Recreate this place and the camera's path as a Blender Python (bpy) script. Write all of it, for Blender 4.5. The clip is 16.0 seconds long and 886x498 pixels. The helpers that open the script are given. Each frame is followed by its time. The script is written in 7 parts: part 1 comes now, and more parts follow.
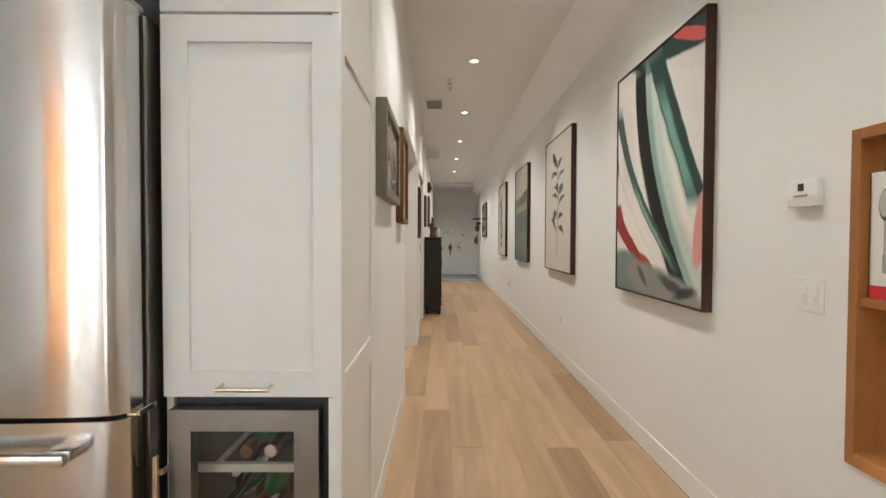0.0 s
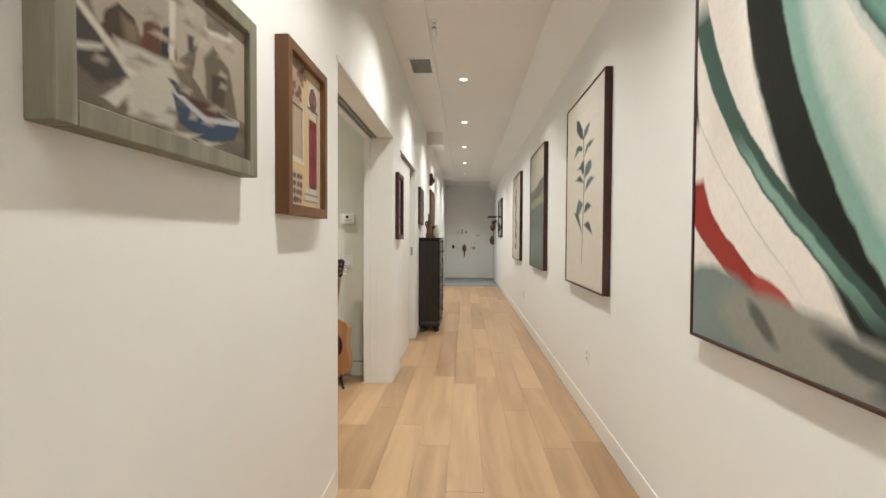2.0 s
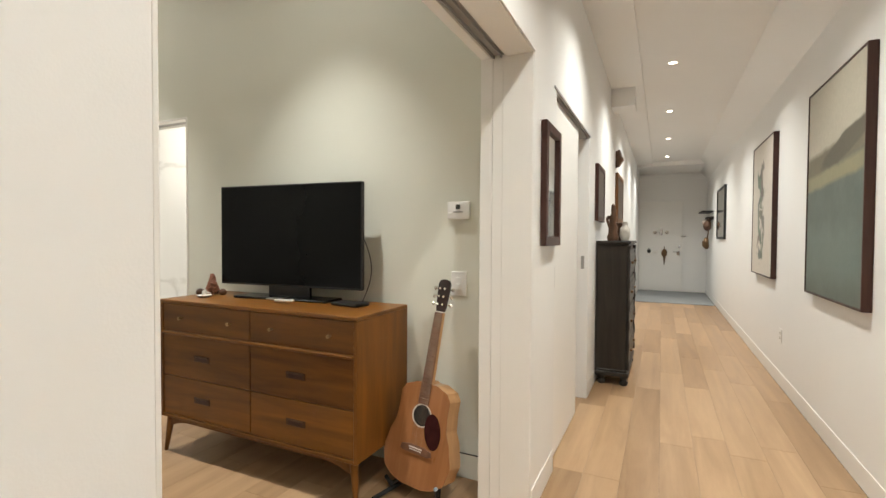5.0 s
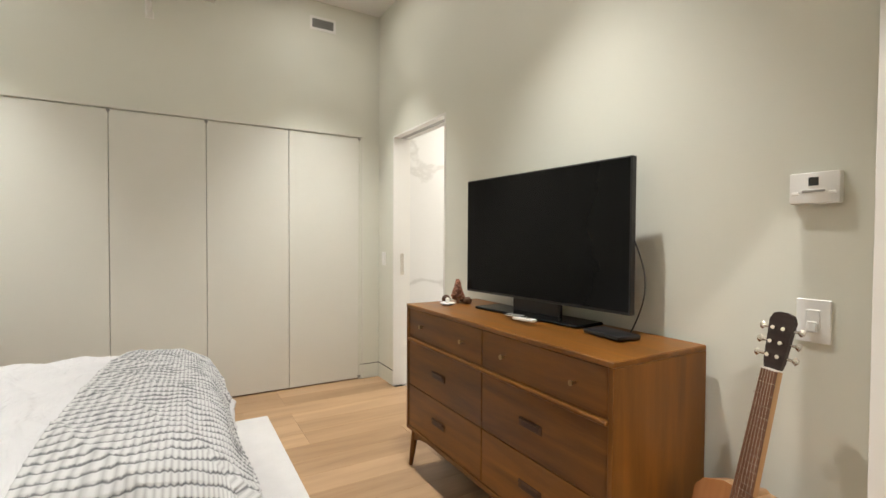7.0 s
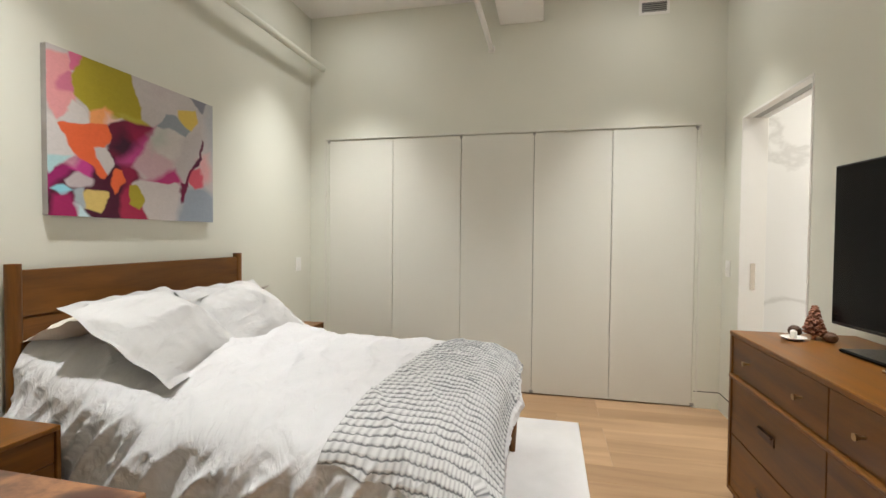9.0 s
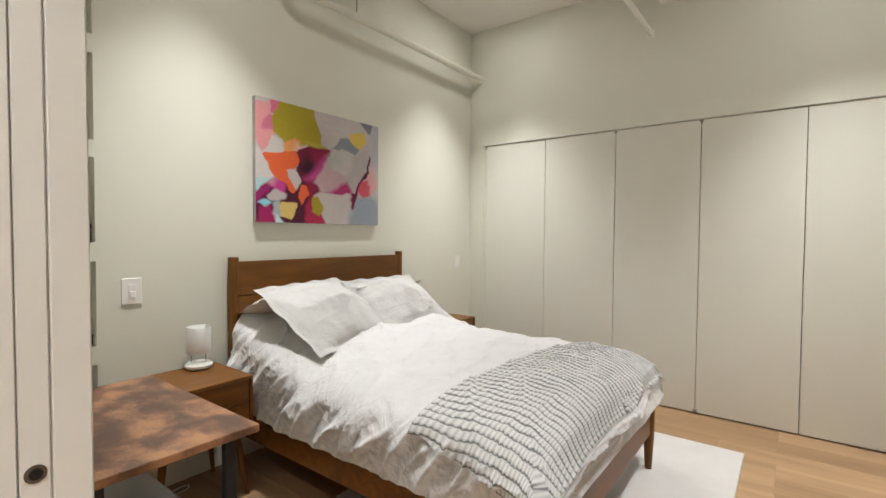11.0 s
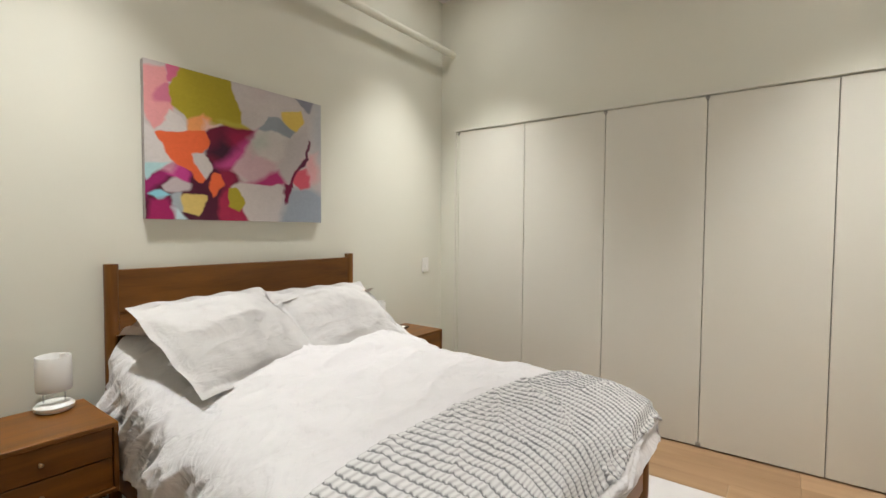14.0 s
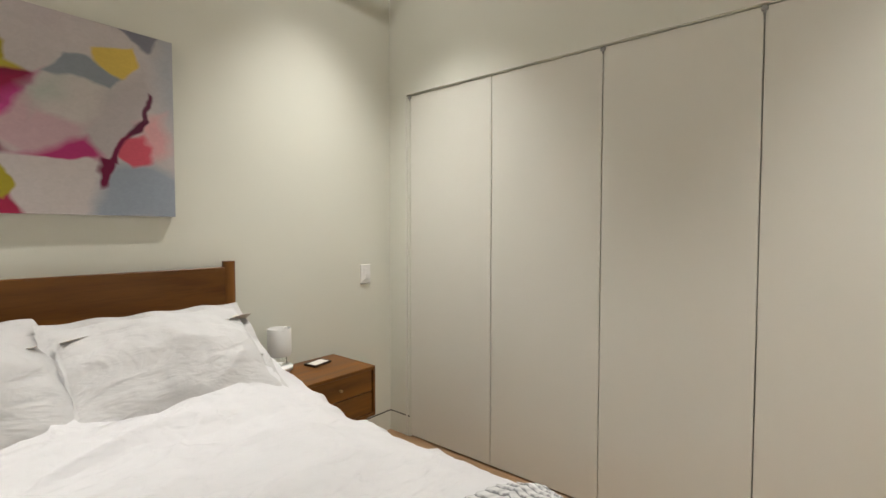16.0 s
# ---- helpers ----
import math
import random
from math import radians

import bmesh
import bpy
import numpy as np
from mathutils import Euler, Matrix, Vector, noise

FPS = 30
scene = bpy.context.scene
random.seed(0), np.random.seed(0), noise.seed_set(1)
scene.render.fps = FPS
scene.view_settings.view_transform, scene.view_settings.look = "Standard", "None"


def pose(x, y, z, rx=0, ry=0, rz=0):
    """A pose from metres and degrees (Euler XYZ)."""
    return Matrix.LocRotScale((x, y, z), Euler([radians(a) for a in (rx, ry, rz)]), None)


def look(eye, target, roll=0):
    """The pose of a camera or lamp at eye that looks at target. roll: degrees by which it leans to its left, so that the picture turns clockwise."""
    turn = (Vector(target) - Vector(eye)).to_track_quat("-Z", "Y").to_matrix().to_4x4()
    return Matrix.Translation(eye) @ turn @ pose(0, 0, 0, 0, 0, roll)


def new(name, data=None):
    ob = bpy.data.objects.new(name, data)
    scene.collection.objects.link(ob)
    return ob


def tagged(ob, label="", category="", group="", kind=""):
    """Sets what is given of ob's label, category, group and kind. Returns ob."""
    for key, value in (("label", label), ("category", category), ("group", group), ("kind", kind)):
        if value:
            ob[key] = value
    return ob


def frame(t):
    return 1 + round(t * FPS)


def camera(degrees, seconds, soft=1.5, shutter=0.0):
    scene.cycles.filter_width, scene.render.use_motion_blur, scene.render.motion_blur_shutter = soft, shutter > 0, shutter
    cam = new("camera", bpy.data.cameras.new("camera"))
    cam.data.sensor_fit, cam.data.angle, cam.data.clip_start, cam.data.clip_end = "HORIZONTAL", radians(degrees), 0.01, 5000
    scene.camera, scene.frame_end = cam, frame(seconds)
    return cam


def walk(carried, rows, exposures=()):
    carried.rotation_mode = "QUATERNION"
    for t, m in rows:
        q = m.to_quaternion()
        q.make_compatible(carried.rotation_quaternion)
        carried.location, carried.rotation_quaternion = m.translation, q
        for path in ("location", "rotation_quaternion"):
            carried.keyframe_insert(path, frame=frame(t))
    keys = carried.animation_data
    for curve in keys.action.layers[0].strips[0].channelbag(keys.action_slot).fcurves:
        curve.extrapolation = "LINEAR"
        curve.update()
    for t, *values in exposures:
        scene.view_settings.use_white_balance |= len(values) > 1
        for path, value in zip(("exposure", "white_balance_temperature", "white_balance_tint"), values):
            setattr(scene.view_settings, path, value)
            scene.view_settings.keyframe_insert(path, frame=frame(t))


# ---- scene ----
cam = camera(87.4, 16.0)
PATH = [
    (0, (0.0000, 0.0000, 1.2300), (0.0068, 1.9995, 1.1840), 0.22),
    (0.5, (0.1192, 0.3322, 1.2221), (0.1108, 2.3316, 1.1753), 0.29),
    (1, (0.2031, 0.6776, 1.2339), (0.1667, 2.6767, 1.1867), 0.36),
    (1.5, (0.2758, 1.0152, 1.2523), (0.2052, 3.0133, 1.2031), 0.30),
    (2, (0.3406, 1.3469, 1.2503), (0.2432, 3.3439, 1.2011), 0.29),
    (2.5, (0.3640, 1.6683, 1.2556), (0.2474, 3.6643, 1.2064), 0.31),
    (3, (0.3815, 1.9903, 1.2549), (0.2301, 3.9840, 1.2057), 0.25),
    (5.5, (0.1538, 3.4533, 1.2713), (-0.9478, 5.1219, 1.2239), 0.35),
    (6, (0.0513, 3.6098, 1.2595), (-1.2887, 5.0938, 1.2151), 0.34),
    (6.5, (-0.0283, 3.7367, 1.2700), (-1.5763, 5.0023, 1.2242), 0.38),
    (7, (-0.0987, 3.8701, 1.2602), (-1.8298, 4.8707, 1.2156), 0.33),
    (7.5, (-0.1443, 3.9575, 1.2287), (-2.0236, 4.6407, 1.1885), 0.39),
    (8, (-0.1577, 4.0340, 1.2469), (-2.1320, 4.3509, 1.2055), 0.47),
    (8.5, (-0.1475, 4.0794, 1.2940), (-2.1457, 4.0173, 1.2370), 0.58),
    (9, (-0.1846, 4.2100, 1.2949), (-2.1332, 3.7629, 1.2411), 0.50),
    (9.5, (-0.1857, 4.3500, 1.2959), (-2.0335, 3.5867, 1.2403), 0.52),
    (10, (-0.1764, 4.4831, 1.2981), (-1.9115, 3.4902, 1.2401), 0.49),
    (12.5, (-0.4799, 4.6590, 1.3184), (-2.0341, 3.4020, 1.2529), 0.38),
    (13, (-0.5835, 4.6195, 1.3108), (-2.1411, 3.3668, 1.2419), 0.35),
    (13.5, (-0.7045, 4.5734, 1.3206), (-2.2735, 3.3353, 1.2464), 0.42),
    (14, (-0.8522, 4.4982, 1.3271), (-2.4519, 3.3005, 1.2481), 0.42),
    (14.5, (-1.0772, 4.4696, 1.3314), (-2.6949, 3.2965, 1.2486), 0.45),
    (15, (-1.3572, 4.4100, 1.3208), (-2.9847, 3.2503, 1.2406), 0.33),
    (15.5, (-1.6704, 4.3590, 1.3292), (-3.2655, 3.1558, 1.2405), 0.33),
    (16, (-1.9401, 4.2794, 1.3130), (-3.4782, 3.0035, 1.2335), 0.03),
]
walk(cam, [(t, look(eye, target, roll)) for t, eye, target, roll in PATH],
     exposures=[(0.0, -0.30, 6500, 9), (0.5, -0.45, 6850, 9), (1.0, -0.52, 7350, 10), (1.5, -0.22, 6600, 9), (2.0, 0.06, 6450, 7), (3.0, 0.03, 6500, 7), (5.5, 0.28, 6500, 8), (6.0, 0.32, 6000, 8), (6.5, 0.32, 6000, 8), (7.0, 0.32, 6450, 10), (7.5, 0.26, 6450, 11), (8.5, 0.2, 6350, 10), (13.0, 0.2, 6400, 11), (16.0, 0.0, 6500, 11)])

# ---- world, daylight, lamps ----
world = bpy.data.worlds.new("world")
scene.world = world
world.use_nodes = True
sky = world.node_tree.nodes.new("ShaderNodeTexSky")
sky.sky_type, sky.sun_disc, sky.sun_elevation, sky.sun_rotation = "NISHITA", False, radians(40), radians(200)
world.node_tree.links.new(sky.outputs[0], world.node_tree.nodes["Background"].inputs[0])
world.node_tree.nodes["Background"].inputs[1].default_value = 0.1

# plan, in metres
XL, XR = -0.28, 1.19          # hall walls
XB = -0.53                    # bedroom side of the hall wall
OY0, OY1, OZ = 3.57, 5.28, 2.105   # wide bedroom opening
YH, YB, XC = 2.08, 5.48, -4.05    # bed wall, TV wall, closet wall
ZH, ZB = 2.93, 3.25           # hall and bedroom ceilings
YE = 15.7                     # end of the hall
YK = -4.0                     # back of the kitchen
HALL_W, BED_W, BATH_W, KITCHEN_W, WINDOW_W = 155.0, 205.0, 21.0, 100.0, 500.0
WARM, NEUTRAL = (1.0, 0.995, 0.955), (1.0, 0.985, 0.94)


def spot(name, x, y, z, watts, colour, size=118, blend=0.8, radius=0.045):
    lamp = bpy.data.lights.new(name, "SPOT")
    lamp.energy, lamp.color, lamp.spot_size, lamp.spot_blend, lamp.shadow_soft_size = watts, colour, radians(size), blend, radius
    ob = new(name, lamp)
    ob.matrix_world = pose(x, y, z)
    return ob


# The three lamps south of y 1.5 are unseen, added by continuing the row.
HALL_LIGHTS = [(0.31, 0.82 + 1.83 * k) for k in range(-2, 8)]
for lx, ly in HALL_LIGHTS:
    spot("hall_lamp", lx, ly, ZH - 0.012, HALL_W if ly > 1.5 else KITCHEN_W, WARM, 132, 1.0)
BED_LIGHTS = [(-1.40, 2.66), (-3.42, 2.66), (-1.50, 4.84), (-3.38, 4.84)]
for lx, ly in BED_LIGHTS:
    spot("bedroom_lamp", lx, ly, ZB - 0.012, BED_W, NEUTRAL, 76, 1.0, 0.03)
    # Wide disc lamp added at each spot, filling the upper walls.
    lens = bpy.data.lights.new("bedroom_lamp_fill", "AREA")
    lens.shape, lens.size, lens.energy, lens.color = "DISK", 0.09, BED_W / 68, NEUTRAL
    new("bedroom_lamp_fill", lens).matrix_world = pose(lx, ly, ZB - 0.014)
bath_lamp = bpy.data.lights.new("bath_lamp", "AREA")
bath_lamp.energy, bath_lamp.size, bath_lamp.color = BATH_W, 0.5, (1.0, 0.95, 0.86)
new("bath_lamp", bath_lamp).matrix_world = pose(-3.2, 6.6, 2.55)
WINDOWS = [(-3.42, -2.62), (-2.20, -1.40)]
for w0, w1 in WINDOWS:
    day = bpy.data.lights.new("window_daylight", "AREA")
    day.shape, day.size, day.size_y, day.energy, day.color = "RECTANGLE", w1 - w0 - 0.1, 2.5, WINDOW_W, (0.80, 0.91, 1.0)
    new("window_daylight", day).matrix_world = pose((w0 + w1) / 2, YK + 0.02, 1.42, 90, 0, 180)


# ---- materials ----
def shader(name):
    m = bpy.data.materials.new(name)
    m.use_nodes = True
    nt = m.node_tree
    return m, nt, nt.nodes, nt.links, nt.nodes["Principled BSDF"]


def rgba(c):
    return (*c, 1.0)


def plain(name, colour, rough=0.5, metal=0.0, vary=0.06, scale=6.0, bump=0.02, grain=180.0, spec=0.5, coat=0.0, emit=None):
    """A painted, plastic, cloth or metal surface: colour varies at two scales, fine relief on top."""
    m, nt, n, l, p = shader(name)
    co = n.new("ShaderNodeTexCoord")
    big, fine = n.new("ShaderNodeTexNoise"), n.new("ShaderNodeTexNoise")
    big.inputs["Scale"].default_value, big.inputs["Detail"].default_value = scale, 5
    fine.inputs["Scale"].default_value, fine.inputs["Detail"].default_value = grain, 2
    for t in (big, fine):
        l.new(co.outputs["Object"], t.inputs["Vector"])
    mix = n.new("ShaderNodeMix")
    mix.data_type = "RGBA"
    mix.inputs[6].default_value = rgba([max(0, v * (1 - vary)) for v in colour])
    mix.inputs[7].default_value = rgba([min(1, v * (1 + vary)) for v in colour])
    l.new(big.outputs[0], mix.inputs[0])
    l.new(mix.outputs[2], p.inputs["Base Color"])
    r = n.new("ShaderNodeMapRange")
    r.inputs[3].default_value, r.inputs[4].default_value = max(0.02, rough - 0.06), min(1, rough + 0.06)
    l.new(big.outputs[0], r.inputs[0])
    l.new(r.outputs[0], p.inputs["Roughness"])
    b = n.new("ShaderNodeBump")
    b.inputs["Strength"].default_value, b.inputs["Distance"].default_value = bump, 0.01
    l.new(fine.outputs[0], b.inputs["Height"])
    l.new(b.outputs[0], p.inputs["Normal"])
    p.inputs["Metallic"].default_value, p.inputs["Specular IOR Level"].default_value, p.inputs["Coat Weight"].default_value = metal, spec, coat
    if emit:
        p.inputs["Emission Color"].default_value, p.inputs["Emission Strength"].default_value = rgba(emit[0]), emit[1]
    return m


def wood(name, dark, light, rough=0.4, axis=1, size=1.0, spread=0.35, coat=0.0, lo=0.18, hi=0.82):
    """Wood with grain drawn out along one axis of the object; every object a shade of its own."""
    m, nt, n, l, p = shader(name)
    co, info = n.new("ShaderNodeTexCoord"), n.new("ShaderNodeObjectInfo")
    shift = n.new("ShaderNodeVectorMath")
    shift.operation = "MULTIPLY_ADD"
    shift.inputs[1].default_value = (7.3, 5.1, 9.7)
    l.new(info.outputs["Random"], shift.inputs[0])
    l.new(co.outputs["Object"], shift.inputs[2])
    mp = n.new("ShaderNodeMapping")
    s = [9.0 * size] * 3
    s[axis] = 0.8 * size
    mp.inputs["Scale"].default_value = s
    l.new(shift.outputs[0], mp.inputs["Vector"])
    ring, pore = n.new("ShaderNodeTexNoise"), n.new("ShaderNodeTexNoise")
    ring.inputs["Scale"].default_value, ring.inputs["Detail"].default_value, ring.inputs["Distortion"].default_value = 1.6, 6, 0.8
    pore.inputs["Scale"].default_value, pore.inputs["Detail"].default_value = 22.0, 3
    for t in (ring, pore):
        l.new(mp.outputs[0], t.inputs["Vector"])
    ramp = n.new("ShaderNodeValToRGB")
    ramp.color_ramp.elements[0].position, ramp.color_ramp.elements[0].color = lo, rgba(dark)
    ramp.color_ramp.elements[1].position, ramp.color_ramp.elements[1].color = hi, rgba(light)
    add = n.new("ShaderNodeMath")
    add.operation = "MULTIPLY_ADD"
    add.inputs[1].default_value = 0.16
    l.new(pore.outputs[0], add.inputs[0])
    l.new(ring.outputs[0], add.inputs[2])
    tone = n.new("ShaderNodeMapRange")
    tone.inputs[3].default_value, tone.inputs[4].default_value = -spread / 2 - 0.08, spread / 2 - 0.08
    l.new(info.outputs["Random"], tone.inputs[0])
    total = n.new("ShaderNodeMath")
    l.new(add.outputs[0], total.inputs[0])
    l.new(tone.outputs[0], total.inputs[1])
    l.new(total.outputs[0], ramp.inputs[0])
    l.new(ramp.outputs[0], p.inputs["Base Color"])
    b = n.new("ShaderNodeBump")
    b.inputs["Strength"].default_value, b.inputs["Distance"].default_value = 0.06, 0.004
    l.new(pore.outputs[0], b.inputs["Height"])
    l.new(b.outputs[0], p.inputs["Normal"])
    r = n.new("ShaderNodeMapRange")
    r.inputs[3].default_value, r.inputs[4].default_value = rough - 0.07, rough + 0.09
    l.new(ring.outputs[0], r.inputs[0])
    l.new(r.outputs[0], p.inputs["Roughness"])
    p.inputs["Coat Weight"].default_value, p.inputs["Specular IOR Level"].default_value = coat, 0.35
    return m


def glass(name, tint=(0.95, 0.97, 0.96), rough=0.02):
    m, nt, n, l, p = shader(name)
    p.inputs["Base Color"].default_value, p.inputs["Roughness"].default_value = rgba(tint), rough
    p.inputs["Transmission Weight"].default_value, p.inputs["IOR"].default_value = 1.0, 1.45
    return m


M_HALL = plain("warm_white_wall_paint", (0.795, 0.783, 0.757), 0.55, vary=0.025, scale=2.5, bump=0.03, grain=260)
M_BED = plain("pale_sage_wall_paint", (0.692, 0.688, 0.604), 0.6, vary=0.025, scale=2.5, bump=0.03, grain=260)
M_CLOSET = plain("pale_sage_door_paint", (0.70, 0.685, 0.62), 0.42, vary=0.02, scale=3, bump=0.015, grain=300)
M_CEIL = plain("ceiling_paint", (0.80, 0.775, 0.74), 0.38, vary=0.03, scale=2, bump=0.02, grain=200)
M_BEDCEIL = plain("bedroom_ceiling_paint", (0.80, 0.77, 0.73), 0.7, vary=0.03, scale=2, bump=0.03, grain=200)
M_TRIM = plain("white_satin_trim", (0.80, 0.78, 0.74), 0.35, vary=0.02, bump=0.01)
M_CAB = plain("white_lacquered_cabinet", (0.80, 0.80, 0.79), 0.38, vary=0.02, scale=4, bump=0.01)
M_GAP = plain("dark_shadow_gap", (0.05, 0.047, 0.04), 0.8)
M_SEAM_SHADE = plain("brownish_gap_shade", (0.20, 0.185, 0.155), 0.8)
M_BLACK = plain("black_plastic", (0.012, 0.012, 0.013), 0.35, vary=0.2)
M_SCREEN = plain("black_screen_glass", (0.004, 0.004, 0.004), 0.18, vary=0.1, bump=0.0, spec=0.12)
M_BLKMETAL = plain("black_powder_coated_metal", (0.02, 0.02, 0.02), 0.5, 0.3)
M_STEEL = plain("brushed_stainless_steel", (0.60, 0.59, 0.58), 0.16, 1.0, vary=0.03, scale=1.5, bump=0.004)
steel, tip = M_STEEL.node_tree, M_STEEL.node_tree.nodes.new("ShaderNodeCombineXYZ")
tip.inputs[2].default_value = 1.0
steel.links.new(tip.outputs[0], steel.nodes["Principled BSDF"].inputs["Tangent"])
steel.nodes["Principled BSDF"].inputs["Anisotropic"].default_value = 0.92
M_STEELDK = plain("dark_stainless_steel", (0.22, 0.20, 0.18), 0.32, 1.0, vary=0.06)
M_NICKEL = plain("polished_nickel", (0.72, 0.66, 0.58), 0.18, 1.0)
M_BRASS = plain("aged_brass", (0.42, 0.28, 0.14), 0.3, 1.0)
M_BRONZE = plain("dark_bronze", (0.15, 0.085, 0.04), 0.42, 0.5, vary=0.25)
M_PLASTIC = plain("white_plastic", (0.80, 0.79, 0.76), 0.35, vary=0.02)
M_GREYPL = plain("grey_plastic", (0.30, 0.29, 0.27), 0.4)
M_LCD = plain("dark_display", (0.04, 0.045, 0.04), 0.2)
M_LAMP = plain("lit_lamp_lens", (0.9, 0.85, 0.75), 0.4, emit=((1.0, 0.84, 0.62), 14.0))
M_WALNUT = wood("acorn_stained_wood", (0.078, 0.026, 0.0035), (0.26, 0.102, 0.014), 0.40, 0, 1.0, 0.22, 0.04)
M_WALNUTZ = wood("acorn_stained_wood_upright", (0.070, 0.023, 0.003), (0.225, 0.086, 0.012), 0.42, 2, 1.0, 0.22, 0.04)
M_OAK = wood("white_oak_planks", (0.235, 0.135, 0.065), (0.52, 0.345, 0.20), 0.33, 1, 0.7, 0.50, lo=0.02, hi=0.98)
# Orange raised in place of sunlight falling on the door.
M_AMBER = wood("brightened_amber_door", (0.60, 0.24, 0.05), (0.80, 0.36, 0.09), 0.35, 2, 0.8, 0.1)
M_CASE = wood("honey_maple_case", (0.28, 0.105, 0.028), (0.44, 0.19, 0.06), 0.45, 2, 0.8, 0.1)
M_EBONY = wood("black_stained_carved_wood", (0.008, 0.007, 0.006), (0.035, 0.028, 0.022), 0.42, 2, 1.2, 0.1)
M_FRAME = wood("dark_walnut_frame", (0.028, 0.010, 0.007), (0.07, 0.026, 0.018), 0.42, 2, 1.5, 0.1)
M_FRAMEBR = wood("brown_wood_frame", (0.085, 0.034, 0.010), (0.19, 0.082, 0.025), 0.45, 2, 1.4, 0.1)
M_FRAMEGR = wood("grey_washed_wood_frame", (0.13, 0.12, 0.085), (0.27, 0.25, 0.185), 0.5, 2, 1.6, 0.1)
M_CEDAR = wood("cedar_guitar_top", (0.26, 0.105, 0.037), (0.37, 0.165, 0.066), 0.3, 2, 2.0, 0.05, 0.3)
M_MAPLE = wood("maple_guitar_side", (0.38, 0.2, 0.085), (0.55, 0.32, 0.15), 0.32, 2, 1.5, 0.05, 0.3)
M_ROSEWOOD = wood("rosewood_fretboard", (0.10, 0.045, 0.025), (0.22, 0.11, 0.065), 0.5, 2, 2.0, 0.05)
M_FIGURE = wood("weathered_carved_wood", (0.05, 0.025, 0.014), (0.17, 0.085, 0.045), 0.55, 2, 2.0, 0.3)
M_COPPER = plain("rosy_brown_wire", (0.30, 0.125, 0.07), 0.5, 0.2, vary=0.3, scale=30)
M_MAT = plain("grey_woven_doormat", (0.22, 0.225, 0.225), 0.9, vary=0.15, scale=25, bump=0.4, grain=400)
M_RUG = plain("pale_grey_wool_rug", (0.62, 0.60, 0.59), 0.95, vary=0.10, scale=7, bump=0.5, grain=350)
M_PILLOW = plain("off_white_washed_cotton", (0.65, 0.64, 0.63), 0.85, vary=0.05, scale=9, bump=0.12, grain=300)
M_BEIGE = plain("beige_cotton", (0.60, 0.53, 0.46), 0.85, vary=0.05, scale=9, bump=0.12, grain=300)
M_TORTOISE = plain("dark_tortoise_celluloid", (0.035, 0.010, 0.010), 0.14, vary=0.5, scale=25, bump=0.0)
M_PULL = plain("aged_dark_bronze_pull", (0.075, 0.034, 0.014), 0.45, 0.35, vary=0.25)
M_WICKER = plain("straw_wicker", (0.50, 0.33, 0.14), 0.7, vary=0.35, scale=40, bump=0.6, grain=120)
M_REDBOX = wood("red_brown_box_wood", (0.10, 0.022, 0.012), (0.18, 0.045, 0.025), 0.4, 0, 1.5, 0.1)
M_DARKBOX = wood("dark_brown_box_wood", (0.02, 0.012, 0.01), (0.05, 0.03, 0.025), 0.4, 0, 1.5, 0.1)
M_GLASS = glass("clear_glass")
M_FROST = plain("frosted_white_glass", (0.80, 0.80, 0.78), 0.3, vary=0.02, bump=0.0)
M_PAPERWH = plain("white_book_paper", (0.75, 0.73, 0.69), 0.5, vary=0.03)
M_RED = plain("red_printed_paper", (0.55, 0.03, 0.04), 0.45)
M_SILVERINK = plain("grey_printed_ink", (0.30, 0.28, 0.25), 0.4, vary=0.35, scale=12)
M_GREENB = plain("green_bottle_glass", (0.03, 0.22, 0.07), 0.1)
M_CREAM = plain("cream_ceramic", (0.78, 0.74, 0.68), 0.25)
M_CHALK = plain("chalk_white_cloth", (0.62, 0.58, 0.52), 0.8)


def marble():
    m, nt, n, l, p = shader("white_veined_marble")
    co, no, mp = n.new("ShaderNodeTexCoord"), n.new("ShaderNodeTexNoise"), n.new("ShaderNodeValToRGB")
    no.inputs["Scale"].default_value, no.inputs["Detail"].default_value, no.inputs["Distortion"].default_value = 0.9, 8, 0.35
    e = mp.color_ramp.elements
    e[0].position, e[0].color, e[1].position, e[1].color = 0.492, rgba((0.8, 0.79, 0.77)), 0.525, rgba((0.8, 0.79, 0.77))
    mid = e.new(0.51)
    mid.color = rgba((0.64, 0.625, 0.60))
    l.new(co.outputs["Object"], no.inputs["Vector"])
    l.new(no.outputs[0], mp.inputs[0])
    l.new(mp.outputs[0], p.inputs["Base Color"])
    p.inputs["Roughness"].default_value = 0.14
    return m


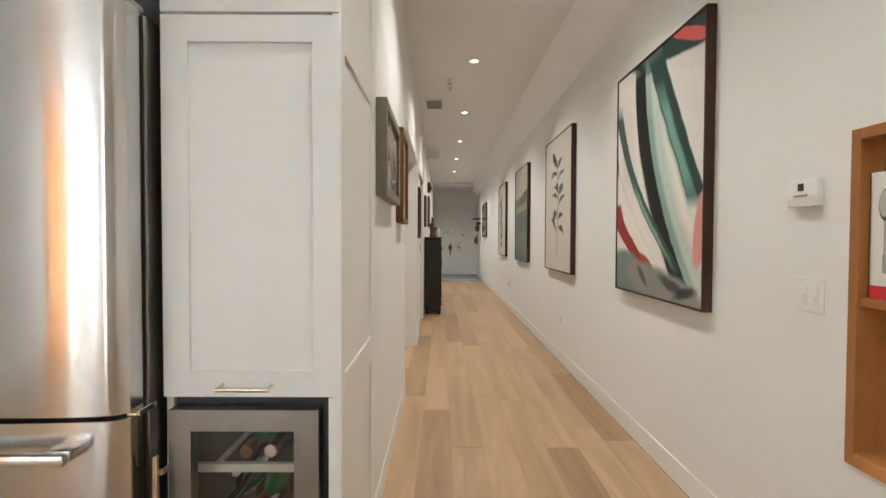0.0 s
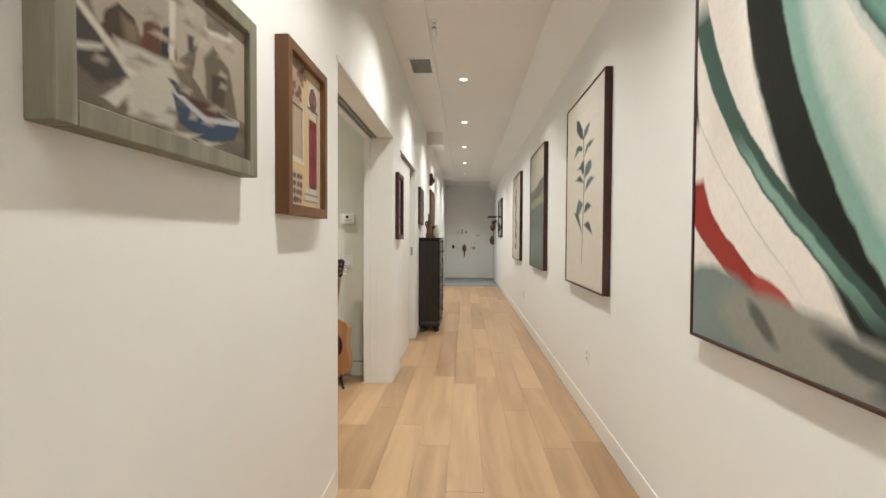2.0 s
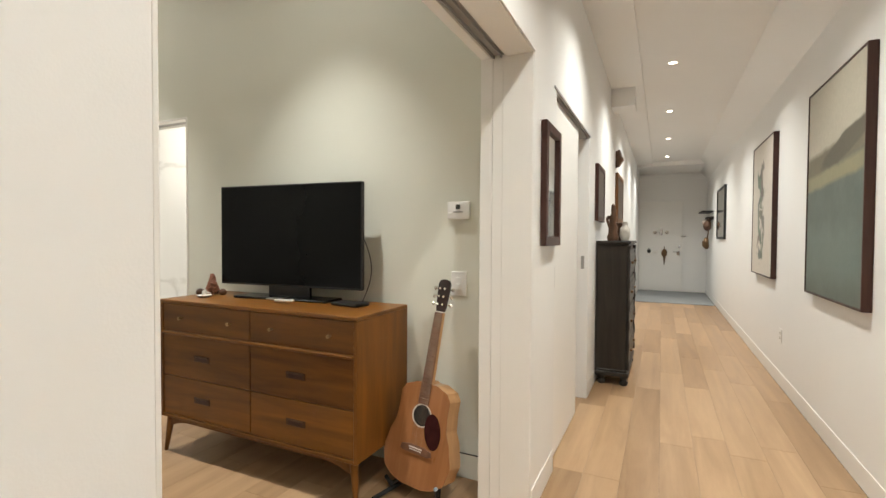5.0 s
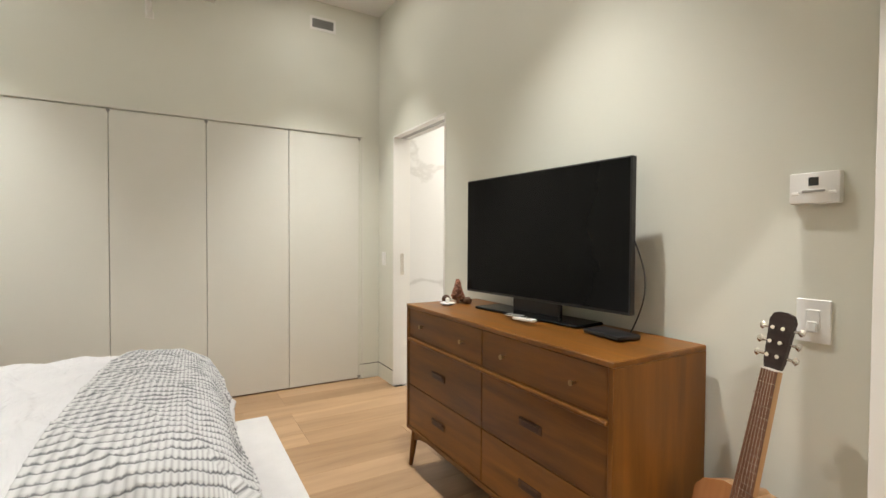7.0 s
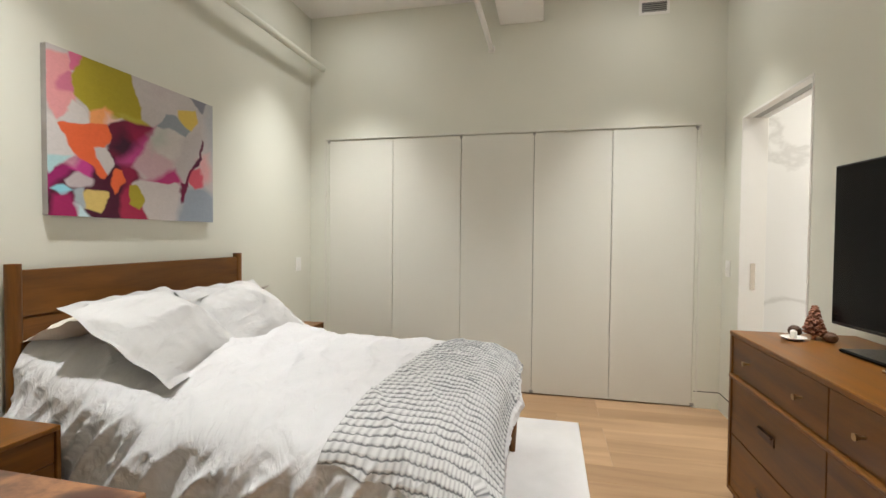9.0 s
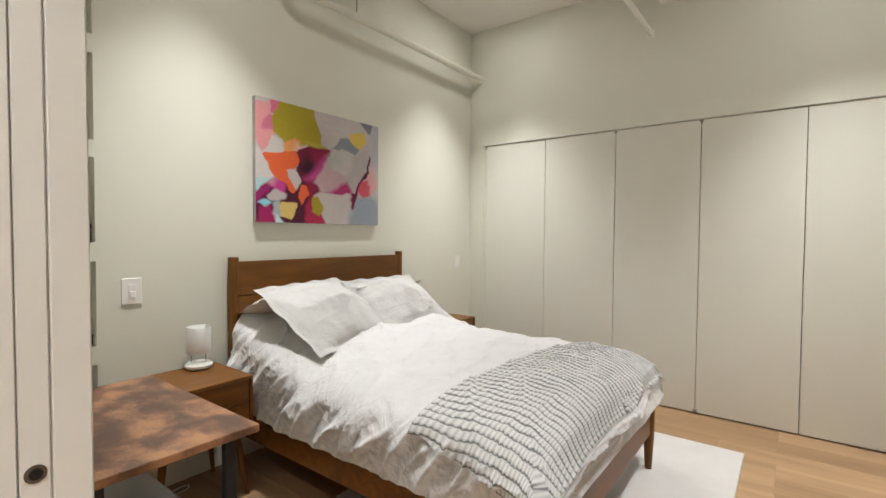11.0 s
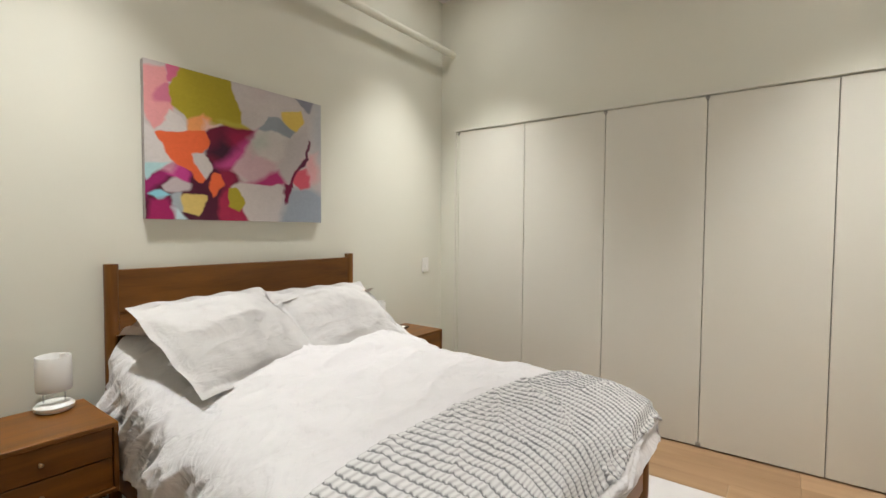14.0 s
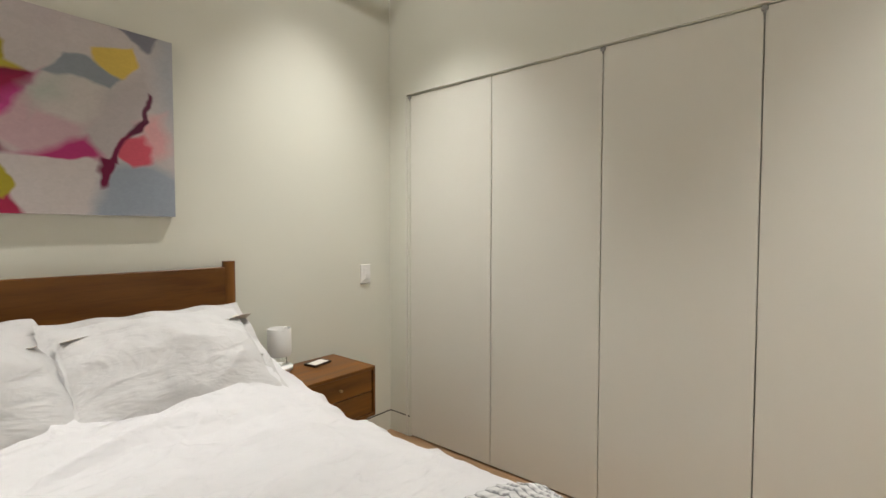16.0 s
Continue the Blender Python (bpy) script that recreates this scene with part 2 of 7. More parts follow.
def desk_wood():
    m, nt, n, l, p = shader("mottled_rustic_veneer")
    co, a, b, mp, st = (n.new("ShaderNode" + k) for k in ("TexCoord", "TexNoise", "TexNoise", "ValToRGB", "Mapping"))
    st.inputs["Scale"].default_value = (2.6, 1.9, 3)
    a.inputs["Scale"].default_value, a.inputs["Detail"].default_value, a.inputs["Distortion"].default_value = 4.6, 10, 0.2
    b.inputs["Scale"].default_value, b.inputs["Detail"].default_value = 45, 4
    e = mp.color_ramp.elements
    e[0].position, e[0].color, e[1].position, e[1].color = 0.44, rgba((0.085, 0.041, 0.027)), 0.70, rgba((0.36, 0.175, 0.082))
    mid = e.new(0.55)
    mid.color = rgba((0.16, 0.075, 0.042))
    ad = n.new("ShaderNodeMath")
    ad.operation = "MULTIPLY_ADD"
    ad.inputs[1].default_value = 0.12
    l.new(co.outputs["Object"], st.inputs[0])
    l.new(st.outputs[0], a.inputs["Vector"])
    l.new(st.outputs[0], b.inputs["Vector"])
    l.new(b.outputs[0], ad.inputs[0])
    l.new(a.outputs[0], ad.inputs[2])
    l.new(ad.outputs[0], mp.inputs[0])
    l.new(mp.outputs[0], p.inputs["Base Color"])
    p.inputs["Roughness"].default_value = 0.38
    return m


def linen(name, dark, light, depth):
    """Washed cotton: long drawn-out creases, a few sharp ones, and a fine weave."""
    m, nt, n, l, p = shader(name)
    co, turn, big, small, weave, tone = (n.new("ShaderNode" + k) for k in ("TexCoord", "Mapping", "TexNoise", "TexNoise", "TexNoise", "TexNoise"))
    turn.inputs["Rotation"].default_value, turn.inputs["Scale"].default_value = (0.5, 0.3, radians(35)), (1.0, 2.2, 1.6)
    l.new(co.outputs["Object"], turn.inputs["Vector"])
    height = None
    for tex, scale, weight, warp in ((big, 3.0, 1.0, 0.9), (small, 9.0, 0.30, 0.6)):
        tex.inputs["Scale"].default_value, tex.inputs["Detail"].default_value, tex.inputs["Distortion"].default_value = scale, 3, warp
        l.new(turn.outputs[0], tex.inputs["Vector"])
        mid, ridge, cap = n.new("ShaderNodeMath"), n.new("ShaderNodeMath"), n.new("ShaderNodeMapRange")
        mid.operation, ridge.operation = "SUBTRACT", "ABSOLUTE"
        mid.inputs[1].default_value = 0.5
        l.new(tex.outputs[0], mid.inputs[0])
        l.new(mid.outputs[0], ridge.inputs[0])
        cap.interpolation_type = "SMOOTHSTEP"
        cap.inputs[1].default_value, cap.inputs[2].default_value, cap.inputs[3].default_value, cap.inputs[4].default_value = 0.0, 0.13, weight, 0.0
        l.new(ridge.outputs[0], cap.inputs[0])
        if height is None:
            height = cap.outputs[0]
        else:
            add = n.new("ShaderNodeMath")
            l.new(height, add.inputs[0])
            l.new(cap.outputs[0], add.inputs[1])
            height = add.outputs[0]
    weave.inputs["Scale"].default_value = 350
    tone.inputs["Scale"].default_value, tone.inputs["Detail"].default_value = 6, 5
    for t in (weave, tone):
        l.new(co.outputs["Object"], t.inputs["Vector"])
    cloth, crease, mix = n.new("ShaderNodeBump"), n.new("ShaderNodeBump"), n.new("ShaderNodeMix")
    cloth.inputs["Strength"].default_value, cloth.inputs["Distance"].default_value = 0.10, 0.004
    crease.inputs["Strength"].default_value, crease.inputs["Distance"].default_value = depth, 0.010
    l.new(weave.outputs[0], cloth.inputs["Height"])
    l.new(height, crease.inputs["Height"])
    l.new(crease.outputs[0], cloth.inputs["Normal"])
    l.new(cloth.outputs[0], p.inputs["Normal"])
    mix.data_type = "RGBA"
    mix.inputs[6].default_value, mix.inputs[7].default_value = rgba(dark), rgba(light)
    l.new(tone.outputs[0], mix.inputs[0])
    l.new(mix.outputs[2], p.inputs["Base Color"])
    p.inputs["Roughness"].default_value = 0.9
    return m


def throw_cloth():
    """Ruffled white cotton with dark grey threads along every rib and painted shade in its puckers (u runs across the
    ribs).
    """
    m, nt, n, l, p = shader("ruffled_striped_cotton")
    uv, sp, no, ad, fr, mr, mix = (n.new("ShaderNode" + k) for k in ("UVMap", "SeparateXYZ", "TexNoise", "Math", "Math", "MapRange", "Mix"))
    no.inputs["Scale"].default_value, no.inputs["Detail"].default_value = 26, 4
    l.new(uv.outputs[0], no.inputs["Vector"])
    l.new(uv.outputs[0], sp.inputs[0])
    ad.operation, fr.operation = "MULTIPLY_ADD", "PINGPONG"
    ad.inputs[1].default_value = 0.007
    l.new(no.outputs[0], ad.inputs[0])
    l.new(sp.outputs[0], ad.inputs[2])
    sag = n.new("ShaderNodeMath")
    sag.operation = "MULTIPLY_ADD"
    sag.inputs[1].default_value = 0.30
    l.new(ad.outputs[0], sag.inputs[2])
    l.new(sag.outputs[0], fr.inputs[0])
    fr.inputs[1].default_value = 0.0185
    mr.inputs[1].default_value, mr.inputs[2].default_value, mr.inputs[3].default_value, mr.inputs[4].default_value = 0.0010, 0.0046, 0.78, 0.0
    l.new(fr.outputs[0], mr.inputs[0])
    mix.data_type = "RGBA"
    # Shade in the pucker creases is painted as grey at each cell's edge.
    cell, crease_shade, tint, half = (n.new("ShaderNode" + k) for k in ("Math", "MapRange", "Mix", "Math"))
    cell.operation, half.operation = "PINGPONG", "MULTIPLY_ADD"
    half.inputs[1].default_value = 0.006
    l.new(no.outputs[0], half.inputs[0])
    l.new(sp.outputs[1], half.inputs[2])
    l.new(half.outputs[0], cell.inputs[0])
    cell.inputs[1].default_value = 0.014
    l.new(cell.outputs[0], sag.inputs[0])
    crease_shade.inputs[1].default_value, crease_shade.inputs[2].default_value, crease_shade.inputs[3].default_value, crease_shade.inputs[4].default_value = 0.0, 0.010, 0.55, 0.0
    l.new(cell.outputs[0], crease_shade.inputs[0])
    tint.data_type = "RGBA"
    tint.inputs[6].default_value, tint.inputs[7].default_value = rgba((0.60, 0.598, 0.59)), rgba((0.26, 0.26, 0.265))
    l.new(crease_shade.outputs[0], tint.inputs[0])
    l.new(tint.outputs[2], mix.inputs[6])
    mix.inputs[7].default_value = rgba((0.065, 0.07, 0.078))
    l.new(mr.outputs[0], mix.inputs[0])
    l.new(mix.outputs[2], p.inputs["Base Color"])
    p.inputs["Roughness"].default_value = 0.95
    return m


M_MARBLE, M_DESK, M_THROW = marble(), desk_wood(), throw_cloth()
M_LINEN = linen("creased_white_linen", (0.58, 0.573, 0.58), (0.68, 0.67, 0.675), 0.46)
M_PILLOWCASE = linen("creased_off_white_pillowcase", (0.48, 0.472, 0.465), (0.60, 0.59, 0.58), 0.30)


class Paint:
    """A painted picture: soft shapes laid over one another on the canvas's own u, v."""

    def __init__(self, name, ground, wobble=0.02, scale=7.0, rough=0.6, speck=0.05, detail=9.0):
        self.m, self.nt, self.n, self.l, p = shader(name)
        uv, no, sub, mul = (self.n.new("ShaderNode" + k) for k in ("UVMap", "TexNoise", "VectorMath", "VectorMath"))
        no.inputs["Scale"].default_value, no.inputs["Detail"].default_value, no.inputs["Roughness"].default_value = scale, detail, 0.6
        self.l.new(uv.outputs[0], no.inputs["Vector"])
        sub.operation, mul.operation = "SUBTRACT", "MULTIPLY_ADD"
        sub.inputs[1].default_value = (0.5, 0.5, 0.5)
        mul.inputs[1].default_value = (wobble * 2, wobble * 2, 0)
        self.l.new(no.outputs[1], sub.inputs[0])
        self.l.new(sub.outputs[0], mul.inputs[0])
        self.l.new(uv.outputs[0], mul.inputs[2])
        self.uv = mul.outputs[0]
        sp = self.n.new("ShaderNodeSeparateXYZ")
        self.l.new(self.uv, sp.inputs[0])
        self.u, self.v = sp.outputs[0], sp.outputs[1]
        tone = self.n.new("ShaderNodeMix")
        tone.data_type = "RGBA"
        tone.inputs[6].default_value = rgba([c * (1 - speck * 2) for c in ground])
        tone.inputs[7].default_value = rgba([min(1, c * (1 + speck)) for c in ground])
        self.l.new(no.outputs[0], tone.inputs[0])
        brush, strokes, shade, relief = (self.n.new("ShaderNode" + k) for k in ("TexNoise", "MapRange", "Mix", "Bump"))
        brush.inputs["Scale"].default_value, brush.inputs["Detail"].default_value, brush.inputs["Distortion"].default_value = 38, 4, 1.2
        self.l.new(uv.outputs[0], brush.inputs["Vector"])
        strokes.inputs[1].default_value, strokes.inputs[2].default_value, strokes.inputs[3].default_value, strokes.inputs[4].default_value = 0.3, 0.7, 0.955, 1.035
        self.l.new(brush.outputs[0], strokes.inputs[0])
        shade.data_type, shade.blend_type = "RGBA", "MULTIPLY"
        shade.inputs[0].default_value = 1.0
        self.l.new(strokes.outputs[0], shade.inputs[7])
        self.l.new(shade.outputs[2], p.inputs["Base Color"])
        relief.inputs["Strength"].default_value, relief.inputs["Distance"].default_value = 0.15, 0.003
        self.l.new(brush.outputs[0], relief.inputs["Height"])
        self.l.new(relief.outputs[0], p.inputs["Normal"])
        self.colour, self.base = tone.outputs[2], shade.inputs[6]
        self.l.new(self.colour, self.base)
        p.inputs["Roughness"].default_value, p.inputs["Specular IOR Level"].default_value = rough, 0.2

    def math(self, op, a, b=0.0, c=0.0):
        k = self.n.new("ShaderNodeMath")
        k.operation = op
        for i, v in enumerate((a, b, c)):
            if isinstance(v, (int, float)):
                k.inputs[i].default_value = v
            else:
                self.l.new(v, k.inputs[i])
        return k.outputs[0]

    def lay(self, d, colour, soft, alpha=1.0):
        soft *= 0.55
        r, x = self.n.new("ShaderNodeMapRange"), self.n.new("ShaderNodeMix")
        r.inputs[1].default_value, r.inputs[2].default_value, r.inputs[3].default_value, r.inputs[4].default_value = 1 - soft, 1 + soft, alpha, 0.0
        self.l.new(d, r.inputs[0])
        x.data_type = "RGBA"
        self.l.new(r.outputs[0], x.inputs[0])
        self.l.new(self.colour, x.inputs[6])
        x.inputs[7].default_value = rgba(colour)
        self.colour = x.outputs[2]
        self.l.new(self.colour, self.base)
        return self

    def local(self, u, v, ru, rv, turn):
        k = self.n.new("ShaderNodeMapping")
        k.vector_type = "TEXTURE"
        k.inputs["Location"].default_value, k.inputs["Rotation"].default_value, k.inputs["Scale"].default_value = (u, v, 0), (0, 0, radians(turn)), (ru, rv, 1)
        self.l.new(self.uv, k.inputs[0])
        return k.outputs[0]

    def poly(self, corners, colour, soft=0.1):
        """A convex patch of paint, its corners in turn the left-handed way round."""
        far = None
        for (a, b), (c, d) in zip(corners, corners[1:] + corners[:1]):
            size = math.hypot(c - a, d - b) or 1.0
            nu, nv = 20 * (d - b) / size, 20 * (a - c) / size
            side = self.math("MULTIPLY_ADD", self.v, nv, self.math("MULTIPLY_ADD", self.u, nu, 0.93 - nu * a - nv * b))
            far = side if far is None else self.math("SMOOTH_MAX", far, side, 0.25)
        return self.lay(far, colour, soft * 2)

    def blob(self, u, v, ru, rv, colour, turn=0, soft=0.06, alpha=1.0):
        k = self.n.new("ShaderNodeVectorMath")
        k.operation = "LENGTH"
        self.l.new(self.local(u, v, ru, rv, turn), k.inputs[0])
        return self.lay(k.outputs["Value"], colour, soft, alpha)

    def block(self, u, v, ru, rv, colour, turn=0, soft=0.03, alpha=1.0):
        k, s = self.n.new("ShaderNodeVectorMath"), self.n.new("ShaderNodeSeparateXYZ")
        k.operation = "ABSOLUTE"
        self.l.new(self.local(u, v, ru, rv, turn), k.inputs[0])
        self.l.new(k.outputs[0], s.inputs[0])
        return self.lay(self.math("MAXIMUM", s.outputs[0], s.outputs[1]), colour, soft, alpha)

    def stroke(self, a, b, c, width, v0, v1, colour, soft=0.12, alpha=1.0):
        """A brush stroke along u = a + b v + c v v, from v0 to v1."""
        f = self.math("MULTIPLY_ADD", self.math("MULTIPLY_ADD", self.v, c, b), self.v, a)
        d = self.math("DIVIDE", self.math("ABSOLUTE", self.math("SUBTRACT", self.u, f)), width)
        e = self.math("DIVIDE", self.math("ABSOLUTE", self.math("SUBTRACT", self.v, (v0 + v1) / 2)), (v1 - v0) / 2)
        return self.lay(self.math("MAXIMUM", d, e), colour, soft, alpha)


# ---- mesh helpers ----
def box(bm, x0, x1, y0, y1, z0, z1, bevel=0.0, seg=1):
    r = bmesh.ops.create_cube(bm, size=1.0, matrix=Matrix.LocRotScale(((x0 + x1) / 2, (y0 + y1) / 2, (z0 + z1) / 2), None, (abs(x1 - x0), abs(y1 - y0), abs(z1 - z0))))
    if bevel:
        edges = {e for v in r["verts"] for e in v.link_edges}
        bmesh.ops.bevel(bm, geom=list(edges), offset=bevel, segments=seg, affect="EDGES", profile=0.5)
    return bm


def tube(bm, p0, p1, r0, r1=None, seg=14, caps=True):
    p0, p1 = Vector(p0), Vector(p1)
    d = p1 - p0
    m = Matrix.Translation((p0 + p1) / 2) @ d.to_track_quat("Z", "Y").to_matrix().to_4x4()
    bmesh.ops.create_cone(bm, cap_ends=caps, segments=seg, radius1=r0, radius2=r0 if r1 is None else r1, depth=d.length, matrix=m)
    return bm


def lathe(bm, profile, centre=(0, 0, 0), seg=24, start=0.0, sweep=360.0):
    """Turns (radius, height) pairs round an upright axis."""
    full = sweep >= 360
    cols = seg if full else seg + 1
    rings = []
    for r, z in profile:
        rings.append([bm.verts.new((centre[0] + max(r, 1e-5) * math.cos(radians(start + sweep * i / seg)), centre[1] + max(r, 1e-5) * math.sin(radians(start + sweep * i / seg)), centre[2] + z)) for i in range(cols)])
    for a, b in zip(rings, rings[1:]):
        for i in range(seg):
            j = (i + 1) % cols
            bm.faces.new((a[i], a[j], b[j], b[i]))
    return bm


def ball(bm, centre, rx, ry, rz, sub=2):
    bmesh.ops.create_icosphere(bm, subdivisions=sub, radius=1.0, matrix=Matrix.LocRotScale(centre, None, (rx, ry, rz)))
    return bm


def grid(bm, nu, nv, f, uvf=None):
    """A sheet of nu by nv points at f(i / (nu - 1), j / (nv - 1))."""
    pts = [[bm.verts.new(f(i / (nu - 1), j / (nv - 1))) for j in range(nv)] for i in range(nu)]
    layer = bm.loops.layers.uv.new("UVMap") if uvf else None
    for i in range(nu - 1):
        for j in range(nv - 1):
            fc = bm.faces.new((pts[i][j], pts[i + 1][j], pts[i + 1][j + 1], pts[i][j + 1]))
            if layer:
                for lp, (a, b) in zip(fc.loops, ((i, j), (i + 1, j), (i + 1, j + 1), (i, j + 1))):
                    lp[layer].uv = uvf(a / (nu - 1), b / (nv - 1))
    return bm


def finish(bm, name, material, smooth=None):
    bmesh.ops.recalc_face_normals(bm, faces=bm.faces)
    me = bpy.data.meshes.new(name)
    bm.to_mesh(me)
    bm.free()
    me.materials.append(material)
    if smooth:
        me.polygons.foreach_set("use_smooth", [True] * len(me.polygons))
        me.set_sharp_from_angle(angle=radians(smooth))
    return me


def part(name, bm, material, parent, label="", smooth=None):
    ob = new(name, finish(bm, name, material, smooth))
    ob.parent = parent
    if label:
        ob["label"] = label
    return ob


def thing(name, m, label, category, group=""):
    ob = new(name)
    ob.empty_display_size = 0.1
    ob.matrix_basis = m
    return tagged(ob, label, category, group)


def solid(name, bm, material, label, category, smooth=None, group=""):
    return tagged(new(name, finish(bm, name, material, smooth)), label, category, group)


def structure(name, bm, material, label="", smooth=None):
    return tagged(new(name, finish(bm, name, material, smooth)), label, kind="structure")


def B(*a, **k):
    return box(bmesh.new(), *a, **k)


def boxes(*rows, bevel=0.0):
    bm = bmesh.new()
    for r in rows:
        box(bm, *r, bevel=bevel)
    return bm


# ---- structure: hall and kitchen ----
T = 0.25
structure("hall_wall_left", boxes(
    (XB, XL, 1.80, OY0, 0, ZB), (XB, XL, OY0, OY1, OZ, ZB), (XB, XL, OY1, 5.76, 0, ZB), (XB, XL, 5.76, 7.02, 2.07, ZB), (XB, XL, 7.02, YE, 0, ZB)), M_HALL, "warm white painted plaster hall wall")
structure("hall_wall_right", boxes(
    (XR, XR + T, 1.345, YE, 0, ZB), (XR, XR + T, 0.35, 1.345, 0, 0.578), (XR, XR + T, 0.35, 1.345, 1.548, ZB), (XR + 0.22, XR + T, 0.35, 1.345, 0.578, 1.548), (XR, XR + T, YK, 0.35, 0, ZB)), M_HALL, "warm white painted plaster hall wall")
structure("hall_wall_end", B(XB, XR + T, YE, YE + 0.2, 0, ZB), M_HALL, "white painted end wall with the entry door")
structure("kitchen_wall_north", B(-3.6, XB, 1.80, 1.95, 0, ZB), M_HALL, "white kitchen wall behind the refrigerator")
structure("kitchen_wall_west", B(-3.75, -3.6, YK, 1.95, 0, ZB), M_HALL, "plain white kitchen wall")
WZ0, WZ1 = 0.10, 2.75
(WA0, WA1), (WB0, WB1) = WINDOWS
structure("kitchen_wall_south", boxes((-3.75, WA0, YK - 0.2, YK, 0, ZB), (WA1, WB0, YK - 0.2, YK, 0, ZB), (WB1, XR + T, YK - 0.2, YK, 0, ZB), *[(w0, w1, YK - 0.2, YK, z0, z1) for w0, w1 in WINDOWS for z0, z1 in ((0, WZ0), (WZ1, ZB))]), M_HALL, "plain white kitchen wall with two tall windows")
for k, (w0, w1) in enumerate(WINDOWS):
    y0, y1 = YK - 0.12, YK - 0.06
    win = structure("window_%d" % (k + 1), boxes((w0, w0 + 0.05, y0, y1, WZ0, WZ1), (w1 - 0.05, w1, y0, y1, WZ0, WZ1), (w0 + 0.05, w1 - 0.05, y0, y1, WZ0, WZ0 + 0.05), (w0 + 0.05, w1 - 0.05, y0, y1, WZ1 - 0.05, WZ1), (w0 + 0.05, w1 - 0.05, y0, y1, 1.40, 1.45)), M_TRIM, "tall white framed window")
    pane = part("pane", B(w0 + 0.05, w1 - 0.05, YK - 0.095, YK - 0.09, WZ0 + 0.05, WZ1 - 0.05), M_GLASS, win)
    pane.visible_shadow = False
# Inferred from the refrigerator's orange reflection; its brightness is in the colour.
structure("door_5", B(-3.6, -3.565, -3.97, -2.85, 0.01, 2.7, bevel=0.003), M_AMBER, "plain honey wood door in the kitchen wall")

SX = 0.04
structure("ceiling", boxes((SX, 0.95, YK, YE, ZH, ZH + 0.1), (-3.75, SX, YK, 1.80, ZH, ZH + 0.1)), M_CEIL, "warm white hall ceiling with recessed lamps")
structure("ceiling_soffit", boxes((XL, SX, 1.80, YE, ZH - 0.035, ZH + 0.1), (XL, -0.04, 8.62, 8.95, 2.70, ZH - 0.035), (XL, SX, 14.35, YE, 2.84, ZH - 0.035), (SX, XR, 14.35, YE, 2.84, ZH + 0.05)), M_CEIL, "lower strip of the hall ceiling")
bm = bmesh.new()
ends = []
for yy in (YK, YE):
    ends.append([bm.verts.new(v) for v in ((0.95, yy, ZH + 0.004), (XR, yy, 2.66), (XR, yy, ZH + 0.1), (0.95, yy, ZH + 0.1))])
bm.faces.new(ends[0])
bm.faces.new(ends[1][::-1])
for i in range(4):
    j = (i + 1) % 4
    bm.faces.new((ends[0][i], ends[1][i], ends[1][j], ends[0][j]))
structure("ceiling_slope", bm, M_CEIL, "sloping edge of the hall ceiling")

# baseboards set flush; the shade of the reveal above is a dark strip
def skirting(name, rows, material, height=0.125):
    """rows of x0, x1, y0, y1 for boards lying 4 mm proud."""
    structure(name, boxes(*[(a, b, c, d, 0, height) for a, b, c, d in rows]), material, "flush painted baseboard")
    structure(name + "_trim", boxes(*[(a, b, c, d, height, height + 0.006) for a, b, c, d in rows]), M_GAP, "dark strip standing for the shaded reveal above the baseboard")


structure("baseboard_hall", boxes((XL, XL + 0.004, 1.81, OY0 - 0.01, 0, 0.12), (XL, XL + 0.004, OY1 + 0.01, 5.75, 0, 0.12), (XL, XL + 0.004, 7.03, YE, 0, 0.12), (XR - 0.006, XR, YK, YE, 0, 0.12), bevel=0.0015), M_TRIM, "low white hall baseboard")
skirting("baseboard_bedroom", [(XC, -3.13, YH, YH + 0.004), (-1.5, XB, YH, YH + 0.004), (XC, XC + 0.004, 5.30, YB), (XC, XC + 0.004, YH, 2.255), (XC, -3.735, YB - 0.004, YB), (-2.85, XB, YB - 0.004, YB), (XB - 0.004, XB, YH, OY0)], M_BED)

# wide opening: pocket door edge, jambs and the track overhead
structure("door_jamb_near", boxes((XB + 0.002, -0.470, OY0, OY0 + 0.012, 0, OZ), (-0.421, -0.362, OY0, OY0 + 0.012, 0, OZ), (-0.358, XL - 0.002, OY0, OY0 + 0.010, 0, OZ), bevel=0.002), M_TRIM, "white jamb boards of the wide opening")
door = structure("door_1", B(-0.467, -0.424, OY0 - 0.03, OY0 + 0.008, 0.01, OZ - 0.02, bevel=0.002), M_TRIM, "white pocket door slid into the wall")
bm = tube(bmesh.new(), (-0.4455, OY0 + 0.006, 0.885), (-0.4455, OY0 + 0.0105, 0.885), 0.016, seg=20)
pull = part("latch_ring", bm, M_STEELDK, door, "dark metal latch ring", 40)
# Black disc painted in for the shaded inside of the latch.
bm = tube(bmesh.new(), (-0.4455, OY0 + 0.0105, 0.885), (-0.4455, OY0 + 0.0115, 0.885), 0.010, seg=20)
part("latch_hole", bm, M_BLACK, door)
structure("door_jamb_far", boxes((XB + 0.002, -0.4705, OY1 - 0.012, OY1, 0, OZ), (-0.4695, -0.4215, OY1 - 0.0105, OY1, 0, OZ), (-0.4205, XL - 0.002, OY1 - 0.012, OY1, 0, OZ), bevel=0.0008), M_TRIM, "white jamb boards of the wide opening")
